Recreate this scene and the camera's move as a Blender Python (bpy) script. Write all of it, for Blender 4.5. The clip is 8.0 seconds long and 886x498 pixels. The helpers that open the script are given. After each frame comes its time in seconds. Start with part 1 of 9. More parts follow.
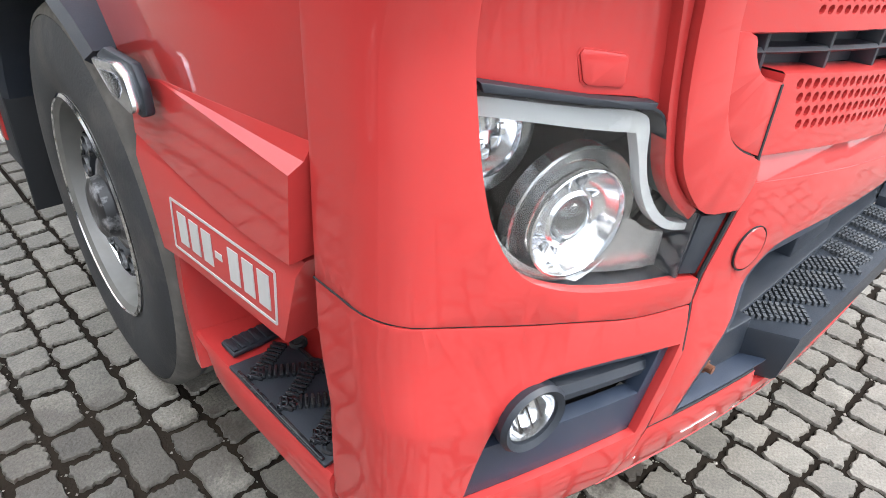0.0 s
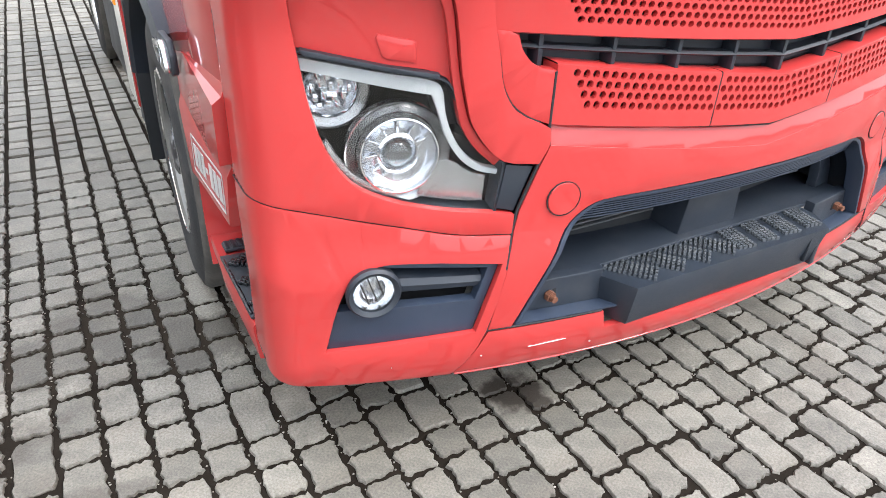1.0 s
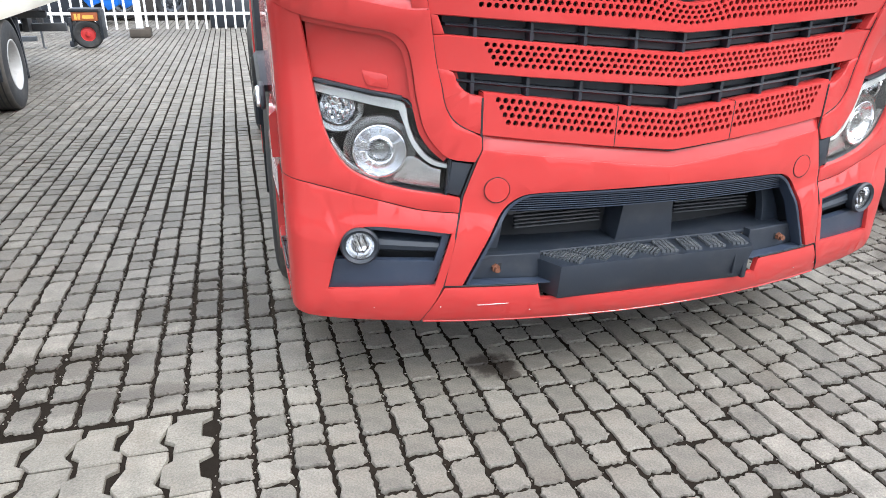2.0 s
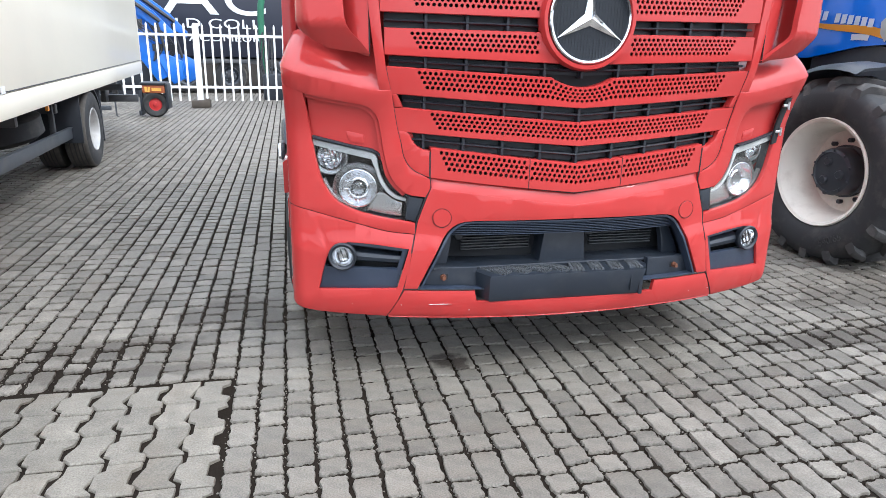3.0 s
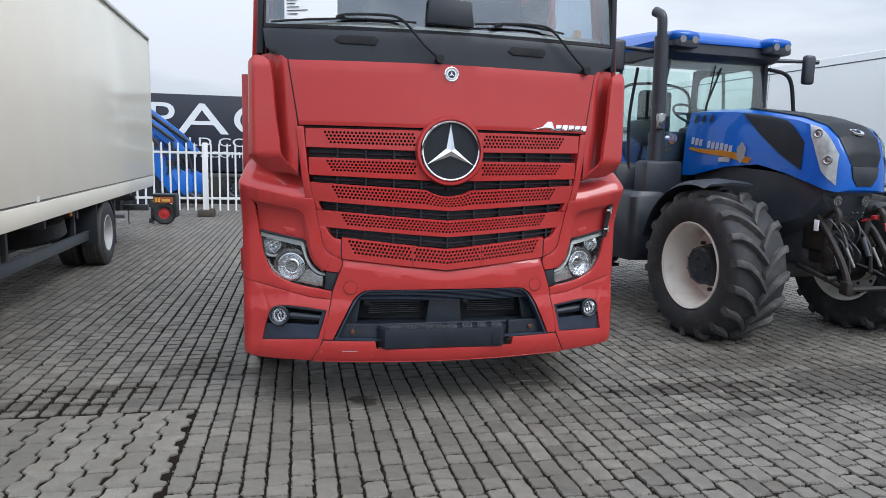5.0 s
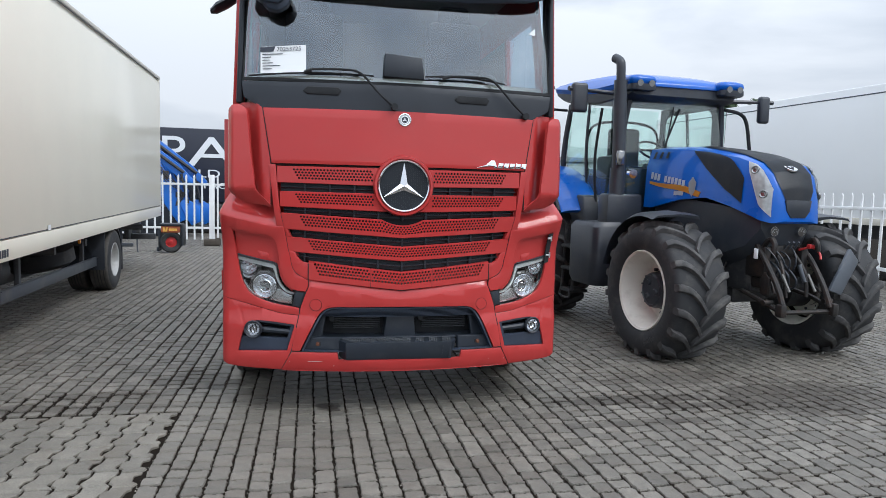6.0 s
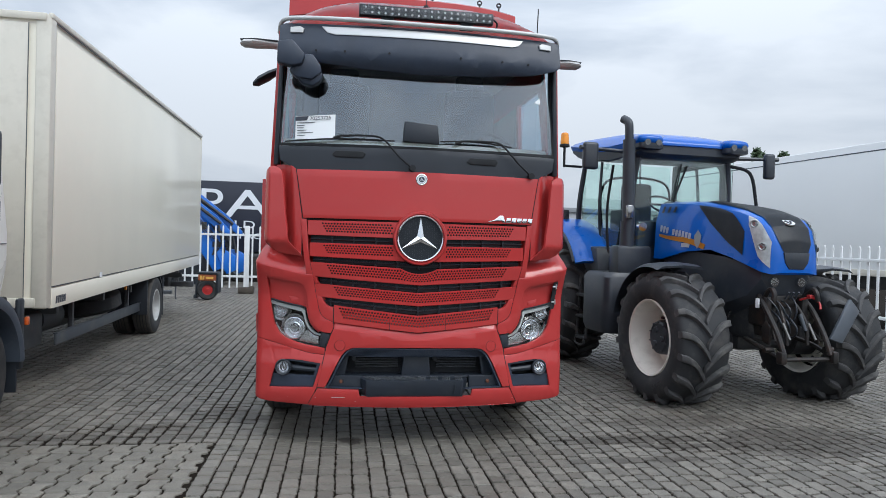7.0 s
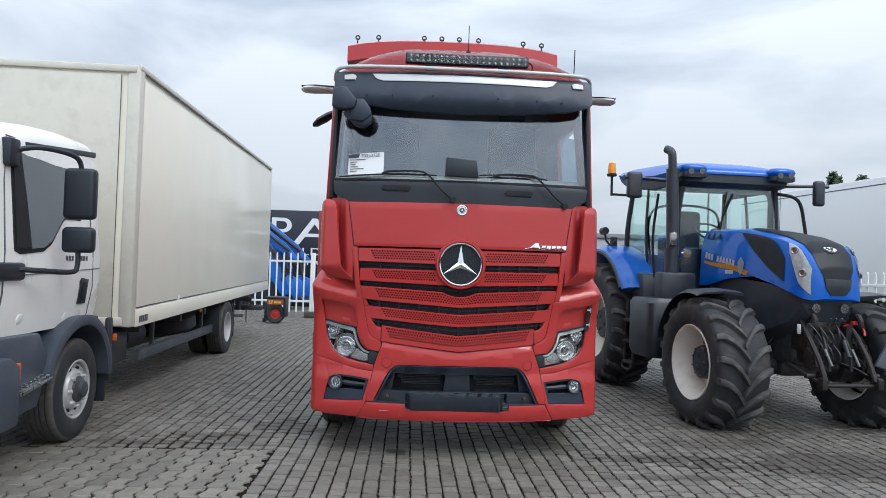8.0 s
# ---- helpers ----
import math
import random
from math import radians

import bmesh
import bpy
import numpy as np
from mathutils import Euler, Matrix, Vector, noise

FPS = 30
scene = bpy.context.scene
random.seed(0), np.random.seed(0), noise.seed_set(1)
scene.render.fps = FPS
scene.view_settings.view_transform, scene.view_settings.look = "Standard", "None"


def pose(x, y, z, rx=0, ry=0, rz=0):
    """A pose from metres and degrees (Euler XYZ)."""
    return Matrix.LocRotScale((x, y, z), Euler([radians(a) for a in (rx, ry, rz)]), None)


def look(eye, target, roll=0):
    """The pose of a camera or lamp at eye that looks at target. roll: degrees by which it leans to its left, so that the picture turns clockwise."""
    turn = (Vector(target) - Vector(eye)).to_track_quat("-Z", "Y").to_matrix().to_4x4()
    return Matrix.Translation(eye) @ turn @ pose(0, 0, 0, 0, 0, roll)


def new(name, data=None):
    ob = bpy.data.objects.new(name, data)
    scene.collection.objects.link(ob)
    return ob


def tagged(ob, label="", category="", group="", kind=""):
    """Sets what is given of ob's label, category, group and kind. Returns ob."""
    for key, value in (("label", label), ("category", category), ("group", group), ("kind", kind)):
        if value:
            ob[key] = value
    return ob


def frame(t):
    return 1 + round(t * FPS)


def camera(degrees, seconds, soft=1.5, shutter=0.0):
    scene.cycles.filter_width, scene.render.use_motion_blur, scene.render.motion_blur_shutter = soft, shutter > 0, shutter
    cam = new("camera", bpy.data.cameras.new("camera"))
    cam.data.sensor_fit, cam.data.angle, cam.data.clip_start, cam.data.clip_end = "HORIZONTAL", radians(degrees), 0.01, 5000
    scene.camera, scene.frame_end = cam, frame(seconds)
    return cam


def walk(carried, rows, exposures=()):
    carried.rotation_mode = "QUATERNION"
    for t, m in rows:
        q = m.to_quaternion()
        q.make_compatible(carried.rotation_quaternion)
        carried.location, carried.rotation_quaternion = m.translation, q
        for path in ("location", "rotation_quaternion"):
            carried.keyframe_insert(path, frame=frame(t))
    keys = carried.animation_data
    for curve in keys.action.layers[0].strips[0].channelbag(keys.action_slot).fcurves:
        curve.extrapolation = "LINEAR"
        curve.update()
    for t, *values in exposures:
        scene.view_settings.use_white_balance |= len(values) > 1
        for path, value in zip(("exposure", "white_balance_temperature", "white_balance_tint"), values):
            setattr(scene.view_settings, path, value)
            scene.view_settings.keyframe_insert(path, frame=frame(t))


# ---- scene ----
cam = camera(67.0, 8.0, soft=0.5)
PATH = [
    (0, (-1.669, -0.331, 1.381), (-0.469, 0.871, 0.325), 3.5),
    (0.5, (-1.669, -0.609, 1.423), (-0.666, 0.78, 0.39), 2.9),
    (1, (-1.526, -1.047, 1.475), (-0.657, 0.435, 0.452), 2.5),
    (1.2, (-1.465, -1.238, 1.51), (-0.635, 0.277, 0.502), 2.4),
    (2.3, (-1.329, -2.152, 1.446), (-0.864, -0.343, 0.732), 1.0),
    (2.5, (-1.298, -2.312, 1.494), (-0.843, -0.498, 0.785), 1.2),
    (3, (-1.238, -2.799, 1.531), (-0.808, -0.934, 0.952), 1.2),
    (3.5, (-1.223, -3.238, 1.576), (-0.798, -1.331, 1.148), 1.2),
    (4, (-1.126, -3.522, 1.589), (-0.701, -1.593, 1.273), 1.2),
    (4.5, (-0.991, -3.803, 1.562), (-0.57, -1.868, 1.282), 1.3),
    (4.7, (-0.959, -3.911, 1.587), (-0.537, -1.976, 1.313), 1.3),
    (5.8, (-0.712, -4.639, 1.601), (-0.304, -2.69, 1.409), 1.4),
    (6, (-0.641, -4.746, 1.618), (-0.252, -2.791, 1.449), 1.4),
    (6.5, (-0.589, -4.994, 1.641), (-0.259, -3.023, 1.547), 1.6),
    (7, (-0.602, -5.254, 1.632), (-0.304, -3.277, 1.611), 1.6),
    (7.5, (-0.554, -5.486, 1.63), (-0.301, -3.503, 1.66), 1.6),
    (8, (-0.439, -5.71, 1.628), (-0.338, -3.713, 1.682), 1.7),
]
EXPOSURES = [(0.0, 1.53, 6350, 10), (1.0, 1.55, 6300, 10), (2.5, 1.24, 6150, 10), (3.0, 1.13, 6050, 10), (3.5, 0.88, 6000, 10), (4.5, 0.18, 6000, 10), (6.0, 0.21, 6060, 9), (6.5, 0.17, 6000, 9), (7.0, 0.04, 5980, 8), (7.5, 0.03, 5980, 8), (8.0, 0.08, 5960, 8)]
walk(cam, [(t, look(eye, target, roll)) for t, eye, target, roll in PATH], EXPOSURES)

# ---- daylight: bright overcast sky, a veiled sun ----
SUN_ELEV, SUN_AZ = radians(46), radians(138)
world = bpy.data.worlds.new("sky")
scene.world = world
world.use_nodes = True
wn, wl = world.node_tree.nodes, world.node_tree.links
wn.clear()
w_out = wn.new("ShaderNodeOutputWorld")
w_bg = wn.new("ShaderNodeBackground")
w_sky = wn.new("ShaderNodeTexSky")
w_sky.sky_type = "NISHITA"
w_sky.sun_disc = False
w_sky.sun_elevation = SUN_ELEV
w_sky.sun_rotation = SUN_AZ
w_sky.air_density = 1.2
w_sky.dust_density = 2.5
w_co = wn.new("ShaderNodeTexCoord")
w_map = wn.new("ShaderNodeMapping")
w_map.inputs["Scale"].default_value = (1.0, 1.0, 3.2)
w_no = wn.new("ShaderNodeTexNoise")
w_no.inputs["Scale"].default_value = 1.7
w_no.inputs["Detail"].default_value = 7.0
w_no.inputs["Roughness"].default_value = 0.50
w_no.inputs["Distortion"].default_value = 0.4
w_ramp = wn.new("ShaderNodeValToRGB")
w_ramp.color_ramp.elements[0].position = 0.39
w_ramp.color_ramp.elements[0].color = (4.5, 4.95, 5.6, 1)
w_ramp.color_ramp.elements[1].position = 0.61
w_ramp.color_ramp.elements[1].color = (7.7, 7.9, 8.2, 1)
w_cov = wn.new("ShaderNodeValToRGB")
w_cov.color_ramp.elements[0].position = 0.30
w_cov.color_ramp.elements[0].color = (0.86, 0.86, 0.86, 1)
w_cov.color_ramp.elements[1].position = 0.55
w_cov.color_ramp.elements[1].color = (0.97, 0.97, 0.97, 1)
w_mix = wn.new("ShaderNodeMix")
w_mix.data_type = "RGBA"
wl.new(w_co.outputs["Generated"], w_map.inputs["Vector"])
wl.new(w_map.outputs["Vector"], w_no.inputs["Vector"])
wl.new(w_no.outputs["Fac"], w_ramp.inputs["Fac"])
wl.new(w_no.outputs["Fac"], w_cov.inputs["Fac"])
wl.new(w_cov.outputs["Color"], w_mix.inputs["Factor"])
wl.new(w_sky.outputs["Color"], w_mix.inputs["A"])
wl.new(w_ramp.outputs["Color"], w_mix.inputs["B"])
# an overcast sky is brighter overhead than near the horizon
w_sep = wn.new("ShaderNodeSeparateXYZ")
w_zen = wn.new("ShaderNodeMapRange")
w_zen.inputs["To Min"].default_value = 0.88
w_zen.inputs["To Max"].default_value = 2.9
w_mul = wn.new("ShaderNodeVectorMath")
w_mul.operation = "SCALE"
wl.new(w_co.outputs["Generated"], w_sep.inputs["Vector"])
w_pos = wn.new("ShaderNodeMath")
w_pos.operation = "MAXIMUM"
w_pos.inputs[1].default_value = 0.0
w_pow = wn.new("ShaderNodeMath")
w_pow.operation = "POWER"
w_pow.inputs[1].default_value = 1.6
wl.new(w_sep.outputs["Z"], w_pos.inputs[0])
wl.new(w_pos.outputs["Value"], w_pow.inputs[0])
wl.new(w_pow.outputs["Value"], w_zen.inputs["Value"])
wl.new(w_mix.outputs["Result"], w_mul.inputs[0])
# and brighter towards the veiled sun
w_glow = wn.new("ShaderNodeMapRange")
w_glow.interpolation_type = "SMOOTHSTEP"
w_glow.inputs["From Min"].default_value = 0.15
w_glow.inputs["From Max"].default_value = -0.95
w_glow.inputs["To Min"].default_value = 1.0
w_glow.inputs["To Max"].default_value = 1.5
w_both = wn.new("ShaderNodeMath")
w_both.operation = "MULTIPLY"
wl.new(w_sep.outputs["Y"], w_glow.inputs["Value"])
wl.new(w_zen.outputs["Result"], w_both.inputs[0])
wl.new(w_glow.outputs["Result"], w_both.inputs[1])
wl.new(w_both.outputs["Value"], w_mul.inputs["Scale"])
wl.new(w_mul.outputs["Vector"], w_bg.inputs["Color"])
wl.new(w_bg.outputs["Background"], w_out.inputs["Surface"])
w_bg.inputs["Strength"].default_value = 0.1

sun_data = bpy.data.lights.new("sun", "SUN")
sun_data.energy = 1.2
sun_data.angle = radians(24)
sun_data.color = (1.0, 0.96, 0.9)
sun_ob = new("sun", sun_data)
_sd = Vector((math.sin(SUN_AZ) * math.cos(SUN_ELEV), math.cos(SUN_AZ) * math.cos(SUN_ELEV), math.sin(SUN_ELEV)))
sun_ob.matrix_world = look(_sd * 60, (0, 0, 0))

# ---- materials ----
def surf_mat(name, color, rough=0.5, metal=0.0, var=0.12, scale=6.0, bump=0.0, bump_scale=80.0, coat=0.0,
             dirt=None, dirt_amt=0.0, dirt_scale=2.0, rand=0.0, rough_var=0.1, spec=0.5, island=False, speck=0.0, speck_scale=140.0):
    """A plain surface with variation at two scales, fine relief and, if wanted, patches of dirt."""
    m = bpy.data.materials.new(name)
    m.use_nodes = True
    n, l = m.node_tree.nodes, m.node_tree.links
    b = n["Principled BSDF"]
    b.inputs["Roughness"].default_value = rough
    b.inputs["Metallic"].default_value = metal
    b.inputs["Coat Weight"].default_value = coat
    b.inputs["Coat Roughness"].default_value = 0.04
    b.inputs["Specular IOR Level"].default_value = spec
    co = n.new("ShaderNodeTexCoord")
    big = n.new("ShaderNodeTexNoise")
    big.inputs["Scale"].default_value = scale
    big.inputs["Detail"].default_value = 6.0
    l.new(co.outputs["Object"], big.inputs["Vector"])
    mr = n.new("ShaderNodeMapRange")
    mr.inputs["To Min"].default_value = 1 - var * 1.6
    mr.inputs["To Max"].default_value = 1 + var * 1.6
    l.new(big.outputs["Fac"], mr.inputs["Value"])
    mul = n.new("ShaderNodeVectorMath")
    mul.operation = "SCALE"
    mul.inputs[0].default_value = color
    l.new(mr.outputs["Result"], mul.inputs["Scale"])
    last = mul.outputs["Vector"]
    if rand:
        rnd = n.new("ShaderNodeNewGeometry" if island else "ShaderNodeObjectInfo")
        r2 = n.new("ShaderNodeMapRange")
        r2.inputs["To Min"].default_value = 1 - rand
        r2.inputs["To Max"].default_value = 1 + rand
        l.new(rnd.outputs["Random Per Island" if island else "Random"], r2.inputs["Value"])
        m2 = n.new("ShaderNodeVectorMath")
        m2.operation = "SCALE"
        l.new(last, m2.inputs[0])
        l.new(r2.outputs["Result"], m2.inputs["Scale"])
        last = m2.outputs["Vector"]
    if speck:
        sn = n.new("ShaderNodeTexNoise")
        sn.inputs["Scale"].default_value = speck_scale
        sn.inputs["Detail"].default_value = 5.0
        sn.inputs["Roughness"].default_value = 0.7
        l.new(co.outputs["Object"], sn.inputs["Vector"])
        s2 = n.new("ShaderNodeMapRange")
        s2.inputs["From Min"].default_value = 0.3
        s2.inputs["From Max"].default_value = 0.7
        s2.inputs["To Min"].default_value = 1 - speck
        s2.inputs["To Max"].default_value = 1 + speck
        l.new(sn.outputs["Fac"], s2.inputs["Value"])
        m3 = n.new("ShaderNodeVectorMath")
        m3.operation = "SCALE"
        l.new(last, m3.inputs[0])
        l.new(s2.outputs["Result"], m3.inputs["Scale"])
        last = m3.outputs["Vector"]
    if dirt:
        dn = n.new("ShaderNodeTexNoise")
        dn.inputs["Scale"].default_value = dirt_scale
        dn.inputs["Detail"].default_value = 9.0
        dn.inputs["Roughness"].default_value = 0.65
        l.new(co.outputs["Object"], dn.inputs["Vector"])
        dr = n.new("ShaderNodeMapRange")
        dr.inputs["From Min"].default_value = 0.5
        dr.inputs["From Max"].default_value = 0.78
        dr.inputs["To Max"].default_value = dirt_amt
        l.new(dn.outputs["Fac"], dr.inputs["Value"])
        mx = n.new("ShaderNodeMix")
        mx.data_type = "RGBA"
        mx.inputs["B"].default_value = (*dirt, 1)
        l.new(dr.outputs["Result"], mx.inputs["Factor"])
        l.new(last, mx.inputs["A"])
        last = mx.outputs["Result"]
    l.new(last, b.inputs["Base Color"])
    if rough_var:
        rr = n.new("ShaderNodeMapRange")
        rr.inputs["To Min"].default_value = max(0.0, rough - rough_var)
        rr.inputs["To Max"].default_value = min(1.0, rough + rough_var)
        l.new(big.outputs["Fac"], rr.inputs["Value"])
        l.new(rr.outputs["Result"], b.inputs["Roughness"])
    if bump:
        fine = n.new("ShaderNodeTexNoise")
        fine.inputs["Scale"].default_value = bump_scale
        fine.inputs["Detail"].default_value = 4.0
        l.new(co.outputs["Object"], fine.inputs["Vector"])
        bp = n.new("ShaderNodeBump")
        bp.inputs["Strength"].default_value = bump
        bp.inputs["Distance"].default_value = 0.004
        l.new(fine.outputs["Fac"], bp.inputs["Height"])
        l.new(bp.outputs["Normal"], b.inputs["Normal"])
    return m


def glass_mat(name, color=(1, 1, 1), rough=0.0, ior=1.45):
    m = bpy.data.materials.new(name)
    m.use_nodes = True
    b = m.node_tree.nodes["Principled BSDF"]
    b.inputs["Base Color"].default_value = (*color, 1)
    b.inputs["Roughness"].default_value = rough
    b.inputs["IOR"].default_value = ior
    b.inputs["Transmission Weight"].default_value = 1.0
    return m


RED = surf_mat("red_paint", (0.400, 0.033, 0.031), 0.42, var=0.05, scale=3, coat=0.85, spec=0.12, bump=0.006, bump_scale=220,
               dirt=(0.34, 0.10, 0.08), dirt_amt=0.07, dirt_scale=5)
RED.node_tree.nodes["Principled BSDF"].inputs["Coat IOR"].default_value = 1.44
# uncoated red with darker brown patches, for recessed faces and gaps
RED_INNER = surf_mat("red_inner_face", (0.40, 0.016, 0.015), 0.5, var=0.12, dirt=(0.12, 0.08, 0.07), dirt_amt=0.5)
BLACK_PLASTIC = surf_mat("black_plastic", (0.021, 0.030, 0.050), 0.42, var=0.2, bump=0.12, bump_scale=400,
                         dirt=(0.11, 0.115, 0.12), dirt_amt=0.15, dirt_scale=7)
DARK_PLASTIC = surf_mat("dark_plastic", (0.013, 0.017, 0.024), 0.5, var=0.2, bump=0.1, bump_scale=300)
# dark plastic lifted a little: the haze over the tractor is in this colour
TRACTOR_BLACK = surf_mat("black_machine_plastic", (0.024, 0.029, 0.038), 0.4, var=0.2, bump=0.1, bump_scale=300, dirt=(0.10, 0.09, 0.08), dirt_amt=0.25, dirt_scale=5)
GREY_PLASTIC = surf_mat("grey_plastic", (0.015, 0.020, 0.029), 0.45, var=0.2, bump=0.15, bump_scale=350,
                        dirt=(0.12, 0.115, 0.11), dirt_amt=0.16, dirt_scale=9)
LORRY_PLASTIC = surf_mat("lorry_grey_plastic", (0.050, 0.062, 0.082), 0.5, var=0.15, bump=0.15, bump_scale=350,
                         dirt=(0.14, 0.13, 0.12), dirt_amt=0.25, dirt_scale=6)
TREAD_WORN = surf_mat("worn_tread_plastic", (0.060, 0.066, 0.074), 0.5, var=0.3, scale=20, bump=0.2, bump_scale=300,
                      dirt=(0.17, 0.16, 0.14), dirt_amt=0.4, dirt_scale=14)
TREAD_GLOSS = surf_mat("glossy_black_tread", (0.013, 0.014, 0.017), 0.24, var=0.3, scale=14, dirt=(0.12, 0.11, 0.10), dirt_amt=0.3, dirt_scale=12)
MATT_BLACK = surf_mat("matt_black", (0.009, 0.010, 0.012), 0.8, var=0.2)
CHROME = surf_mat("chrome", (0.82, 0.83, 0.85), 0.10, 1.0, var=0.04, scale=12, rough_var=0.05)
STEEL = surf_mat("brushed_steel", (0.60, 0.61, 0.62), 0.28, 1.0, var=0.1, scale=15)
ALU_STRIP = surf_mat("polished_strip", (0.52, 0.52, 0.51), 0.38, 0.7, var=0.05)
LAMP_SILVER = surf_mat("lamp_plate_silver", (0.42, 0.42, 0.42), 0.24, 0.8, var=0.2, scale=14)
REFLECTOR = surf_mat("lamp_reflector", (0.74, 0.75, 0.77), 0.15, 0.95, var=0.08, scale=30, rough_var=0.06)
RIM_DARK = surf_mat("grey_steel_rim", (0.17, 0.167, 0.157), 0.42, 0.4, var=0.2, scale=10, dirt=(0.1, 0.09, 0.08), dirt_amt=0.5, dirt_scale=8)
HUB_CHIPPED = surf_mat("chipped_black_hub", (0.014, 0.014, 0.016), 0.4, var=0.3, scale=10, dirt=(0.62, 0.62, 0.64), dirt_amt=0.75, dirt_scale=16)
LAMP_SHADE = surf_mat("dark_lamp_housing", (0.07, 0.065, 0.065), 0.2, 0.6, var=0.15, scale=9)
LAMP_GREY = surf_mat("lamp_housing_grey", (0.27, 0.27, 0.27), 0.17, 0.85, var=0.15, scale=9)
DRL_WHITE = surf_mat("light_guide", (0.42, 0.435, 0.435), 0.25, var=0.05, scale=20)
LENS_PALE = surf_mat("pale_lamp_cover", (0.66, 0.67, 0.64), 0.2, 0.05, var=0.25, scale=22, coat=0.8)
LENS_CLEAR = glass_mat("clear_lens", (0.97, 0.98, 0.98), 0.0, 1.3)
LAMP_GLASS = glass_mat("lamp_glass", (0.9, 0.93, 0.95), 0.0, 1.5)
WINDSCREEN = glass_mat("windscreen_glass", (0.55, 0.66, 0.74), 0.0, 1.95)
TRACTOR_GLASS = glass_mat("tractor_glass", (0.84, 0.97, 0.93), 0.0, 1.55)
RUBBER = surf_mat("tyre_rubber", (0.019, 0.020, 0.022), 0.72, var=0.25, scale=8, bump=0.25, bump_scale=120,
                  dirt=(0.12, 0.105, 0.09), dirt_amt=0.45, dirt_scale=5)
LUG_RUBBER = surf_mat("lug_rubber", (0.043, 0.042, 0.042), 0.75, var=0.25, scale=10, bump=0.3, bump_scale=90,
                      dirt=(0.20, 0.19, 0.17), dirt_amt=0.6, dirt_scale=6)
TREAD_DUST = surf_mat("dusty_tread_rubber", (0.066, 0.061, 0.054), 0.9, var=0.3, scale=14, bump=0.5, bump_scale=60,
                      dirt=(0.15, 0.135, 0.115), dirt_amt=0.5, dirt_scale=7)
RUST = surf_mat("rusty_bolt", (0.12, 0.042, 0.02), 0.85, var=0.4, scale=60, bump=0.6, bump_scale=150)
WHITE_PAINT = surf_mat("white_van_paint", (0.84, 0.83, 0.78), 0.3, var=0.03, scale=2, coat=0.5,
                       dirt=(0.42, 0.38, 0.31), dirt_amt=0.16, dirt_scale=3)
BOX_WHITE = surf_mat("white_box_panel", (0.80, 0.757, 0.64), 0.5, var=0.03, scale=1.2, coat=0.6, spec=0.2,
                     dirt=(0.62, 0.59, 0.51), dirt_amt=0.12, dirt_scale=1.4)
BOX_WHITE.node_tree.nodes["Principled BSDF"].inputs["Coat Roughness"].default_value = 0.12
BOX_WHITE.node_tree.nodes["Principled BSDF"].inputs["Coat IOR"].default_value = 1.45
# cream trim, darkened so the box front looks less lit than its side
BOX_TRIM_SHADED = surf_mat("white_box_trim_shaded", (0.57, 0.54, 0.465), 0.35, var=0.05, scale=4, dirt=(0.3, 0.27, 0.22), dirt_amt=0.35, dirt_scale=5)
TRAILER_WHITE = surf_mat("trailer_white", (0.74, 0.75, 0.75), 0.4, var=0.03, scale=0.6, bump=0.03, bump_scale=4)
BLUE = surf_mat("blue_tractor_paint", (0.0, 0.090, 0.43), 0.3, var=0.06, scale=3, coat=0.5, spec=0.2,
                dirt=(0.08, 0.13, 0.3), dirt_amt=0.25, dirt_scale=4)
BLUE_DARK = surf_mat("blue_machine_paint", (0.010, 0.125, 0.50), 0.35, var=0.25, scale=2, dirt=(0.08, 0.09, 0.12), dirt_amt=0.4)
CREAM = surf_mat("cream_rim_paint", (0.72, 0.68, 0.60), 0.38, var=0.05, scale=4, dirt=(0.30, 0.24, 0.18), dirt_amt=0.4, dirt_scale=6)
FRAME_GREY = surf_mat("chassis_grey", (0.05, 0.054, 0.06), 0.6, var=0.25, dirt=(0.15, 0.13, 0.11), dirt_amt=0.5, dirt_scale=4)
RAIL_GREY = surf_mat("guard_rail_grey", (0.075, 0.085, 0.10), 0.45, 0.3, var=0.15, dirt=(0.2, 0.18, 0.15), dirt_amt=0.4)
LINK_IRON = surf_mat("dark_linkage_iron", (0.017, 0.015, 0.014), 0.5, 0.3, var=0.4, scale=18, bump=0.4, bump_scale=80,
                     dirt=(0.10, 0.05, 0.03), dirt_amt=0.45, dirt_scale=14)
CAST = surf_mat("cast_iron_black", (0.028, 0.029, 0.032), 0.55, 0.2, var=0.35, scale=14, bump=0.3, bump_scale=90,
                dirt=(0.16, 0.14, 0.12), dirt_amt=0.45, dirt_scale=9)
FENCE_WHITE = surf_mat("white_fence_paint", (0.72, 0.73, 0.73), 0.45, var=0.06, scale=3, dirt=(0.35, 0.33, 0.28), dirt_amt=0.3)
AMBER = surf_mat("amber_lens", (0.85, 0.30, 0.02), 0.2, var=0.05, coat=0.5)
ORANGE = surf_mat("orange_lamp", (0.55, 0.10, 0.02), 0.3, var=0.05)
RED_PLASTIC = surf_mat("red_plastic", (0.45, 0.03, 0.03), 0.4, var=0.1)
SEAT_GREY = surf_mat("seat_fabric", (0.05, 0.055, 0.06), 0.9, var=0.2, bump=0.3, bump_scale=300)
CAB_BEIGE = surf_mat("cab_lining", (0.42, 0.39, 0.32), 0.8, var=0.1)
PAPER = surf_mat("paper_white", (0.78, 0.79, 0.79), 0.6, var=0.02)
INK = surf_mat("ink_dark", (0.03, 0.035, 0.05), 0.6, var=0.05)
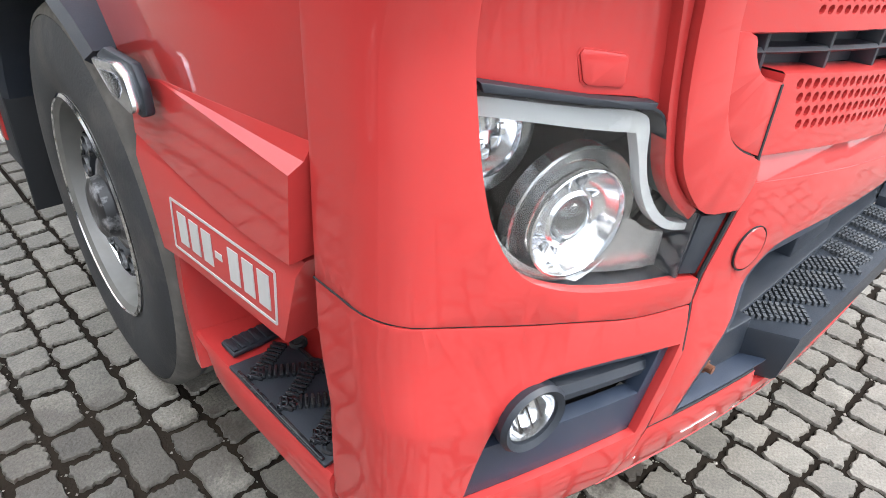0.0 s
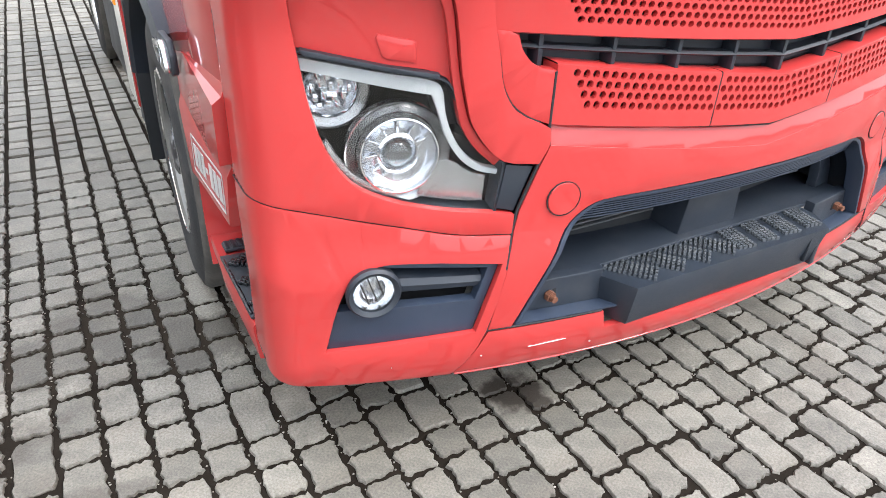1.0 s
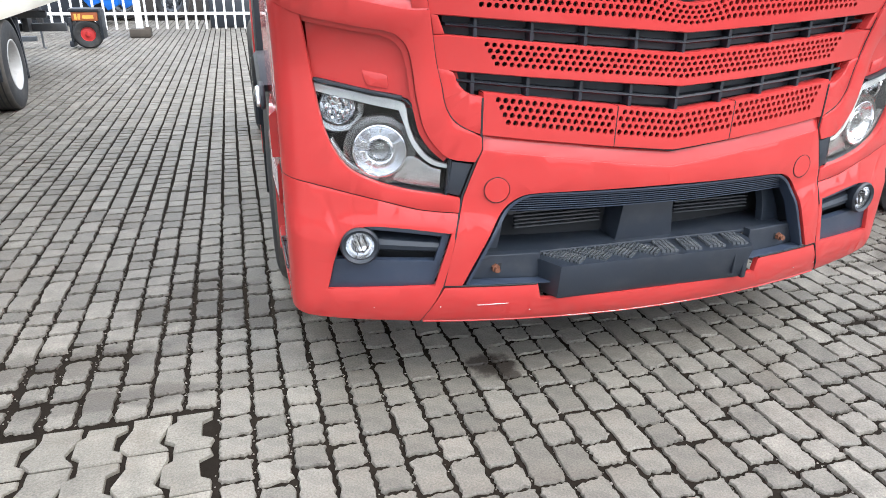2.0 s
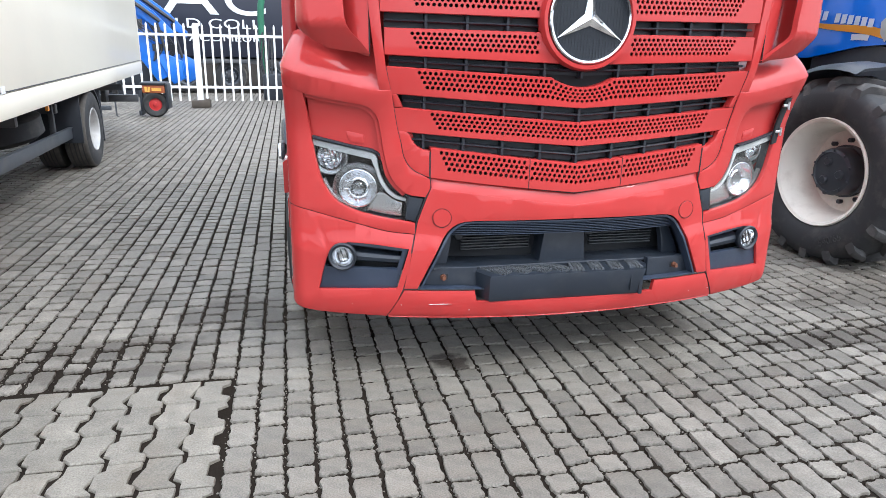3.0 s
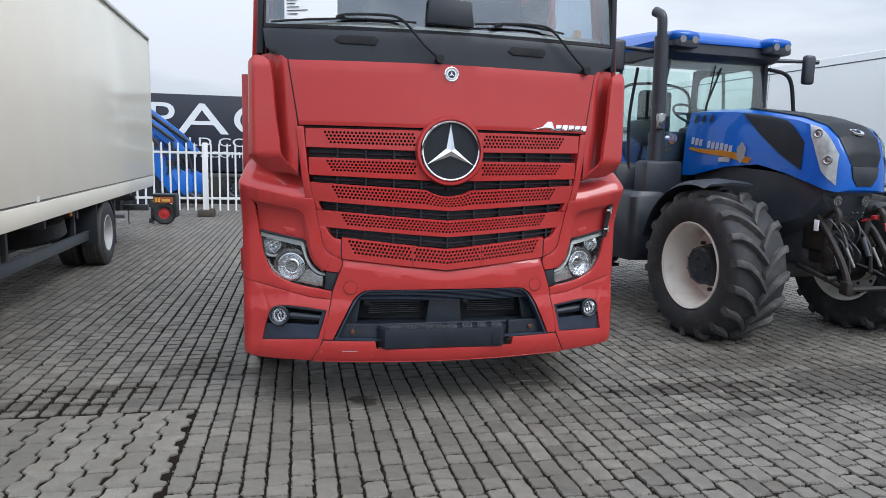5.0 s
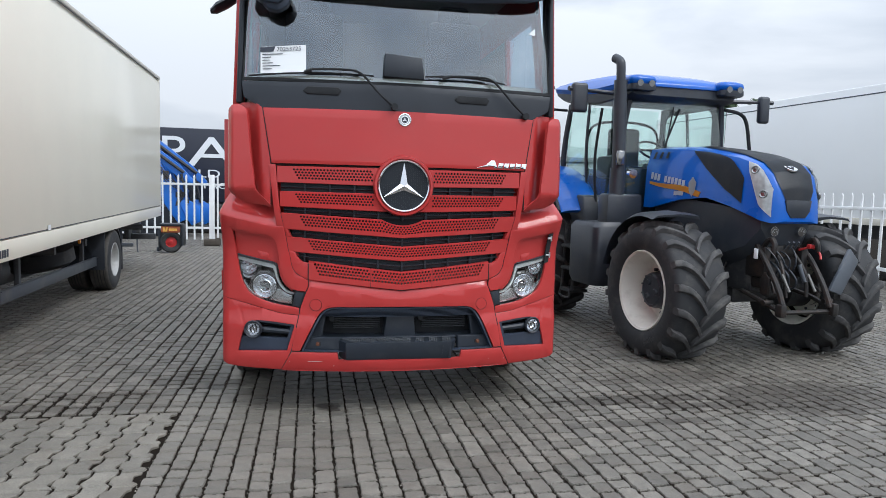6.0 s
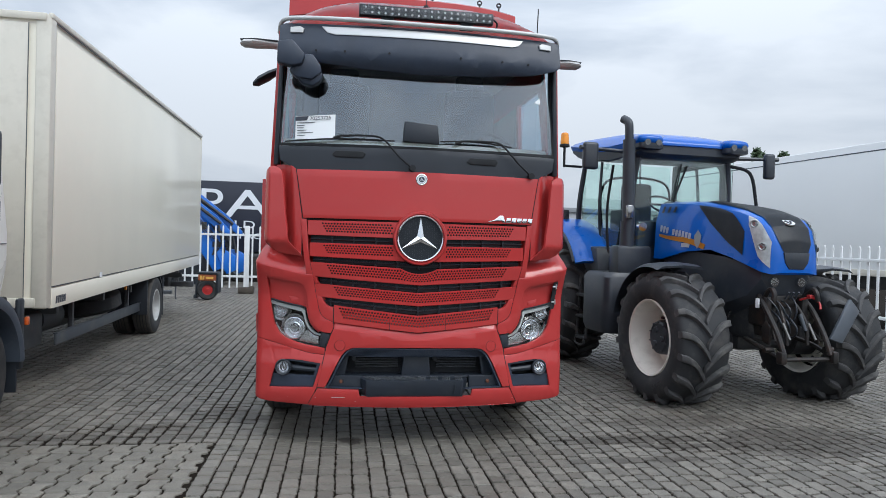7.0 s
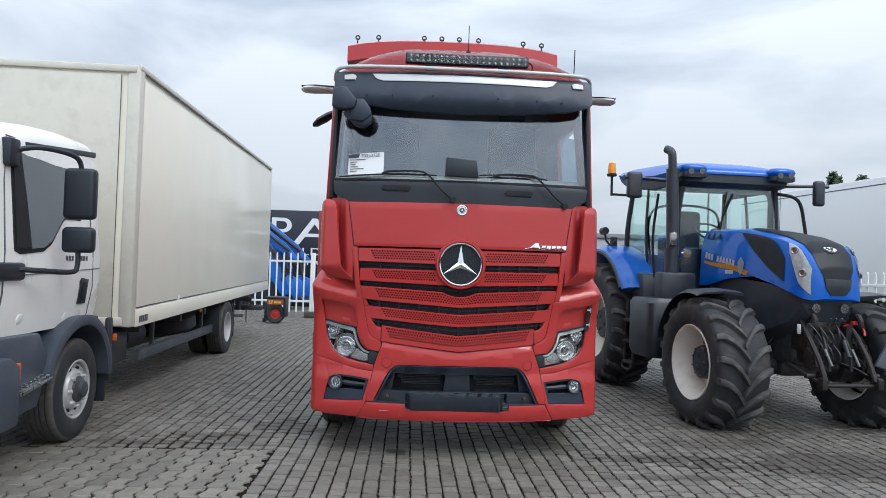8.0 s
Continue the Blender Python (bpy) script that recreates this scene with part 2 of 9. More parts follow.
LORRY_RIM = surf_mat("grey_lorry_rim", (0.47, 0.47, 0.46), 0.45, 0.25, var=0.15, scale=9, dirt=(0.12, 0.10, 0.08), dirt_amt=0.5, dirt_scale=9)
ORANGE_DULL = surf_mat("dull_orange_housing", (0.32, 0.085, 0.03), 0.5, var=0.15, dirt=(0.1, 0.08, 0.06), dirt_amt=0.5)
SILVER_FILM = surf_mat("silver_film", (0.52, 0.52, 0.51), 0.45, 0.2, var=0.1)
NAVY = surf_mat("navy_tarpaulin", (0.012, 0.015, 0.028), 0.42, var=0.15, scale=1.5, bump=0.1, bump_scale=3)
LETTER_WHITE = surf_mat("letter_white", (0.70, 0.72, 0.74), 0.5, var=0.03)
GREEN = surf_mat("green_hose", (0.02, 0.13, 0.07), 0.5, var=0.2)
LEAF = surf_mat("leaf_green", (0.045, 0.075, 0.03), 0.7, var=0.4, scale=5)
BARK = surf_mat("bark", (0.06, 0.045, 0.035), 0.9, var=0.3)
STONE_BLOCK = surf_mat("worn_timber_block", (0.06, 0.05, 0.04), 0.9, var=0.3, bump=0.4)

# ---- mesh helpers ----
def finish(bm, material, smooth=38.0, recalc=True):
    if recalc:
        bmesh.ops.recalc_face_normals(bm, faces=bm.faces)
    me = bpy.data.meshes.new("mesh")
    bm.to_mesh(me)
    bm.free()
    me.materials.append(material)
    if smooth:
        me.shade_smooth()
        me.set_sharp_from_angle(angle=radians(smooth))
    return me


def part(name, bm, material, parent, label="", smooth=38.0, recalc=True):
    ob = new(name, finish(bm, material, smooth, recalc))
    ob.parent = parent
    if label:
        tagged(ob, label)
    return ob


def piece(name, mesh, parent, m=None):
    ob = new(name, mesh)
    ob.parent = parent
    if m is not None:
        ob.matrix_basis = m
    return ob


def thing(name, label, category, m=None, group="", kind=""):
    ob = new(name)
    ob.empty_display_size = 0.2
    if m is not None:
        ob.matrix_basis = m
    return tagged(ob, label, category, group, kind)


def frame_of(a, b):
    """The pose at a whose z axis points to b, and the distance."""
    a, b = Vector(a), Vector(b)
    d = b - a
    return Matrix.Translation(a) @ d.to_track_quat("Z", "Y").to_matrix().to_4x4(), d.length


def box(bm, c, s, bev=0.0, m=None, seg=2):
    mm = Matrix.Translation(c) @ Matrix.Diagonal((*s, 1))
    if m is not None:
        mm = m @ mm
    g = bmesh.ops.create_cube(bm, size=1.0, matrix=mm)
    if bev > 0:
        es = list({e for v in g["verts"] for e in v.link_edges})
        bmesh.ops.bevel(bm, geom=es, offset=bev, segments=seg, profile=0.5, affect="EDGES", clamp_overlap=True)
    return bm


def cyl(bm, a, b, r, r2=None, n=20, caps=True):
    m, d = frame_of(a, b)
    bmesh.ops.create_cone(bm, cap_ends=caps, segments=n, radius1=r, radius2=r if r2 is None else r2, depth=d,
                          matrix=m @ Matrix.Translation((0, 0, d / 2)))
    return bm


def tube(bm, pts, r, n=8, caps=True):
    pts = [Vector(p) for p in pts]
    rings, up = [], None
    for i, p in enumerate(pts):
        t = (pts[min(i + 1, len(pts) - 1)] - pts[max(i - 1, 0)]).normalized()
        if up is None:
            up = t.orthogonal().normalized()
        up = (up - t * up.dot(t)).normalized()
        side = t.cross(up)
        rr = r[i] if isinstance(r, (list, tuple)) else r
        rings.append([bm.verts.new(p + (up * math.cos(2 * math.pi * k / n) + side * math.sin(2 * math.pi * k / n)) * rr) for k in range(n)])
    for a, b in zip(rings, rings[1:]):
        for k in range(n):
            bm.faces.new((a[k], a[(k + 1) % n], b[(k + 1) % n], b[k]))
    if caps:
        bm.faces.new(rings[0][::-1])
        bm.faces.new(rings[-1])
    return bm


def smooth_path(pts, k=6):
    """More points along a polyline, rounded at its bends."""
    pts = [Vector(p) for p in pts]
    out = []
    for i in range(len(pts) - 1):
        p0, p1, p2, p3 = pts[max(i - 1, 0)], pts[i], pts[i + 1], pts[min(i + 2, len(pts) - 1)]
        for j in range(k):
            t = j / k
            out.append(0.5 * ((2 * p1) + (p2 - p0) * t + (2 * p0 - 5 * p1 + 4 * p2 - p3) * t * t + (3 * p1 - p0 - 3 * p2 + p3) * t ** 3))
    out.append(pts[-1])
    return out


def lathe(bm, prof, m, n=40, closed=False):
    """Turns the profile of (radius, height) about the z axis of m."""
    rings = []
    for r, h in prof:
        rings.append([bm.verts.new(m @ Vector((r * math.cos(2 * math.pi * k / n), r * math.sin(2 * math.pi * k / n), h))) for k in range(n)]
                     if r > 1e-5 else [bm.verts.new(m @ Vector((0, 0, h)))])
    pairs = list(zip(rings, rings[1:])) + ([(rings[-1], rings[0])] if closed else [])
    for a, b in pairs:
        for k in range(n):
            q = (k + 1) % n
            if len(a) == 1 and len(b) == 1:
                continue
            if len(a) == 1:
                bm.faces.new((a[0], b[q], b[k]))
            elif len(b) == 1:
                bm.faces.new((a[k], a[q], b[0]))
            else:
                bm.faces.new((a[k], a[q], b[q], b[k]))
    return bm


def loft(bm, rings, caps=True, closed=True):
    vs = [[bm.verts.new(p) for p in r] for r in rings]
    n = len(vs[0])
    for a, b in zip(vs, vs[1:]):
        for k in range(n if closed else n - 1):
            bm.faces.new((a[k], a[(k + 1) % n], b[(k + 1) % n], b[k]))
    if caps:
        bm.faces.new(vs[0][::-1])
        bm.faces.new(vs[-1])
    return bm


def prism(bm, poly, d0, d1, m=None, bev=0.0, seg=2):
    """A plate of outline poly (local x, y) from height d0 to d1 on the pose m."""
    m = m or Matrix.Identity(4)
    lo = [bm.verts.new(m @ Vector((x, y, d0))) for x, y in poly]
    hi = [bm.verts.new(m @ Vector((x, y, d1))) for x, y in poly]
    n = len(poly)
    fs = [bm.faces.new(lo[::-1]), bm.faces.new(hi)]
    for k in range(n):
        fs.append(bm.faces.new((lo[k], lo[(k + 1) % n], hi[(k + 1) % n], hi[k])))
    if bev:
        es = list({e for f in fs for e in f.edges})
        bmesh.ops.bevel(bm, geom=es, offset=bev, segments=seg, profile=0.5, affect="EDGES", clamp_overlap=True)
    return bm


def rect_ring(cx, cy, hx, hy, r, z, n=4):
    """Points of a rounded rectangle lying at height z."""
    out = []
    for sx, sy, a0 in ((1, 1, 0), (-1, 1, 90), (-1, -1, 180), (1, -1, 270)):
        for k in range(n + 1):
            a = radians(a0 + 90 * k / n)
            out.append(Vector((cx + sx * (hx - r) + r * math.cos(a), cy + sy * (hy - r) + r * math.sin(a), z)))
    return out


def sheet(poly, surf, off=0.0, thick=0.014, holes=(), step=0.07, bev=0.004, bm=None):
    """A panel drawn in elevation as an outline of (s, z), bent on to surf(s, z) -> (x, y), thick towards +y, edges rounded."""
    own = bm is None
    b = bmesh.new()
    es = []
    for lp in (poly, *holes):
        vs = [b.verts.new((s, 0, z)) for s, z in lp]
        es += [b.edges.new((vs[k], vs[(k + 1) % len(vs)])) for k in range(len(vs))]
    bmesh.ops.triangle_fill(b, use_beauty=True, use_dissolve=False, edges=es, normal=(0, -1, 0))
    ss, zs = [p[0] for p in poly], [p[1] for p in poly]
    for lo, hi, no in ((min(ss), max(ss), (1, 0, 0)), (min(zs), max(zs), (0, 0, 1))):
        k = math.floor(lo / step) + 1
        while k * step < hi - 1e-4:
            bmesh.ops.bisect_plane(b, geom=b.verts[:] + b.edges[:] + b.faces[:], dist=1e-5,
                                   plane_co=Vector(no) * (k * step + 0.0007), plane_no=no)
            k += 1
    top_s = max(abs(s) for s in ss)
    if top_s > 1.22:
        for sg in (1, -1):
            for s0 in np.arange(1.186, top_s, 0.0145):
                bmesh.ops.bisect_plane(b, geom=b.verts[:] + b.edges[:] + b.faces[:], dist=1e-5, plane_co=(sg * s0, 0, 0), plane_no=(1, 0, 0))
    bmesh.ops.recalc_face_normals(b, faces=b.faces)
    if b.faces and sum(f.normal.y for f in b.faces) > 0:
        bmesh.ops.reverse_faces(b, faces=b.faces)
    front = b.faces[:]
    rim = [e for e in b.edges if e.is_boundary]
    r = bmesh.ops.extrude_face_region(b, geom=front)
    back = [v for v in r["geom"] if isinstance(v, bmesh.types.BMVert)]
    deep = set(back)
    for v in b.verts:
        x, y = surf(v.co.x, v.co.z)
        xa, ya = surf(v.co.x - 0.002, v.co.z)
        xb, yb = surf(v.co.x + 0.002, v.co.z)
        nx, ny = ya - yb, xb - xa
        k = (thick if v not in deep else 0.0) / max(1e-6, math.hypot(nx, ny))
        v.co = Vector((x + nx * k, y + off + ny * k, v.co.z))
    # the extruded copy is the visible front; the old faces become the back
    bmesh.ops.recalc_face_normals(b, faces=b.faces)
    if bev:
        edge = [e for e in b.edges if e.verts[0] in deep and e.verts[1] in deep and len(e.link_faces) == 2
                and any(not all(v in deep for v in f.verts) for f in e.link_faces)]
        bmesh.ops.bevel(b, geom=edge, offset=bev, segments=2, profile=0.5, affect="EDGES", clamp_overlap=True)
    if own:
        return b
    me = bpy.data.meshes.new("tmp")
    b.to_mesh(me)
    b.free()
    bm.from_mesh(me)
    bpy.data.meshes.remove(me)
    return bm


def soft(poly, k=3, corner=52.0, closed=True):
    """Rounds the gentle bends of an outline and keeps its sharp corners."""
    pts = [Vector(p) for p in poly]
    n = len(pts)
    hard = []
    for i in range(n):
        a, b = pts[i] - pts[i - 1], pts[(i + 1) % n] - pts[i]
        hard.append(a.length > 1e-6 and b.length > 1e-6 and math.degrees(a.angle(b)) > corner)
        if not closed and i in (0, n - 1):
            hard[-1] = True
    out = []
    for i in range(n if closed else n - 1):
        p1, p2 = pts[i], pts[(i + 1) % n]
        d = (p2 - p1).length
        p0 = p1 - (p2 - p1) if hard[i] else p1 - (p1 - pts[i - 1]).normalized() * d
        p3 = p2 + (p2 - p1) if hard[(i + 1) % n] else p2 + (pts[(i + 2) % n] - p2).normalized() * d
        m = k if d > 0.02 else 2
        for j in range(m):
            t = j / m
            out.append(tuple(0.5 * ((2 * p1) + (p2 - p0) * t + (2 * p0 - 5 * p1 + 4 * p2 - p3) * t * t + (3 * p1 - p0 - 3 * p2 + p3) * t ** 3)))
    if not closed:
        out.append(tuple(pts[-1]))
    return out


def mirror_x(poly):
    return [(-x, z) for x, z in poly][::-1]


def lerp_list(x, pts):
    if x <= pts[0][0]:
        return pts[0][1]
    for (a, p), (b, q) in zip(pts, pts[1:]):
        if x <= b:
            return p + (q - p) * (x - a) / (b - a)
    return pts[-1][1]


def strokes(bm, m, bars, depth=0.004):
    """Flat raised bars: each (x, y, width, height, lean) on the plane of m."""
    for x, y, w, h, lean in bars:
        prism(bm, [(x, y), (x + w, y), (x + w + lean, y + h), (x + lean, y + h)], 0, depth, m)
    return bm

# ---- ground: sand bed under the blocks ----
def stained(m, spots):
    """Darkens a ground material in patches of their own shape, damp and oily ones among them."""
    n, l = m.node_tree.nodes, m.node_tree.links
    b = n["Principled BSDF"]
    src = b.inputs["Base Color"].links[0].from_socket
    geo = n.new("ShaderNodeNewGeometry")
    no = n.new("ShaderNodeTexNoise")
    no.inputs["Scale"].default_value = 9.0
    no.inputs["Detail"].default_value = 8.0
    no.inputs["Roughness"].default_value = 0.6
    l.new(geo.outputs["Position"], no.inputs["Vector"])
    total = None
    for x, y, rx, ry, amt in spots:
        sub = n.new("ShaderNodeVectorMath")
        sub.operation = "SUBTRACT"
        sub.inputs[1].default_value = (x, y, 0)
        l.new(geo.outputs["Position"], sub.inputs[0])
        div = n.new("ShaderNodeVectorMath")
        div.operation = "DIVIDE"
        div.inputs[1].default_value = (rx, ry, 1000)
        l.new(sub.outputs["Vector"], div.inputs[0])
        ln = n.new("ShaderNodeVectorMath")
        ln.operation = "LENGTH"
        l.new(div.outputs["Vector"], ln.inputs[0])
        ad = n.new("ShaderNodeMath")
        ad.operation = "MULTIPLY_ADD"
        ad.inputs[1].default_value = 1.7
        l.new(no.outputs["Fac"], ad.inputs[0])
        l.new(ln.outputs["Value"], ad.inputs[2])
        mr = n.new("ShaderNodeMapRange")
        mr.inputs["From Min"].default_value = 1.58
        mr.inputs["From Max"].default_value = 1.86
        mr.inputs["To Min"].default_value = amt
        mr.inputs["To Max"].default_value = 0.0
        l.new(ad.outputs["Value"], mr.inputs["Value"])
        if total is None:
            total = mr.outputs["Result"]
        else:
            mx = n.new("ShaderNodeMath")
            mx.operation = "MAXIMUM"
            l.new(total, mx.inputs[0])
            l.new(mr.outputs["Result"], mx.inputs[1])
            total = mx.outputs["Value"]
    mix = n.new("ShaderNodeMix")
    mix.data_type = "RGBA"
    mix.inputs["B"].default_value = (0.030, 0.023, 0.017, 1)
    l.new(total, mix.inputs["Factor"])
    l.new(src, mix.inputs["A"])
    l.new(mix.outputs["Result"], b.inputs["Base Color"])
    return m


# (0.2, 1.4) lies under the truck, (3.4, 0.0) ahead of the tractor
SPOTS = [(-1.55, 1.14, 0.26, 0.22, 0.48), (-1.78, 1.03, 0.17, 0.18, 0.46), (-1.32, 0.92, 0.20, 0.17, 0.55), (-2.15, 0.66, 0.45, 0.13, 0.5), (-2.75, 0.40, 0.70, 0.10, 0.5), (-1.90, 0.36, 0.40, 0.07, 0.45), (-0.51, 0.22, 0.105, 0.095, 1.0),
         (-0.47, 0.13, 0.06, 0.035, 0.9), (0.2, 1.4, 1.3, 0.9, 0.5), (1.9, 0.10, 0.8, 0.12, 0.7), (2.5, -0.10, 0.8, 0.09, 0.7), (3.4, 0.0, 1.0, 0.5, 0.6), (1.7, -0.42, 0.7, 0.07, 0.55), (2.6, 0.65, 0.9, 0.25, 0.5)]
BED = stained(surf_mat("joint_soil", (0.0145, 0.0115, 0.009), 0.95, spec=0.04, var=0.4, scale=9, bump=0.8, bump_scale=120, dirt=(0.028, 0.022, 0.017), dirt_amt=0.3, dirt_scale=24), SPOTS[:3])
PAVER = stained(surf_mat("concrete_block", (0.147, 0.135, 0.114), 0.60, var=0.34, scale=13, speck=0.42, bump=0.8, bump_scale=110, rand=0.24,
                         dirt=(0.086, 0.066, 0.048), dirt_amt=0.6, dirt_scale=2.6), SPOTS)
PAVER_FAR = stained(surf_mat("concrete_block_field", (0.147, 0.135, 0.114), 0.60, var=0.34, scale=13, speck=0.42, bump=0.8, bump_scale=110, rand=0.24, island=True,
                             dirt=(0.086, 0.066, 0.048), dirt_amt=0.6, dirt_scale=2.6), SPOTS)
PAVER_ZIG = surf_mat("interlocking_block", (0.160, 0.147, 0.122), 0.60, var=0.30, scale=11, speck=0.40, bump=0.8, bump_scale=110, rand=0.20, island=True,
                     dirt=(0.105, 0.078, 0.052), dirt_amt=0.6, dirt_scale=2.6)
bm = bmesh.new()
bmesh.ops.create_grid(bm, x_segments=10, y_segments=10, size=600, matrix=Matrix.Translation((0, 0, -0.0115)))
g_ob = new("ground", finish(bm, BED, 0))
tagged(g_ob, "yard ground paved with worn grey concrete blocks", "ground", kind="structure")

# ---- red truck: front at y = 0, facing -y ----
HALF = 1.2


def nose(s, z):
    """The cab's bowed front, wrapped round its corners: run s across, height z -> place x, y."""
    k = min(max((z - 1.15) / 0.35, 0.0), 1.0)
    k = k * k * (3 - 2 * k)
    c0, c2 = -0.055 + 0.005 * k, 0.155 - 0.07 * k
    a = abs(s)
    if a <= HALF:
        x, y = a, c0 + c2 * a * a
    else:
        f0 = math.atan(2 * c2 * HALF)
        r = 0.085
        f = min(f0 + (a - HALF) / r, math.pi / 2)
        x = HALF + r * (math.sin(f) - math.sin(f0))
        y = c0 + c2 * HALF ** 2 + r * (math.cos(f0) - math.cos(f)) + max(0.0, a - HALF - r * (math.pi / 2 - f0))
    if z < 0.74:
        t = min(max((0.74 - z) / 0.09, 0.0), 1.0)
        y -= 0.022 * t * t * (3 - 2 * t)
    if z < 0.42:
        y += 3.2 * (0.42 - z) ** 2
    if z > 1.8:
        y += 0.03 * (z - 1.8)
    return math.copysign(x, s), y


truck = thing("truck", "bright red articulated lorry tractor unit parked on grey paving", "truck")


def both(name, poly, material, off=0.0, thick=0.014, holes=(), label="", bev=0.004, surf=nose, step=0.07):
    poly = soft(poly)
    for sg in (1, -1):
        part(name, sheet([(x * sg, z) for x, z in poly], surf, off, thick, [[(x * sg, z) for x, z in h] for h in holes], step, bev),
             material, truck, label)


# bumper corner, lower: with the opening for the fog lamp
SEAM = soft([(0.718, 0.728), (0.84, 0.74), (0.954, 0.768), (1.05, 0.792), (1.15, 0.818), (1.24, 0.839), (1.30, 0.847), (1.385, 0.849)], closed=False)
FOG = soft([(1.142, 0.461), (1.106, 0.60), (1.080, 0.652), (1.03, 0.682), (0.95, 0.685), (0.745, 0.664), (0.798, 0.476)], corner=40)
both("bumper_corner", [(0.842, 0.334), (0.95, 0.338), (1.08, 0.342), (1.18, 0.352), (1.25, 0.368), (1.30, 0.388), (1.385, 0.42)]
     + [(s, z - 0.002) for s, z in SEAM[::-1]] + [(0.772, 0.473)], RED, holes=[FOG], thick=0.02)
# corner panel above it, rising beside the headlamp
both("corner_panel", [(s, z + 0.002) for s, z in SEAM] + [(1.385, 1.16), (1.396, 1.24), (1.412, 1.33), (1.425, 1.385), (1.29, 1.378), (1.21, 1.352), (1.180, 1.336), (1.167, 1.25), (1.152, 1.15),
     (1.135, 1.04), (1.110, 0.952), (1.064, 0.879), (1.0, 0.840), (0.885, 0.806), (0.80, 0.792), (0.75, 0.785), (0.716, 0.778)], RED, thick=0.022)
# centre bumper round the step opening
OPEN_R = soft([(0.45, 0.792), (0.515, 0.784), (0.562, 0.755), (0.598, 0.705), (0.645, 0.61), (0.708, 0.478)], closed=False)
part("bumper_centre", sheet(
    [(-0.766, 0.478), (-0.713, 0.735), (-0.705, 0.785), (-0.667, 0.893), (-0.648, 0.938), (-0.3, 0.892), (0, 0.858), (0.3, 0.892), (0.648, 0.938), (0.667, 0.893), (0.705, 0.785), (0.713, 0.735), (0.766, 0.478)]
    + OPEN_R[::-1] + [(0, 0.796)] + mirror_x(OPEN_R)[::-1], nose, 0.0, 0.02), RED, truck)
part("bumper_ledge", sheet([(-0.648, 0.934), (-0.3, 0.888), (0, 0.854), (0.3, 0.888), (0.648, 0.934), (0.648, 0.985), (0.3, 0.945), (0, 0.918), (-0.3, 0.945), (-0.648, 0.985)],
     lambda s, z: (s, nose(s, z)[1] + 0.40 * max(0, z - (0.854 + 0.123 * abs(s)))), 0.001, 0.02, bev=0.002), RED, truck)
LIP = [(0.45, 0.470), (0.765, 0.468), (0.836, 0.335), (0.5, 0.334)]
part("lower_lip", sheet([(-0.44, 0.418), (0.44, 0.418)] + LIP + [(0, 0.332)] + mirror_x(LIP), nose, 0.002, 0.02), RED, truck)
bm = bmesh.new()
for sg in (1, -1):
    pts = [(sg * s, nose(s, 0.335)[1] + 0.004, 0.331) for s in np.linspace(0.0, 0.83, 12)]
    tube(bm, pts, 0.003, 6)
part("lip_edge", bm, RED, truck)
# scuff on the lip
part("scrape_mark", sheet([(-0.65, 0.401), (-0.58, 0.4035), (-0.55, 0.4055), (-0.60, 0.4058), (-0.655, 0.4025)], nose, 0.0006, 0.003, bev=0), SILVER_FILM, truck, "pale scrape through the paint")

chip_rng = random.Random(23)
for k in range(26):
    s_, z_ = chip_rng.uniform(-1.24, 0.9), chip_rng.uniform(0.345, 0.86)
    if abs(s_) < 0.80 and z_ > 0.42 or 0.74 < abs(s_) < 1.16 and 0.45 < z_ < 0.70 or z_ > 0.76 and abs(s_) < 1.14:
        continue
    r_, a_ = chip_rng.uniform(0.0012, 0.0030), chip_rng.uniform(0, 3.1)
    chip = [(s_ + r_ * chip_rng.uniform(0.6, 1.3) * math.cos(a_ + q), z_ + r_ * chip_rng.uniform(0.6, 1.3) * math.sin(a_ + q)) for q in (0.0, 1.1, 2.2, 3.2, 4.2, 5.3)]
    part("paint_chip", sheet(chip, nose, -0.0004, 0.002, bev=0), SILVER_FILM, truck)

for sg in (1, -1):
    # towing-eye cap
    bm = bmesh.new()
    x, y = nose(sg * 0.60, 0.805)
    m = Matrix.Translation((x, y - 0.001, 0.805)) @ pose(0, 0, 0, 90, 0, sg * 9)
    lathe(bm, [(0, 0.0025), (0.0395, 0.0025), (0.0415, 0.0), (0.0415, -0.012)], m, 32)
    part("tow_cap", bm, RED, truck)
    bm = bmesh.new()
    lathe(bm, [(0.0417, 0.0018), (0.0432, 0.0018), (0.0432, -0.01), (0.0417, -0.01)], m, 32, True)
    part("tow_cap_gap", bm, MATT_BLACK, truck)

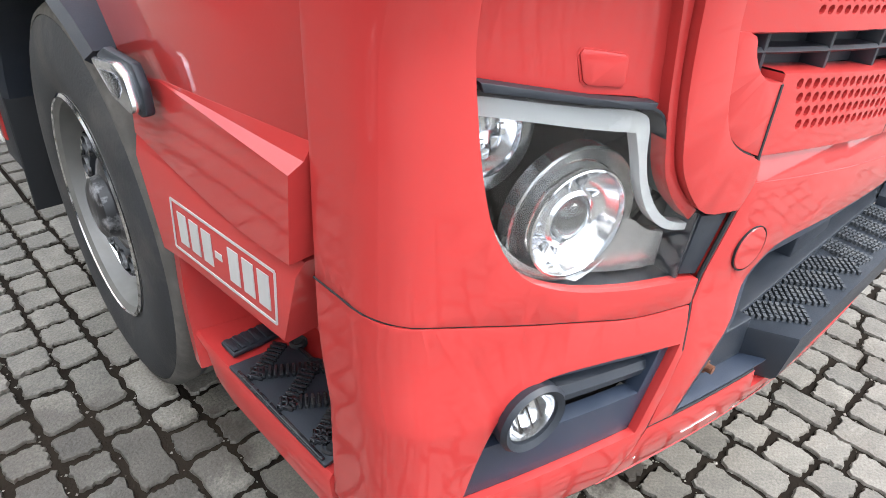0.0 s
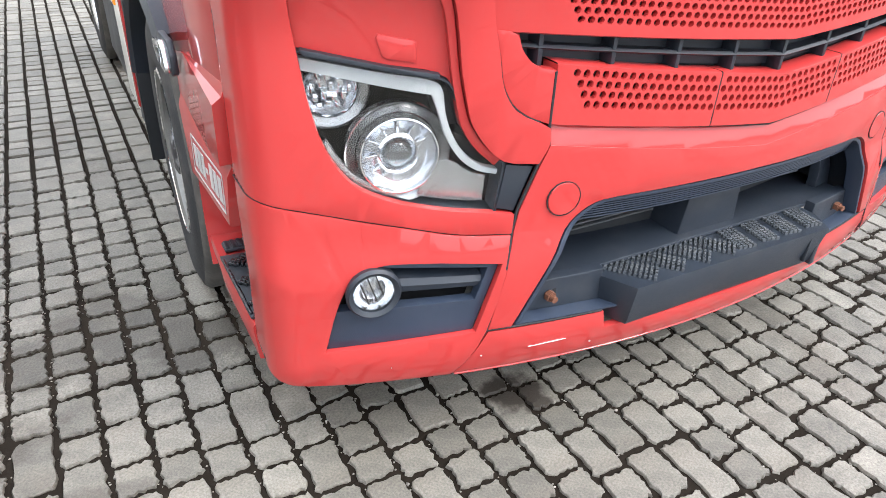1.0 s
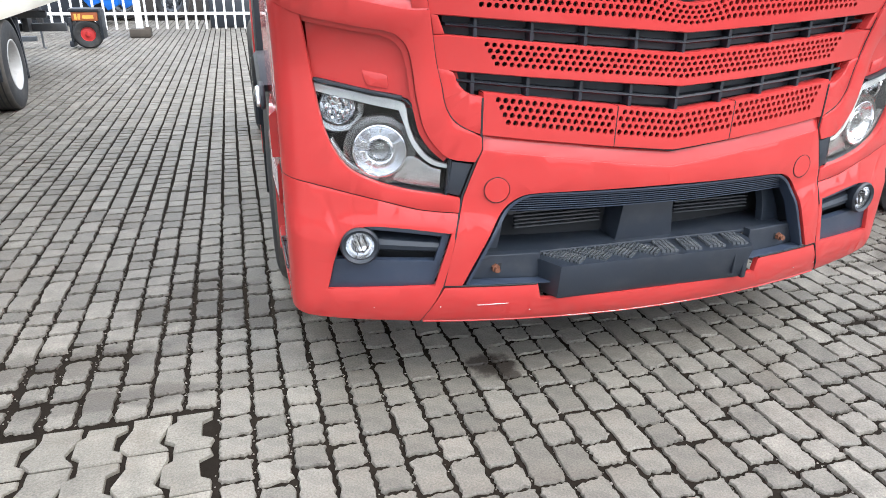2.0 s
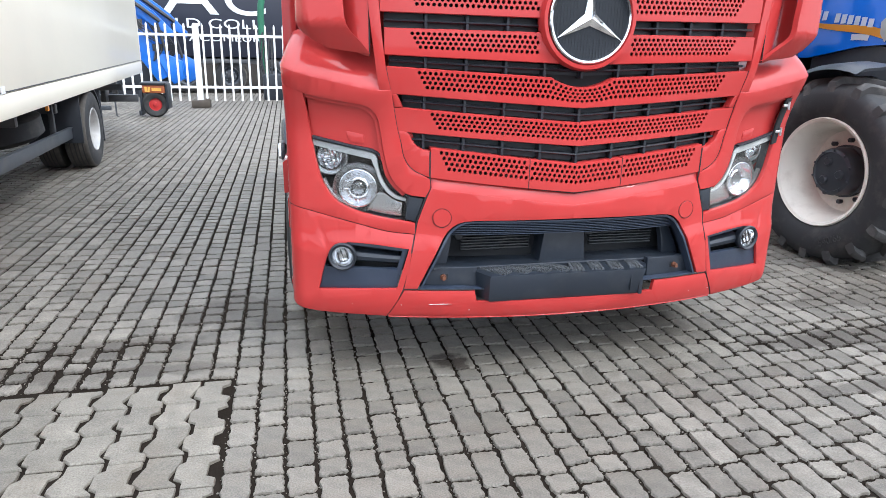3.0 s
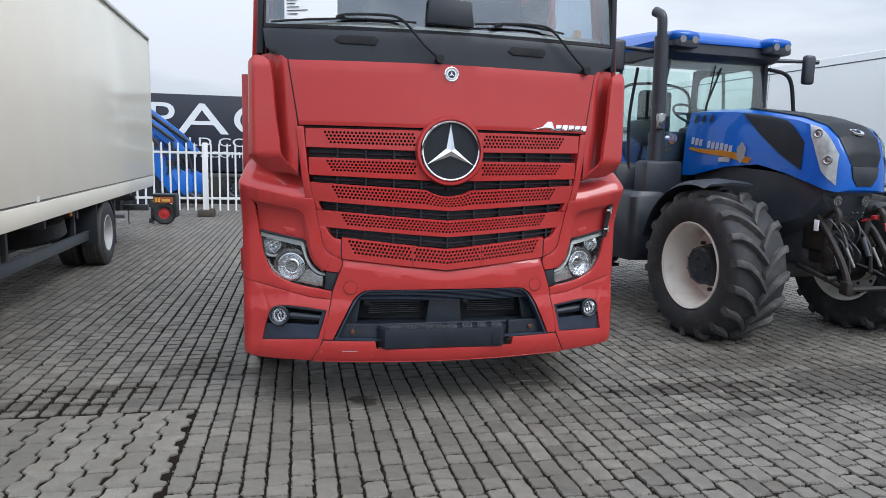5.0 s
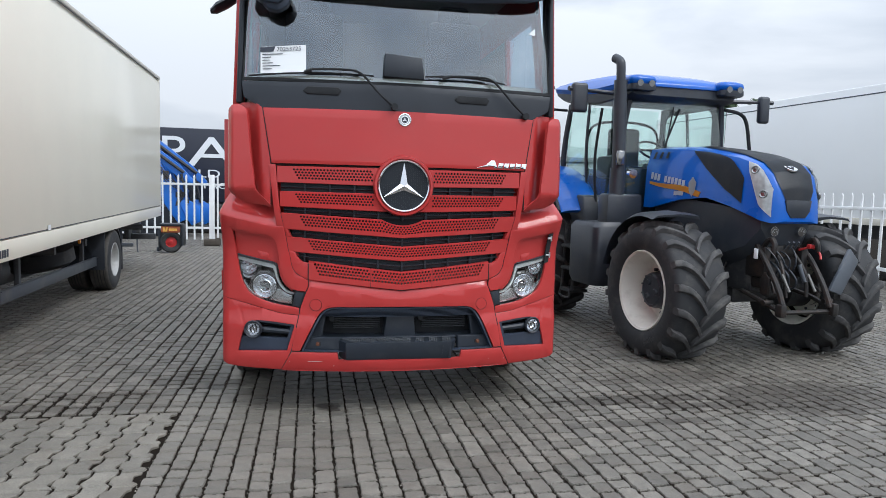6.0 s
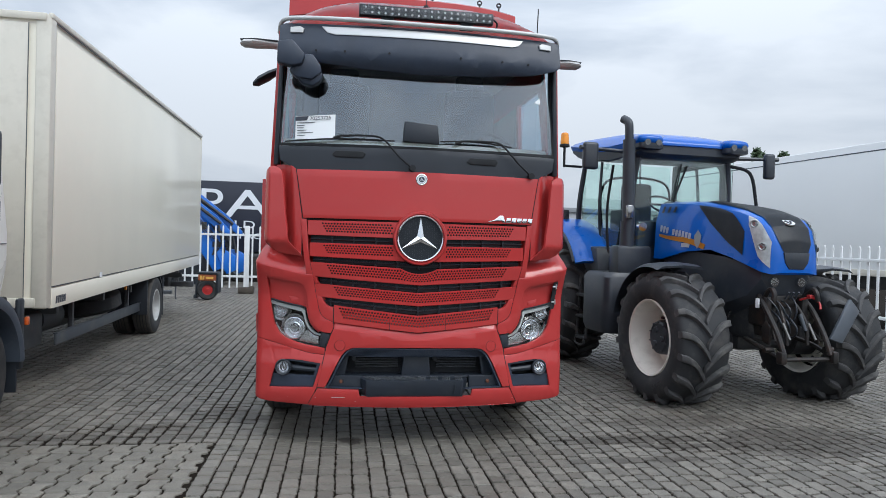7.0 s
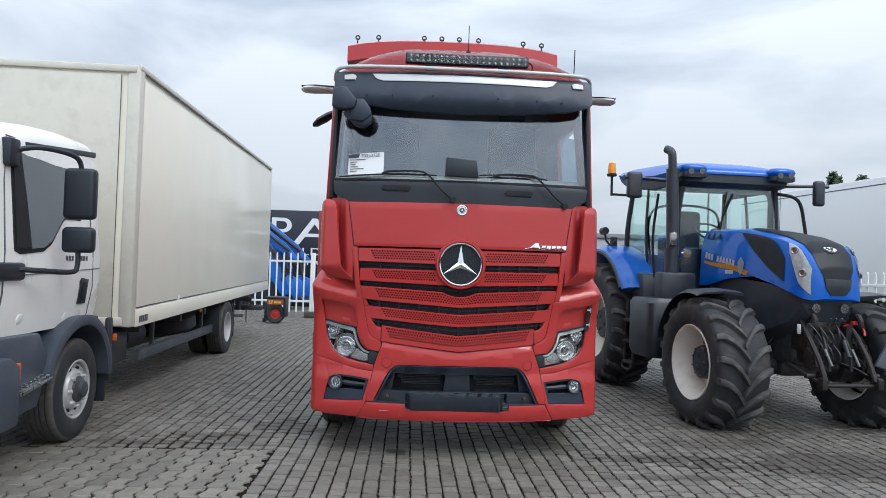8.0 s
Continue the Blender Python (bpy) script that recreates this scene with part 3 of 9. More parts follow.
# fog lamps in their black surrounds
for sg in (1, -1):
    fog_x, fog_z = 1.034, 0.621
    back = lambda s, z: (nose(s, z)[0], nose(s, z)[1] + 0.012)
    pocket = [(sg * a, c) for a, c in soft([(1.108, 0.566), (1.098, 0.622), (1.072, 0.658), (1.025, 0.671), (0.94, 0.668), (0.772, 0.650), (0.797, 0.563)], corner=40)]
    inner = [(sg * (0.996 * (x - 0.95) + 0.95), 0.992 * (z - 0.57) + 0.57) for x, z in FOG]
    fog = part("fog_light_surround", sheet(inner, back, 0.004, 0.03, [pocket], bev=0.004), BLACK_PLASTIC, truck, "dark plastic fog-light surround")
    wide = [(sg * (1.05 * (x - 0.95) + 0.95), 1.05 * (z - 0.57) + 0.57) for x, z in FOG]
    part("fog_light_backing", sheet(wide, back, 0.09, 0.01, bev=0), MATT_BLACK, fog)
    # rounded blade running from the lamp across the pocket
    bm = bmesh.new()
    rings = []
    for s in np.linspace(0.777, 0.985, 9):
        x, y = nose(sg * s, 0.6)
        k = 1.0 + 0.25 * (s - 0.777) / 0.21
        rings.append([Vector((x, y + 0.030 + dy, 0.613 + 0.05 * (s - 0.87) + dz * k)) for dy, dz in ((0.016, 0.018), (0.002, 0.013), (-0.006, 0.0), (-0.002, -0.014), (0.012, -0.022), (0.07, -0.022), (0.07, 0.018))])
    loft(bm, rings)
    part("blade", bm, GREY_PLASTIC, fog)
    x, y = nose(sg * fog_x, fog_z)
    m = Matrix.Translation((x, y, fog_z)) @ pose(0, 0, 0, 90, 0, sg * 10)
    bm = bmesh.new()
    lathe(bm, [(0.060, -0.03), (0.064, 0.004), (0.058, 0.012), (0.048, 0.006), (0.046, -0.02)], m, 36)
    lamp = part("fog_light", bm, DARK_PLASTIC, fog, "round fog light with clear lens")
    bm = bmesh.new()
    lathe(bm, [(0.046, -0.004), (0.040, -0.028), (0.026, -0.042), (0.012, -0.046), (0.010, -0.030), (0, -0.028)], m, 32)
    part("reflector", bm, REFLECTOR, lamp)
    bm = bmesh.new()
    for k in range(-1, 2):
        box(bm, (k * 0.018, 0.004 * k, -0.020), (0.003, 0.062 - 0.012 * abs(k), 0.008), m=m @ pose(0, 0, 0, 0, 0, 18))
    part("lens_rib", bm, LAMP_SHADE, lamp)
    bm = bmesh.new()
    lathe(bm, [(0.047, 0.0), (0.036, 0.006), (0.018, 0.010), (0, 0.011)], m, 32)
    ob = part("lens", bm, LENS_CLEAR, lamp)
    ob.visible_shadow = False

# headlamps
HL = soft([(1.160, 1.150), (1.056, 1.126), (0.985, 1.110), (0.895, 1.094), (0.868, 1.078), (0.850, 1.03), (0.838, 0.988), (0.805, 0.94), (0.744, 0.902),
      (0.756, 0.782), (0.885, 0.800), (1.0, 0.832), (1.070, 0.872), (1.122, 0.95), (1.150, 1.045)])


def shrink(poly, k):
    cx, cz = sum(p[0] for p in poly) / len(poly), sum(p[1] for p in poly) / len(poly)
    return [(cx + (x - cx) * k, cz + (z - cz) * k) for x, z in poly]


for sg in (1, -1):
    P = lambda pl: [(sg * x, z) for x, z in pl]
    hl = part("headlight", sheet(P(shrink(HL, 1.012)), nose, 0.012, 0.06, [P(shrink(HL, 0.982))], bev=0.002), DARK_PLASTIC, truck,
              "large clear headlight with two round lamps and white light strip")
    part("housing", sheet(P(shrink(HL, 0.98)), nose, 0.150, 0.01, bev=0), LAMP_SHADE, hl)
    # grey masks round the two lamps
    for (cx, cz, r, d, nm) in ((0.956, 0.924, 0.080, 0.034, "main_lamp"), (1.072, 1.054, 0.053, 0.082, "side_lamp")):
        x, y = nose(sg * cx, cz)
        m = Matrix.Translation((x, y + d, cz)) @ pose(0, 0, 0, 90, 0, sg * 13)
        bm = bmesh.new()
        lathe(bm, [(r * 1.12, -0.03), (r * 1.10, -0.012), (r * 1.05, -0.004), (r, -0.006)], m, 44)
        lampo = part(nm, bm, LAMP_GREY, hl)
        bm = bmesh.new()
        lathe(bm, [(r * 1.05, -0.004), (r * 1.055, 0.004), (r * 1.02, 0.005), (r, -0.003)], m, 44)
        part("lamp_ring", bm, CHROME, lampo)
        # polished bowl that carries the lamp
        bm = bmesh.new()
        wide_ = 1.42 if r > 0.07 else 1.62
        lathe(bm, [(r * wide_, -0.03), (r * wide_, -0.006), (r * (wide_ - 0.03), -0.003), (r * (wide_ - 0.08), -0.008), (r * 1.12, -0.016)], m @ Matrix.Translation((0, 0, -0.004)), 48)
        part("lamp_bowl", bm, LAMP_GREY, lampo, "polished grey bowl")
        bm = bmesh.new()
        if r > 0.07:
            lathe(bm, [(r, -0.004), (r * 0.9, -0.020), (r * 0.78, -0.032), (r * 0.62, -0.038), (r * 0.57, -0.014), (r * 0.50, -0.010), (r * 0.42, -0.016), (r * 0.40, -0.022)], m, 44)
            for k in range(9):
                box(bm, (0, r * 0.74, -0.030), (0.006, r * 0.30, 0.006), 0.002, m=m @ pose(0, 0, 0, 0, 0, (100 - 34 * k) if k < 6 else 22 * k))
        else:
            lathe(bm, [(r, -0.004), (r * 0.8, -0.03), (r * 0.45, -0.044), (0, -0.048)], m, 40)
            for k in range(-3, 4):
                for j in range(-2, 3):
                    if k * k + 2 * j * j < 11:
                        box(bm, (k * 0.0135, j * 0.019, -0.034 + 0.006 * (abs(k) + abs(j)) * 0.5), (0.011, 0.016, 0.008), 0.002, m=m @ Matrix.Translation((k * 0.0135, j * 0.019, 0)) @ pose(0, 0, 0, 9 * ((k + j) % 3 - 1), 12 * ((k * 2 + j) % 3 - 1), 0) @ Matrix.Translation((-k * 0.0135, -j * 0.019, 0)))
        part("reflector", bm, REFLECTOR, lampo)
        if r > 0.07:
            bm = bmesh.new()
            lathe(bm, [(r * 0.40, -0.022), (r * 0.38, -0.014), (r * 0.24, -0.004), (0, 0.0)], m, 36)
            part("projector_lens", bm, LAMP_GLASS, lampo, "thick glass projector lens")
            bm = bmesh.new()
            lathe(bm, [(r * 0.41, -0.024), (0, -0.026)], m, 30)
            part("projector_bowl", bm, LAMP_GREY, lampo)
            bm = bmesh.new()
            box(bm, (sg * 0.03, -0.075, -0.014), (0.018, 0.018, 0.012), 0.004, m=m)
            box(bm, (sg * 0.052, -0.068, -0.014), (0.016, 0.016, 0.012), 0.004, m=m)
            part("bulb_holder", bm, CHROME, lampo)
    # light guide: along the top, then down the inner edge
    DRL = [(1.150, 1.136), (1.056, 1.116), (0.985, 1.101), (0.897, 1.084), (0.882, 1.074), (0.871, 1.02), (0.857, 0.975), (0.826, 0.925), (0.792, 0.897), (0.752, 0.884),
           (0.754, 0.873), (0.798, 0.885), (0.836, 0.914), (0.868, 0.966), (0.884, 1.015), (0.899, 1.056), (0.985, 1.074), (1.056, 1.091), (1.146, 1.112)]
    part("light_strip", sheet(P(soft(DRL)), nose, 0.022, 0.02, bev=0.003), DRL_WHITE, hl, "white light guide strip")
    part("black_trim", sheet(P([(1.145, 1.153), (1.056, 1.133), (0.985, 1.117), (0.892, 1.101), (0.897, 1.092), (0.985, 1.108), (1.056, 1.124), (1.140, 1.141)]),
                             nose, 0.004, 0.02, bev=0.001), DARK_PLASTIC, hl)
    # step in the housing below the light guide
    part("inner_mask", sheet(P(soft([(0.80, 0.872), (0.85, 0.905), (0.875, 0.90), (0.90, 0.86), (0.915, 0.826), (0.885, 0.818), (0.80, 0.802), (0.768, 0.800), (0.765, 0.862)])), nose, 0.046, 0.02, bev=0.004), LAMP_SILVER, hl)
    part("facet_plate", sheet(P(soft([(1.10, 0.965), (1.06, 0.90), (1.01, 0.862), (0.965, 0.842), (0.96, 0.832), (1.0, 0.842), (1.066, 0.878), (1.115, 0.952)])), nose, 0.030, 0.02, bev=0.003), LAMP_SILVER, hl)
    ob = part("cover", sheet(P(shrink(HL, 0.985)), nose, 0.010, 0.003, bev=0), LENS_CLEAR, hl, "clear plastic cover")
    ob.visible_shadow = False
    part("headlight_blank", sheet(P([(0.741, 0.899), (0.678, 0.890), (0.714, 0.783), (0.757, 0.795)]), nose, 0.008, 0.02), DARK_PLASTIC, truck, "black filler panel beside the headlight")

# cheek: recessed panel over the headlamp, ledge and inner column
both("cheek_panel", [(0.72, 0.905), (0.80, 0.955), (0.83, 0.99), (0.845, 1.04), (0.868, 1.088), (0.99, 1.118), (1.15, 1.153), (1.165, 1.36), (0.80, 1.36), (0.72, 1.15)],
     RED, off=0.030, thick=0.01, bev=0)
for sg in (1, -1):
    wash = [(1.000, 1.144), (0.936, 1.132), (0.930, 1.128), (0.928, 1.096), (0.933, 1.090), (0.985, 1.098), (0.993, 1.104), (1.004, 1.138)]
    part("washer_cover", sheet([(sg * x, z + 0.03) for x, z in wash], nose, 0.026, 0.008, bev=0.002), RED, truck)
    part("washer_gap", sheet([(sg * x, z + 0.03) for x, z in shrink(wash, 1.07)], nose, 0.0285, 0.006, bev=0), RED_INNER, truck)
CREASE = [(0.80, 1.352), (0.87, 1.349), (0.955, 1.362), (1.045, 1.381), (1.15, 1.404), (1.27, 1.436), (1.345, 1.452)]
CHEEK = [(0.674, 0.899), (0.755, 0.912), (0.80, 0.955), (0.828, 1.0), (0.844, 1.06), (0.854, 1.11), (0.868, 1.205), (0.884, 1.252), (0.920, 1.284), (1.010, 1.301), (1.075, 1.313), (1.175, 1.333)]
both("grille_column", [(0.822, 1.351), (0.810, 1.28), (0.796, 1.20), (0.781, 1.138), (0.768, 1.073), (0.746, 1.032), (0.718, 1.009), (0.678, 0.990), (0.656, 0.978), (0.654, 0.94)]
     + CHEEK + [(1.26, 1.367), (1.345, 1.388)] + CREASE[:0:-1], RED, off=-0.004, thick=0.03, bev=0.006)
both("cheek_lip", CHEEK[1:] + [(s + 0.013, z - 0.013) for s, z in CHEEK[:0:-1]], RED, off=0.010, thick=0.03)
both("grille_side", [(0.880, 1.782), (0.846, 1.45), (0.824, 1.354), (0.872, 1.354), (0.893, 1.50), (0.925, 1.782)], RED, off=-0.002, thick=0.03, bev=0.005)


def cheek_top(s, z):
    """The facet over the cheek, leaning back from its front crease."""
    x, y = nose(s, z)
    d = max(0.0, z - lerp_list(abs(s), CREASE))
    return x - math.copysign(0.45 * d * min(1.0, max(0.0, (abs(s) - 1.05) / 0.2)), s), y + 0.55 * d + 2.6 * d * d


both("cheek_top", [(0.824, 1.352)] + CREASE[1:] + [(1.372, 1.50), (1.345, 1.57), (1.20, 1.60), (1.0, 1.585), (0.89, 1.56), (0.866, 1.50), (0.848, 1.44)], RED, off=-0.004, thick=0.02, bev=0.004, surf=cheek_top, step=0.018)

# bonnet flap and the tall corner deflectors
part("bonnet_flap", sheet([(-0.905, 1.79), (0.905, 1.79), (0.965, 2.165), (0, 2.172), (-0.965, 2.165)], nose, 0.0, 0.02), RED, truck)
both("bonnet_side", [(0.911, 1.485), (0.915, 1.79), (0.972, 2.168), (1.03, 2.20), (1.12, 2.20), (1.12, 1.60), (0.955, 1.50)], RED, off=0.004, thick=0.02,
     surf=lambda s, z: (nose(s, z)[0], nose(s, z)[1] + min(0.05, 0.9 * max(0.0, abs(s) - 0.965 - 0.05 * (z - 1.5)))), step=0.02)


def fin(s, z):
    """The air guide: it stands clear of the cab, folded inwards at its foot."""
    x, y = nose(s, z)
    x -= math.copysign(0.07 * min(1.0, max(0.0, (abs(s) - 1.04) / 0.22)) + 0.05 * min(1.0, max(0.0, (1.61 - z) / 0.1)) * min(1.0, max(0.0, (abs(s) - 1.1) / 0.1)), s)
    return x, y - 0.078 * min(1.0, max(0.0, (2.32 - z) / 0.2)) * min(1.0, max(0.0, (z - 1.492) / 0.115)) + 0.012 * min(1.0, max(0.0, (z - 1.61) / 0.5))


both("air_deflector", [(0.907, 1.496), (0.955, 1.548), (1.008, 1.604), (1.020, 1.70), (1.048, 1.892), (1.078, 2.11), (1.092, 2.145), (1.125, 2.168), (1.20, 2.18),
     (1.30, 2.14), (1.355, 2.05), (1.345, 1.70), (1.325, 1.62), (1.24, 1.55), (1.175, 1.530), (1.05, 1.512)], RED, off=-0.006, thick=0.03, bev=0.006, surf=fin, step=0.03)

# ---- grille ----
grille = part("grille_backing", sheet([(-0.86, 1.80), (0.86, 1.80), (0.78, 1.30), (0.74, 1.12), (0.64, 1.06), (0, 0.98), (-0.64, 1.06), (-0.74, 1.12), (-0.78, 1.30)],
              nose, 0.075, 0.01, bev=0), MATT_BLACK, truck, "black grille insert behind red perforated bars")


def chev(z_edge, z_mid, x_edge):
    """Height of a bar's edge across the grille, a blunt chevron."""
    def at(x):
        t = min(1.0, abs(x) / x_edge)
        return z_mid + (z_edge - z_mid) * (0.93 * t + 0.07 * t * t)
    return at


STAR = (0.0, 1.655)
RING = 0.283


def bar(name, x_edge_t, x_edge_b, top, bot, perf, holes_x, cut_star=False, x0=None, x1=None, slope=0.012):
    """One red slat of the grille with four rows of round holes; top and bot give its edges."""
    x0 = -x_edge_t if x0 is None else x0
    x1 = x_edge_t if x1 is None else x1
    bm = bmesh.new()

    def put(x, z, d=0.0):
        px, py = nose(x, z)
        return bm.verts.new((px, py + 0.004 + d, z))

    cell_w, rows = 0.0224, 4
    # columns of the slat: solid margins, perforated middle with slanted ends
    nx = max(2, int(round((x1 - x0) / cell_w)))
    xs = [x0 + (x1 - x0) * i / nx for i in range(nx + 1)]

    def lim(x, v):
        t, b = top(x), bot(x)
        if cut_star and abs(x) < RING:
            t = min(t, STAR[1] - math.sqrt(RING ** 2 - x * x))
        return b + (t - b) * v

    lo, hi = perf
    vs = [0.0, lo] + [lo + (hi - lo) * (k + 1) / rows for k in range(rows)] + [1.0]
    for j in range(len(vs) - 1):
        va, vb, row = vs[j], vs[j + 1], j - 1
        if 0 <= row < rows and row % 2:
            cells = [x0] + [(p + q) / 2 for p, q in zip(xs, xs[1:])] + [x1]
        else:
            cells = xs
        for xa, xb in zip(cells, cells[1:]):
            xm, vm = (xa + xb) / 2, (va + vb) / 2
            slant = slope * (rows - 1 - row)
            is_hole = 0 <= row < rows and xb - xa > 0.8 * cell_w and any(
                p + (slant if p < -0.3 else 0) < xm < q - (slant if q > 0.3 else 0) for p, q in holes_x)
            if cut_star and abs(xm) < RING and lim(xm, vb) > STAR[1] - math.sqrt(RING ** 2 - xm * xm) - 0.004:
                is_hole = False
            zc, hh = lim(xm, vm), (lim(xm, vb) - lim(xm, va)) / 2
            if is_hole and hh > 0.006:
                r = 0.0080
                rz = min(0.0100, hh * 0.80)
                o = [put(x, lim(x, v)) for x, v in ((xb, vm), (xb, vb), (xm, vb), (xa, vb), (xa, vm), (xa, va), (xm, va), (xb, va))]
                ring = [(xm + r * math.cos(k * math.pi / 4), zc + rz * math.sin(k * math.pi / 4)) for k in range(8)]
                h = [put(*p) for p in ring]
                g = [put(*p, 0.012) for p in ring]
                for k in range(8):
                    q = (k + 1) % 8
                    bm.faces.new((o[k], o[q], h[q], h[k]))
                    bm.faces.new((h[k], h[q], g[q], g[k]))
            else:
                bm.faces.new([put(xa, lim(xa, va)), put(xb, lim(xb, va)), put(xb, lim(xb, vb)), put(xa, lim(xa, vb))])
    # turned-in top and bottom edges give the slat its depth
    for v, sgn in ((0.0, -1), (1.0, 1)):
        for i in range(nx):
            xa, xb = xs[i], xs[i + 1]
            a, b = put(xa, lim(xa, v)), put(xb, lim(xb, v))
            c, d = put(xb, lim(xb, v) + sgn * 0.003, 0.005), put(xa, lim(xa, v) + sgn * 0.003, 0.005)
            e, f = put(xb, lim(xb, v) + sgn * 0.003, 0.055), put(xa, lim(xa, v) + sgn * 0.003, 0.055)
            bm.faces.new((a, b, c, d))
            bm.faces.new((d, c, e, f))
    for x in (x0, x1):
        bm.faces.new([put(x, lim(x, 0)), put(x, lim(x, 1)), put(x, lim(x, 1), 0.05), put(x, lim(x, 0), 0.05)])
    bmesh.ops.remove_doubles(bm, verts=bm.verts, dist=0.0002)
    bm.normal_update()
    for f in bm.faces:
        if f.normal.y > 0.4:
            f.normal_flip()
    return part(name, bm, RED, truck, "red perforated grille bar", recalc=False)


for sg in (-1, 1):
    a, b = sorted((sg * 0.868, sg * 0.165))
    h = sorted((sg * 0.765, sg * 0.215))
    bar("grille_bar", 0.868, 0.86, chev(1.770, 1.772, 0.87), chev(1.662, 1.650, 0.86), (0.2, 0.9), [h], x0=a, x1=b)
    a, b = sorted((sg * 0.850, sg * 0.115))
    h = sorted((sg * 0.745, sg * 0.205))
    bar("grille_bar", 0.846, 0.846, chev(1.597, 1.592, 0.85), chev(1.497, 1.470, 0.85), (0.25, 0.92), [h], x0=a, x1=b)
bar("grille_bar", 0.842, 0.795, chev(1.448, 1.405, 0.84), chev(1.339, 1.288, 0.79), (0.24, 0.95), [(-0.71, 0.71)], cut_star=True)
bar("grille_bar", 0.806, 0.76, chev(1.279, 1.221, 0.775), chev(1.180, 1.124, 0.755), (0.22, 0.95), [(-0.66, 0.66)])
for a, b in ((-0.652, -0.222), (-0.218, 0.218), (0.222, 0.652)):
    hx = [(max(a, -0.628) + 0.004, min(b, 0.628) - 0.004)]
    bar("grille_bar", 0.652, 0.652, chev(1.112, 1.041, 0.65), chev(0.985, 0.916, 0.653), (0.28, 0.97), hx, x0=a, x1=b)
# red end pieces that close the slots and the lowest bar
both("grille_end", [(0.656, 1.101), (0.690, 1.107), (0.714, 1.122), (0.733, 1.146), (0.746, 1.174), (0.793, 1.185), (0.777, 1.138), (0.764, 1.075), (0.743, 1.036), (0.716, 1.013), (0.677, 0.994), (0.656, 0.986)], RED, off=0.002, thick=0.03, bev=0.005)
both("grille_end", [(0.775, 1.284), (0.785, 1.31), (0.797, 1.336), (0.818, 1.34), (0.806, 1.282)], RED, off=0.004, thick=0.03, bev=0.004)
# black lattice between the bars
for zt, zb, zm, xe in ((1.66, 1.597, -0.012, 0.845), (1.49, 1.45, -0.03, 0.825), (1.335, 1.282, -0.055, 0.768), (1.176, 1.116, -0.065, 0.728)):
    bm = bmesh.new()
    zc = (zt + zb) / 2
    for sg in (-1, 1):
        rings = []
        for s in np.linspace(0.0, xe, 8):
            x, y = nose(sg * s, zc)
            z = zc + zm * (1 - s / xe)
            rings.append([Vector((x, y + dy, z + dz)) for dy, dz in ((0.028, 0.006), (0.022, 0.0), (0.028, -0.004), (0.07, -0.004), (0.07, 0.006))])
        loft(bm, rings)
    for s in np.arange(-0.68, 0.7, 0.17):
        x, y = nose(s, zc)
        z = zc + zm * (1 - abs(s) / xe)
        box(bm, (x, y + 0.05, z), (0.012, 0.05, zt - zb + 0.02), 0.002)
    part("grille_lattice", bm, DARK_PLASTIC, truck)
    part("grille_insert", sheet([(-xe, zt), (0, zt + zm), (xe, zt), (xe, zb), (0, zb + zm), (-xe, zb)], nose, 0.062, 0.008, bev=0), DARK_PLASTIC, truck)

# round badge with three-armed chrome shape
sx, sy = nose(0, STAR[1])
ms = Matrix.Translation((0, sy - 0.012, STAR[1])) @ pose(0, 0, 0, 90, 0, 0)
bm = bmesh.new()
lathe(bm, [(0.212, -0.05), (0.214, -0.01), (0.205, 0.012), (0.190, 0.012), (0.182, -0.004), (0.182, -0.02)], ms, 64)
badge = part("badge", bm, RED, truck, "round badge with chrome ring and three-armed shape")
bm = bmesh.new()
lathe(bm, [(0.183, -0.012), (0.183, 0.012), (0.178, 0.018), (0.170, 0.016), (0.166, 0.004), (0.166, -0.012)], ms, 64)
part("chrome_ring", bm, CHROME, badge)
bm = bmesh.new()
lathe(bm, [(0.169, -0.008), (0, -0.006)], ms, 64)
for k in range(-11, 12):
    w = math.sqrt(max(0.0, 0.166 ** 2 - (k * 0.014) ** 2))
    box(bm, (k * 0.014, 0, -0.006), (0.004, 2 * w, 0.004), m=ms)
    box(bm, (0, k * 0.014, -0.006), (2 * w, 0.004, 0.004), m=ms)
part("badge_mesh", bm, DARK_PLASTIC, badge)
bm = bmesh.new()
for k in range(3):
    mk = ms @ pose(0, 0, 0, 0, 0, 120 * k)
    tip, mid = Vector((0, 0.166, 0.002)), Vector((0, 0, 0.022))
    wl_, wr_ = Vector((-0.026, 0.015, 0.002)), Vector((0.026, 0.015, 0.002))
    v = [bm.verts.new(mk @ p) for p in (tip, mid, wl_, wr_)]
    bm.faces.new((v[0], v[1], v[2]))
    bm.faces.new((v[1], v[0], v[3]))
part("three_arm_shape", bm, CHROME, badge, smooth=0)
# small round emblem under the windscreen
ex, ey = nose(0, 2.115)
me_ = Matrix.Translation((0, ey - 0.002, 2.115)) @ pose(0, 0, 0, 90, 0, 0)
bm = bmesh.new()
lathe(bm, [(0.045, -0.005), (0.045, 0.004), (0.040, 0.007), (0.036, 0.004)], me_, 36)
lathe(bm, [(0.027, 0.004), (0.0275, 0.006), (0.023, 0.006), (0.023, 0.004)], me_, 36)
emblem = part("emblem", bm, CHROME, truck, "small round silver emblem")
bm = bmesh.new()
lathe(bm, [(0.037, 0.004), (0.026, 0.004)], me_, 36)
part("emblem_face", bm, SILVER_FILM, emblem)
bm = bmesh.new()
lathe(bm, [(0.024, 0.003), (0, 0.003)], me_, 36)
part("emblem_centre", bm, INK, emblem)
bm = bmesh.new()
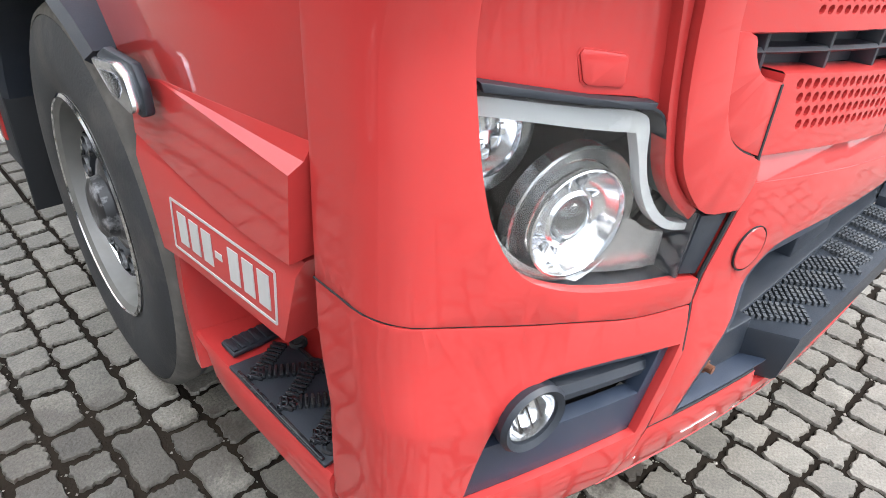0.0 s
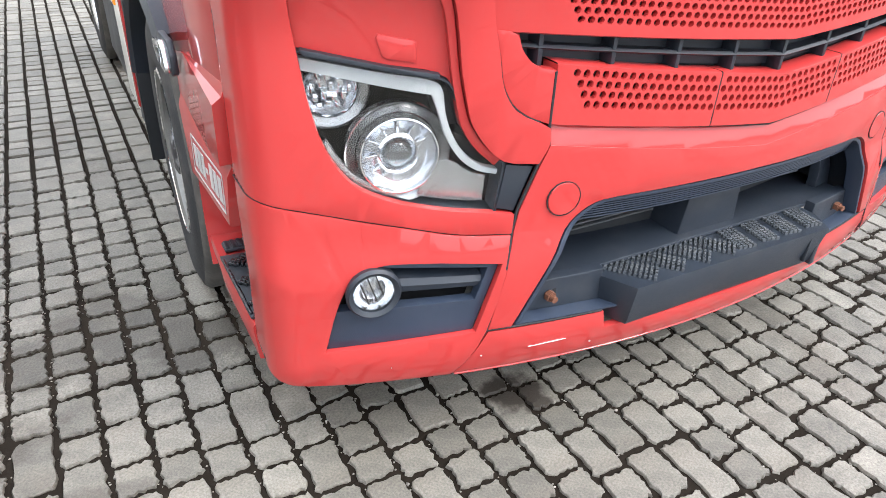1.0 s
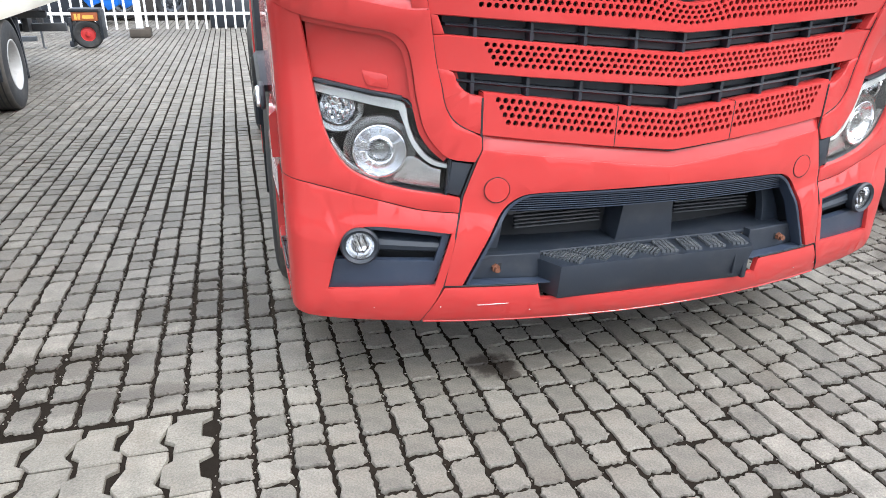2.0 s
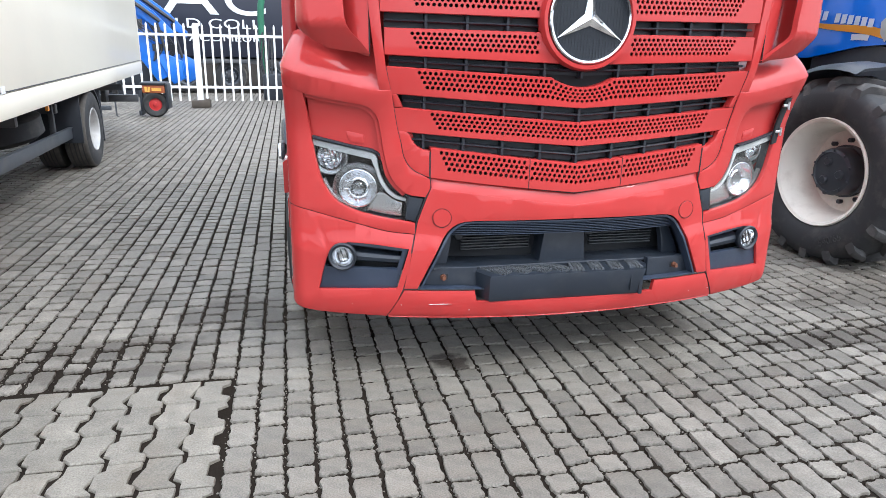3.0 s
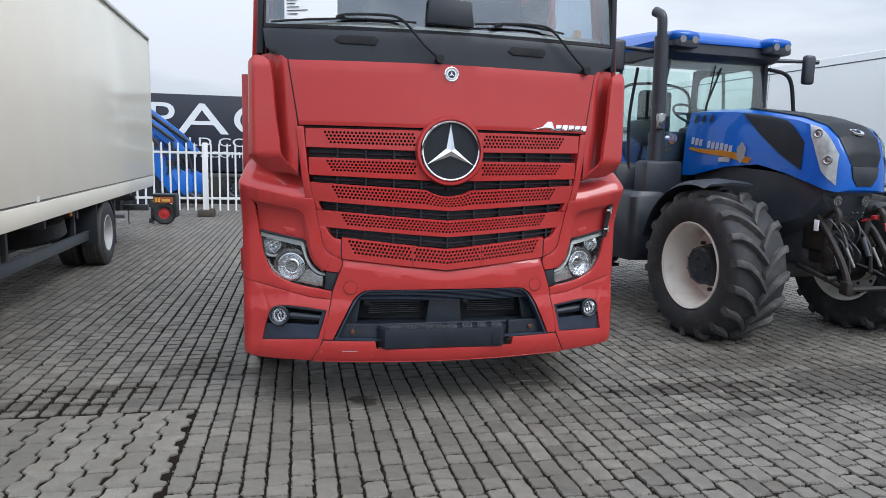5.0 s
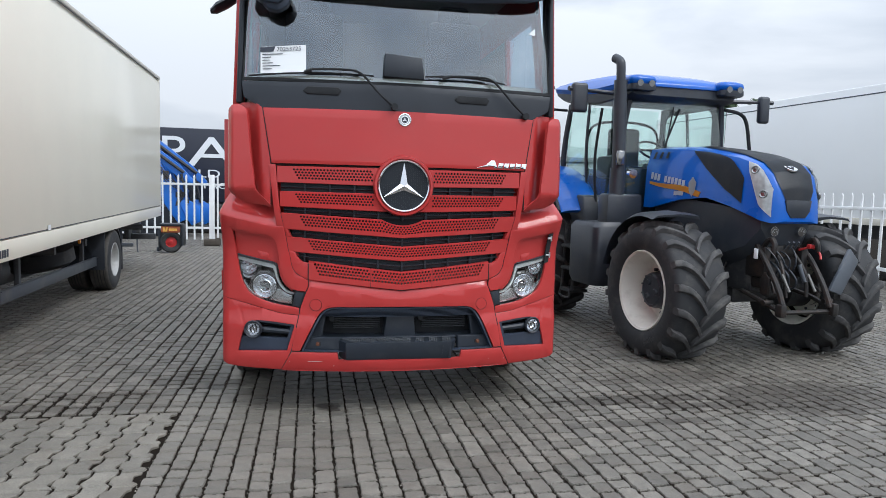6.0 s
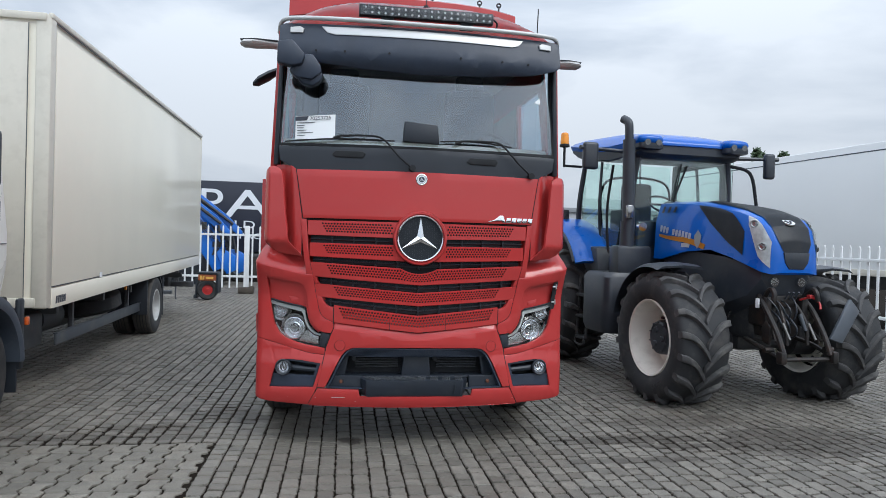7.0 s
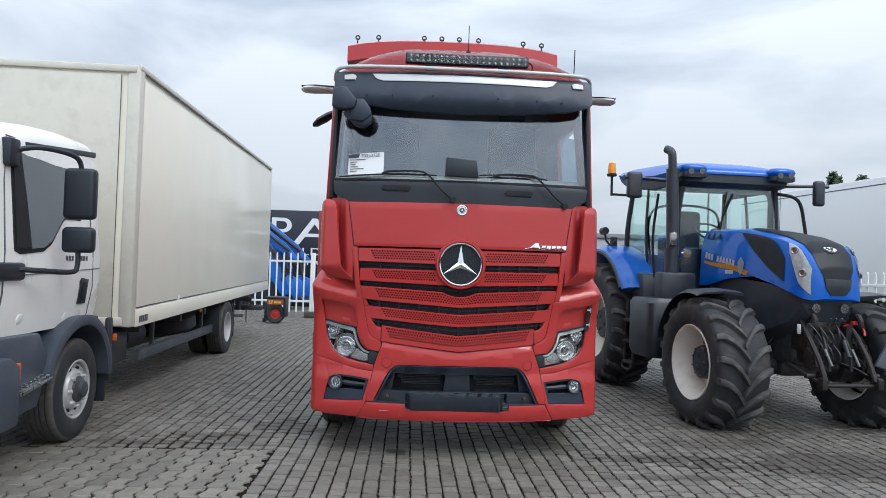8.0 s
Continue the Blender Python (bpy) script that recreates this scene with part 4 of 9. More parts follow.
for k in range(3):
    prism(bm, [(0, 0.022), (-0.004, 0.002), (0.004, 0.002)], 0.003, 0.006, me_ @ pose(0, 0, 0, 0, 0, 120 * k))
part("emblem_shape", bm, CHROME, emblem)
# model badge as plain silver shapes
badge_bm = sheet([(0.522, 1.798), (0.598, 1.820), (0.640, 1.856), (0.668, 1.856), (0.690, 1.801), (0.664, 1.801), (0.658, 1.814), (0.612, 1.812)], nose, -0.006, 0.006, bev=0.001)
for k in range(5):
    s0 = 0.692 + 0.046 * k
    ring = lambda q: [(s0 + q, 1.802 + q), (s0 + 0.038 - q, 1.802 + q), (s0 + 0.046 - q, 1.838 - q), (s0 + 0.008 + q, 1.838 - q)]
    sheet(ring(0.0), nose, -0.006, 0.006, (), bev=0.001, bm=badge_bm)
part("model_badge", badge_bm, CHROME, truck, "small silver model badge of slanted shapes")

# ---- step opening in the bumper ----
cavity = part("step_recess", sheet([(-0.70, 0.47), (0.70, 0.47), (0.62, 0.72), (0.52, 0.80), (-0.52, 0.80), (-0.62, 0.72)], nose, 0.24, 0.01, bev=0), MATT_BLACK, truck,
              "dark recess with a ribbed black plastic step")
RIM_IN = [(x * 0.985, z - 0.004) for x, z in OPEN_R]
rim_poly = RIM_IN + mirror_x(RIM_IN)
rim_hole = [(x * 0.982, 0.60 + (z - 0.60) * 0.965) for x, z in rim_poly]
part("recess_rim", sheet(rim_poly, nose, 0.006, 0.05, [rim_hole], bev=0.003), BLACK_PLASTIC, cavity)
# walls of the recess
for sg in (1, -1):
    bm = bmesh.new()
    rows_ = []
    for x, z in OPEN_R:
        px, py = nose(sg * x * 0.99, z)
        rows_.append([bm.verts.new((px, py + d, z - 0.004)) for d in (0.03, 0.13, 0.255)])
    for a, b in zip(rows_, rows_[1:]):
        for k in range(2):
            bm.faces.new((a[k], a[k + 1], b[k + 1], b[k]))
    bmesh.ops.solidify(bm, geom=bm.faces[:], thickness=0.006)
    part("recess_wall", bm, GREY_PLASTIC, cavity)
# sloped ribbed hood under the top edge
for k in range(7):
    bm = bmesh.new()
    z0 = 0.776 - 0.0095 * k
    rings = []
    w = 0.50 + 0.012 * k
    for q in np.linspace(-w, w, 15):
        x, y = nose(q, z0)
        rings.append([Vector((x, y + 0.012 + 0.006 * k + dy, z0 + dz)) for dy, dz in ((0, 0.002), (0, -0.002), (0.014, -0.003), (0.03, -0.003), (0.03, 0.005))])
    loft(bm, rings)
    part("hood_rib", bm, BLACK_PLASTIC, cavity)
# side cheeks and lower face with bolts
for sg in (1, -1):
    part("recess_side", sheet([(sg * 0.525, 0.735), (sg * 0.575, 0.72), (sg * 0.69, 0.482), (sg * 0.555, 0.56)], nose, 0.12, 0.03), GREY_PLASTIC, cavity)
    part("recess_front", sheet([(sg * 0.43, 0.475), (sg * 0.696, 0.478), (sg * 0.655, 0.565), (sg * 0.43, 0.57)], nose, 0.05, 0.03, bev=0.006), GREY_PLASTIC, cavity)
    x, y = nose(sg * 0.585, 0.522)
    bm = bmesh.new()
    cyl(bm, (x, y + 0.06, 0.522), (x, y + 0.018, 0.522), 0.009, n=12)
    cyl(bm, (x, y + 0.046, 0.522), (x, y + 0.032, 0.522), 0.015, n=6)
    part("bolt", bm, RUST, cavity, "rusty bolt end")
    bm = bmesh.new()
    cyl(bm, (x - sg * 0.018, y + 0.056, 0.522), (x - sg * 0.018, y + 0.046, 0.522), 0.014, n=16)
    part("bolt_hole", bm, MATT_BLACK, cavity)
bm = bmesh.new()
box(bm, (0, 0.14, 0.555), (1.26, 0.22, 0.016), 0.006)
part("recess_floor", bm, GREY_PLASTIC, cavity)
bm = bmesh.new()
prism(bm, [(-0.115, 0.545), (0.125, 0.545), (0.11, 0.725), (-0.09, 0.725)], -0.22, -0.055, pose(0, 0, 0, 90, 0, 0), 0.008)
part("centre_housing", bm, GREY_PLASTIC, cavity)
for x0, x1 in ((-0.52, -0.125), (0.135, 0.52)):
    bm = bmesh.new()
    box(bm, ((x0 + x1) / 2, 0.225, 0.64), (x1 - x0, 0.01, 0.15), 0)
    part("radiator_backing", bm, MATT_BLACK, cavity)
    fin_me = finish(box(bmesh.new(), ((x0 + x1) / 2 + 0.02, 0.15, 0.0), ((x1 - x0) * 0.86, 0.02, 0.006), 0.002), FRAME_GREY)
    for k in range(8):
        piece("radiator_fin", fin_me, cavity, Matrix.Translation((0, 0, 0.612 + 0.014 * k)))
    bm = bmesh.new()
    cyl(bm, (x0 + 0.035, 0.20, 0.68), (x0 + 0.035, 0.14, 0.68), 0.018, n=14)
    box(bm, (x0 + 0.05, 0.17, 0.665), (0.05, 0.03, 0.02), 0.005)
    part("bracket", bm, CAST, cavity)
# the step itself: a deep box on the bumper with slanted tread blocks
STEP_T = [(-0.440, 0.012), (-0.390, -0.086), (0.365, -0.096), (0.410, -0.016), (0.410, 0.10), (-0.440, 0.10)]
STEP_B = [(-0.432, 0.012), (-0.390, -0.072), (0.352, -0.080), (0.392, -0.006), (0.392, 0.10), (-0.432, 0.10)]
bm = bmesh.new()
loft(bm, [[Vector((x, y, 0.548)) for x, y in STEP_T], [Vector((x, y, 0.54)) for x, y in [(px * 1.004, py * 1.01) for px, py in STEP_T]],
          [Vector((x, y, 0.435)) for x, y in STEP_B], [Vector((x * 0.98, y + 0.01, 0.419)) for x, y in STEP_B]])
part("step", bm, GREY_PLASTIC, cavity, "dark plastic front step with ribbed treads")
bm = bmesh.new()
for j in range(13):
    for i in range(4):
        box(bm, (-0.024 + 0.016 * i, -0.069 + 0.0115 * j, 0.0), (0.012, 0.0065, 0.010))
tread_me = finish(bm, TREAD_WORN, 0)
for k in range(8):
    x = -0.352 + 0.098 * k
    piece("tread_block", tread_me, cavity, Matrix.Translation((x + (0.0 if k < 4 else 0.01), 0.0, 0.552)) @ pose(0, 0, 0, 0, 0, 40 if k < 4 else -10) @ Matrix.Diagonal((1.0, 1.12 if k < 4 else 0.98, 1, 1)))
bm = bmesh.new()
box(bm, (0.30, -0.088, 0.49), (0.006, 0.012, 0.09), 0.002)
box(bm, (0.355, -0.078, 0.47), (0.02, 0.02, 0.10), 0.004)
part("step_notch", bm, DARK_PLASTIC, cavity)

# dark joints between the panels
def joint(name, pts, r=0.0035, off=0.004, surf=nose):
    for sg in (1, -1):
        bm = bmesh.new()
        fine = []
        for (xa, za), (xb, zb) in zip(pts, pts[1:]):
            n = max(1, int(math.hypot(xb - xa, zb - za) / 0.04))
            fine += [(xa + (xb - xa) * k / n, za + (zb - za) * k / n) for k in range(n)]
        fine.append(pts[-1])
        tube(bm, [Vector((surf(sg * a, c)[0], surf(sg * a, c)[1] + off, c)) for a, c in fine], r, 6)
        part(name, bm, MATT_BLACK, truck)


joint("panel_joint", [(0.655, 1.098), (0.655, 0.99), (0.651, 0.94), (0.671, 0.894), (0.709, 0.785), (0.716, 0.735), (0.769, 0.476), (0.840, 0.335)], 0.004)
joint("panel_joint", SEAM, 0.0018)
joint("panel_joint", [(0.846, 1.45), (0.822, 1.34), (0.809, 1.28), (0.795, 1.20), (0.779, 1.138), (0.766, 1.073), (0.744, 1.033), (0.717, 1.010), (0.677, 0.991)], 0.0028, 0.004)
joint("panel_joint", [(0.455, 0.474), (0.768, 0.474)], 0.003)
joint("panel_joint", [(0.22, 1.066), (0.22, 0.94)], 0.0025, 0.006)
joint("panel_joint", [(0.0, 0.912), (0.3, 0.946), (0.652, 0.986)], 0.004, 0.012)
joint("panel_joint", [(0.910, 1.49), (0.910, 1.785), (0.968, 2.166)], 0.003)
joint("panel_joint", [(0.0, 1.781), (0.905, 1.781)], 0.006, 0.02)
# open gap beside one corner panel, with its hinge pins
slot = part("corner_slot", sheet([(1.128, 1.09), (1.166, 1.10), (1.188, 1.325), (1.150, 1.318)], nose, -0.004, 0.01, bev=0.002), MATT_BLACK, truck, "dark open gap beside the corner panel")
for z in (1.155, 1.285):
    x, y = nose(1.158, z)
    bm = bmesh.new()
    box(bm, (x, y - 0.008, z), (0.036, 0.012, 0.014), 0.003)
    cyl(bm, (x + 0.012, y - 0.012, z - 0.02), (x + 0.012, y - 0.012, z + 0.02), 0.006, n=10)
    part("hinge_pin", bm, STEEL, slot)

# ---- cab body ----
bm = bmesh.new()
rings = []
for z, hx, yf in ((0.95, 1.16, 0.42), (1.45, 1.215, 0.32), (1.9, 1.215, 0.28), (2.18, 1.20, 0.26)):
    rings.append(rect_ring(0, (yf + 2.28) / 2, hx, (2.28 - yf) / 2, 0.10, z))
loft(bm, rings)
part("cab_lower", bm, RED, truck)
for sg in (1, -1):
    # side wall with window
    m_side = Matrix.Translation((sg * 1.17, 0, 0)) @ pose(0, 0, 0, 0, -sg * 3.0, 0) @ pose(0, 0, 0, 90, 0, 90)
    bm = bmesh.new()
    es = []
    for lp in ([(0.20, 2.16), (2.28, 2.16), (2.28, 3.55), (0.42, 3.38)], [(0.36, 2.34), (1.15, 2.30), (1.15, 2.98), (0.46, 2.98)]):
        vs = [bm.verts.new((x, z, 0)) for x, z in lp]
        es += [bm.edges.new((vs[k], vs[(k + 1) % 4])) for k in range(4)]
    bmesh.ops.triangle_fill(bm, use_beauty=True, edges=es)
    r = bmesh.ops.extrude_face_region(bm, geom=bm.faces[:])
    for v in r["geom"]:
        if isinstance(v, bmesh.types.BMVert):
            v.co.z += 0.04
    bmesh.ops.transform(bm, matrix=Matrix.Translation((sg * 1.145, 0, 0)) @ Matrix(((0, 0, -sg, 0), (1, 0, 0, 0), (0, 1, 0, 0), (0, 0, 0, 1))), verts=bm.verts)
    for v in bm.verts:
        v.co.x -= sg * 0.055 * (v.co.z - 2.16)
    part("cab_side", bm, RED, truck)
    bm = bmesh.new()
    box(bm, (sg * 1.10, 0.78, 2.64), (0.006, 0.82, 0.72), 0)
    ob = part("side_window", bm, WINDSCREEN, truck)
    ob.visible_shadow = False
    # black pillar beside the windscreen
    bm = bmesh.new()
    prism(bm, [(sg * 1.108, 2.20), (sg * 1.150, 2.20), (sg * 1.112, 3.30), (sg * 1.082, 3.30)], -0.28, -0.11, pose(0, 0, 0, 90, 0, 0), 0.012)
    part("pillar", bm, DARK_PLASTIC, truck)
    bm = bmesh.new()
    prism(bm, [(sg * 1.130, 2.18), (sg * 1.178, 2.18), (sg * 1.135, 3.30), (sg * 1.10, 3.30)], -0.34, -0.16, pose(0, 0, 0, 90, 0, 0), 0.012)
    part("pillar_panel", bm, RED, truck)
bm = bmesh.new()
box(bm, (0, 2.24, 2.75), (2.3, 0.06, 1.3), 0)
part("cab_rear_wall", bm, CAB_BEIGE, truck)
for sg in (1, -1):
    bm = bmesh.new()
    prism(bm, [(1.20, 2.16), (2.24, 2.16), (2.24, 3.36), (1.20, 3.36)], 0.0, 0.01, Matrix(((0, 0, sg, sg * 1.06), (1, 0, 0, 0), (0, 1, 0, 0), (0, 0, 0, 1))))
    prism(bm, [(0.30, 3.0), (1.20, 3.0), (1.20, 3.36), (0.44, 3.30)], 0.0, 0.01, Matrix(((0, 0, sg, sg * 1.06), (1, 0, 0, 0), (0, 1, 0, 0), (0, 0, 0, 1))))
    part("cab_lining", bm, DARK_PLASTIC, truck)
bm = box(bmesh.new(), (0, 1.3, 3.30), (2.1, 1.9, 0.02), 0)
part("cab_ceiling_lining", bm, CAB_BEIGE, truck)
bm = bmesh.new()
box(bm, (0, 1.25, 2.13), (2.3, 2.0, 0.05), 0)
part("cab_floor", bm, DARK_PLASTIC, truck)
# roof: rises behind the visor
bm = bmesh.new()
rings = []
for y, zt, zs, hx in ((0.10, 3.30, 3.26, 1.11), (0.14, 3.42, 3.28, 1.12), (0.22, 3.51, 3.30, 1.125), (0.36, 3.59, 3.32, 1.125), (0.60, 3.69, 3.34, 1.13), (1.0, 3.77, 3.34, 1.14), (1.6, 3.82, 3.32, 1.15), (2.28, 3.85, 3.32, 1.15)):
    top = zt
    ring = []
    for t in np.linspace(-1, 1, 25):
        e = abs(t) ** 4.2
        ring.append(Vector((hx * math.copysign(min(1.0, abs(t) * (1.06 - 0.06 * abs(t))), t), y, top - (top - zs) * e)))
    rings.append(ring)
vs = [[bm.verts.new(p) for p in r] for r in rings]
for a, b in zip(vs, vs[1:]):
    for k in range(24):
        bm.faces.new((a[k], a[k + 1], b[k + 1], b[k]))
bm.faces.new(vs[-1])
bmesh.ops.solidify(bm, geom=bm.faces[:], thickness=0.03)
part("roof", bm, RED, truck)
# roof spoiler with hooks
bm = bmesh.new()
rings = []
for x in np.linspace(-1.21, 1.21, 13):
    c = 0.10 * (abs(x) / 1.17) ** 2
    rings.append([Vector((x, 1.80 + c + dy, 3.93 + dz - 0.05 * (abs(x) / 1.17) ** 4)) for dy, dz in ((0, 0.07), (0.02, 0.25), (0.06, 0.275), (0.55, 0.32), (0.55, 0.0))])
loft(bm, rings)
part("roof_spoiler", bm, RED, truck)
for x in (-1.10, -0.86, -0.34, -0.14, 0.06, 0.28, 0.80, 1.02):
    bm = bmesh.new()
    y = 1.84 + 0.10 * (abs(x) / 1.17) ** 2
    tube(bm, [(x + 0.022 * math.cos(a), y, 4.225 + 0.022 * math.sin(a)) for a in np.linspace(0, 2 * math.pi, 13)], 0.008, 6)
    box(bm, (x, y, 4.188), (0.014, 0.02, 0.06), 0.003)
    part("roof_hook", bm, CAST, truck)

# windscreen, black scuttle, wipers
GL = lambda s, z: (s, -0.03 + 0.085 * s * s + 0.13 * max(0, z - 2.30))
part("scuttle", sheet([(-0.975, 2.165), (0.975, 2.165), (1.045, 2.205), (1.095, 2.235), (1.11, 2.345), (0, 2.352), (-1.11, 2.345), (-1.095, 2.235), (-1.045, 2.205)],
     lambda s, z: (s, GL(s, z)[1] + 0.01), 0.0, 0.03, bev=0.005), DARK_PLASTIC, truck, "matt black panel below the windscreen")
for x0, x1, z in ((-0.70, -0.44, 2.29), (0.36, 0.62, 2.275)):
    part("scuttle_slot", sheet([(x0, z), (x0 + 0.03, z + 0.03), (x1 - 0.02, z + 0.03), (x1, z + 0.008), (x1 - 0.02, z - 0.025), (x0 + 0.03, z - 0.022)], GL, 0.001, 0.02, bev=0.006), MATT_BLACK, truck)
part("windscreen_gasket", sheet([(-1.105, 2.35), (1.105, 2.35), (1.075, 3.22), (-1.075, 3.22)], GL, 0.012, 0.02, [[(-1.097, 2.372), (1.097, 2.372), (1.068, 3.19), (-1.068, 3.19)]], bev=0.003), MATT_BLACK, truck)
ob = part("windscreen", sheet([(-1.10, 2.345), (1.10, 2.345), (1.07, 3.25), (-1.07, 3.25)], GL, 0.018, 0.006, bev=0), WINDSCREEN, truck, "large tinted windscreen")
ob.visible_shadow = False
for px, pz, ex_, ez, tipx, tipz in ((-0.075, 2.20, -0.39, 2.425, -1.06, 2.375), (0.90, 2.185, 0.56, 2.425, 0.14, 2.42)):
    bm = bmesh.new()
    g = lambda x, z, d=0.04: (x, GL(x, z)[1] - d, z)
    tube(bm, smooth_path([g(px, pz, 0.02), g(px - 0.10, pz + 0.075), g(ex_ + 0.08, ez - 0.01), g(ex_ - 0.05, ez + 0.012), g(ex_ - 0.25, ez + 0.005)], 5), 0.008, 6)
    cyl(bm, g(px, pz, -0.01), g(px, pz, 0.04), 0.024, n=14)
    wiper = part("wiper", bm, MATT_BLACK, truck, "long black wiper arm")
    bm = bmesh.new()
    w0 = ex_ + 0.17
    tube(bm, [g(w0 + (tipx - w0) * t, ez - 0.02 + (tipz - ez + 0.02) * t + 0.018 * math.sin(math.pi * t), 0.025) for t in np.linspace(0, 1, 12)], 0.006, 6)
    tube(bm, [g(ex_ - 0.25, ez + 0.0, 0.04), g(ex_ - 0.30, ez - 0.015, 0.03)], 0.012, 6)
    part("wiper_blade", bm, MATT_BLACK, wiper)
# stock sheet behind the glass and the camera block
sheet_ob = part("stock_sheet", sheet([(-0.985, 2.400), (-0.680, 2.415), (-0.680, 2.605), (-0.985, 2.580)], GL, 0.012, 0.002, bev=0), PAPER, truck, "white paper stock sheet on the windscreen")
ms_ = Matrix.Translation((-0.98, GL(-0.98, 2.405)[1] + 0.0075, 2.405)) @ pose(0, 0, 0, 82.6, 0, 0) @ pose(0, 0, 0, 0, -8.2, 3.2)
bm = bmesh.new()
prism(bm, [(0.002, 0.140), (0.09, 0.140), (0.105, 0.175), (0.002, 0.172)], 0, 0.0015, ms_)
for k, w in enumerate((0.14, 0.06, 0.05, 0.07, 0.12, 0.06)):
    prism(bm, [(0.012, 0.120 - 0.02 * k), (0.012 + w, 0.120 - 0.02 * k), (0.012 + w, 0.125 - 0.02 * k), (0.012, 0.125 - 0.02 * k)], 0, 0.0015, ms_)
part("printed_line", bm, INK, sheet_ob)
cu = bpy.data.curves.new("number", "FONT")
cu.body, cu.size, cu.extrude = "70253725", 0.042, 0.0006
num = new("stock_number", cu)
num.data.materials.append(INK)
num.parent = sheet_ob
num.matrix_basis = ms_ @ Matrix.Translation((0.112, 0.140, 0.0015))
bm = bmesh.new()
rr = [(x - 0.02, z) for x, z in ((-0.155, 2.405), (-0.145, 2.565), (0.115, 2.545), (0.135, 2.395))]
prism(bm, rr, 0.0, 0.05, Matrix.Translation((0.02, -0.0, 0)) @ pose(0, 0, 0, 90, 0, 0), 0.01)
part("sensor_block", bm, DARK_PLASTIC, truck, "black block on the windscreen")

part("screen_sticker", sheet([(0.935, 2.80), (0.985, 2.845), (0.99, 2.79)], GL, 0.012, 0.002, bev=0), PAPER, truck, "small pale triangular sticker")

# visor
VIS = lambda s, z: (s, -0.055 + 0.085 * s * s + 0.20 * max(0.0, z - 3.0) + 0.95 * max(0.0, 3.055 - z) ** 1.15)
part("sun_visor", sheet([(-1.125, 3.085), (-1.09, 3.05), (-0.9, 3.0), (-0.5, 2.96), (0, 2.94), (0.5, 2.96), (0.9, 3.0), (1.09, 3.05), (1.125, 3.085), (1.12, 3.27), (1.08, 3.29), (0, 3.29), (-1.08, 3.29), (-1.12, 3.27)],
     VIS, -0.03, 0.03, bev=0.01), BLACK_PLASTIC, truck, "dark plastic sun visor")
part("visor_strip", sheet([(-0.80, 3.268), (-0.76, 3.222), (-0.70, 3.206), (0.70, 3.206), (0.76, 3.222), (0.80, 3.268)], VIS, -0.038, 0.012, bev=0.002), ALU_STRIP, truck, "polished metal strip")
for sg in (1, -1):
    for z, r in ((3.235, 0.03),):
        part("marker_lamp", sheet([(sg * 1.04, z - 0.022), (sg * 0.945, z - 0.022), (sg * 0.935, z + 0.012), (sg * 0.965, z + 0.03), (sg * 1.04, z + 0.022)], VIS, -0.045, 0.03, bev=0.006), SILVER_FILM, truck, "small clear marker lamp")
    bm = bmesh.new()
    for x in (0.28, 0.62, 0.84):
        x_, y_ = VIS(sg * x, 3.07)
        cyl(bm, (x_, y_ - 0.028, 3.075), (x_, y_ - 0.034, 3.075), 0.009, n=12)
    part("visor_screw", bm, MATT_BLACK, truck)
# chrome bar and LED bar
bm = bmesh.new()
tube(bm, smooth_path([(-1.135, 0.20, 3.25), (-1.10, 0.10, 3.318), (-0.95, 0.02, 3.324), (-0.5, -0.045, 3.318), (0, -0.06, 3.314), (0.5, -0.045, 3.318), (0.95, 0.02, 3.324), (1.10, 0.10, 3.318), (1.135, 0.20, 3.25)], 6), 0.017, 10)
for x in (-0.42, 0.0, 0.40, 0.78):
    box(bm, (x, -0.055 + 0.08 * x * x, 3.320), (0.12, 0.03, 0.02), 0.006)
light_rail = part("roof_light_bar", bm, SILVER_FILM, truck, "chrome tube along the roof edge")
bm = bmesh.new()
box(bm, (0.01, 0.0, 3.410), (1.06, 0.07, 0.085), 0.008)
led = part("led_lamp_bar", bm, DARK_PLASTIC, truck, "long black LED lamp bar")
bm = bmesh.new()
for k in range(20):
    for z in (3.390, 3.430):
        cyl(bm, (-0.47 + 0.0516 * k, -0.036, z), (-0.47 + 0.0516 * k, -0.0345, z), 0.009, 0.006, n=10)
part("led_reflector", bm, LAMP_GREY, led)
bm = bmesh.new()
box(bm, (0.01, -0.040, 3.410), (1.03, 0.003, 0.075), 0)
ob = part("led_cover", bm, LENS_CLEAR, led)
ob.visible_shadow = False
bm = bmesh.new()
tube(bm, smooth_path([(0.54, 0.02, 3.43), (0.585, 0.04, 3.40), (0.575, 0.06, 3.34)], 5), 0.007, 6)
part("lamp_cable", bm, MATT_BLACK, led)
for x in (-0.30, 0.33):
    part("lamp_bracket", box(bmesh.new(), (x, 0.0, 3.345), (0.10, 0.04, 0.06), 0.006), MATT_BLACK, led)
bm = bmesh.new()
cyl(bm, (0.06, 0.5, 3.62), (0.06, 0.5, 3.66), 0.035, 0.02, n=14)
tube(bm, [(0.06, 0.5, 3.65), (0.06, 0.5, 3.90)], 0.004, 6)
part("antenna", bm, MATT_BLACK, truck)
bm = bmesh.new()
tube(bm, [(1.12, 0.75, 3.35), (1.13, 0.75, 3.80)], 0.005, 6)
part("antenna", bm, MATT_BLACK, truck)

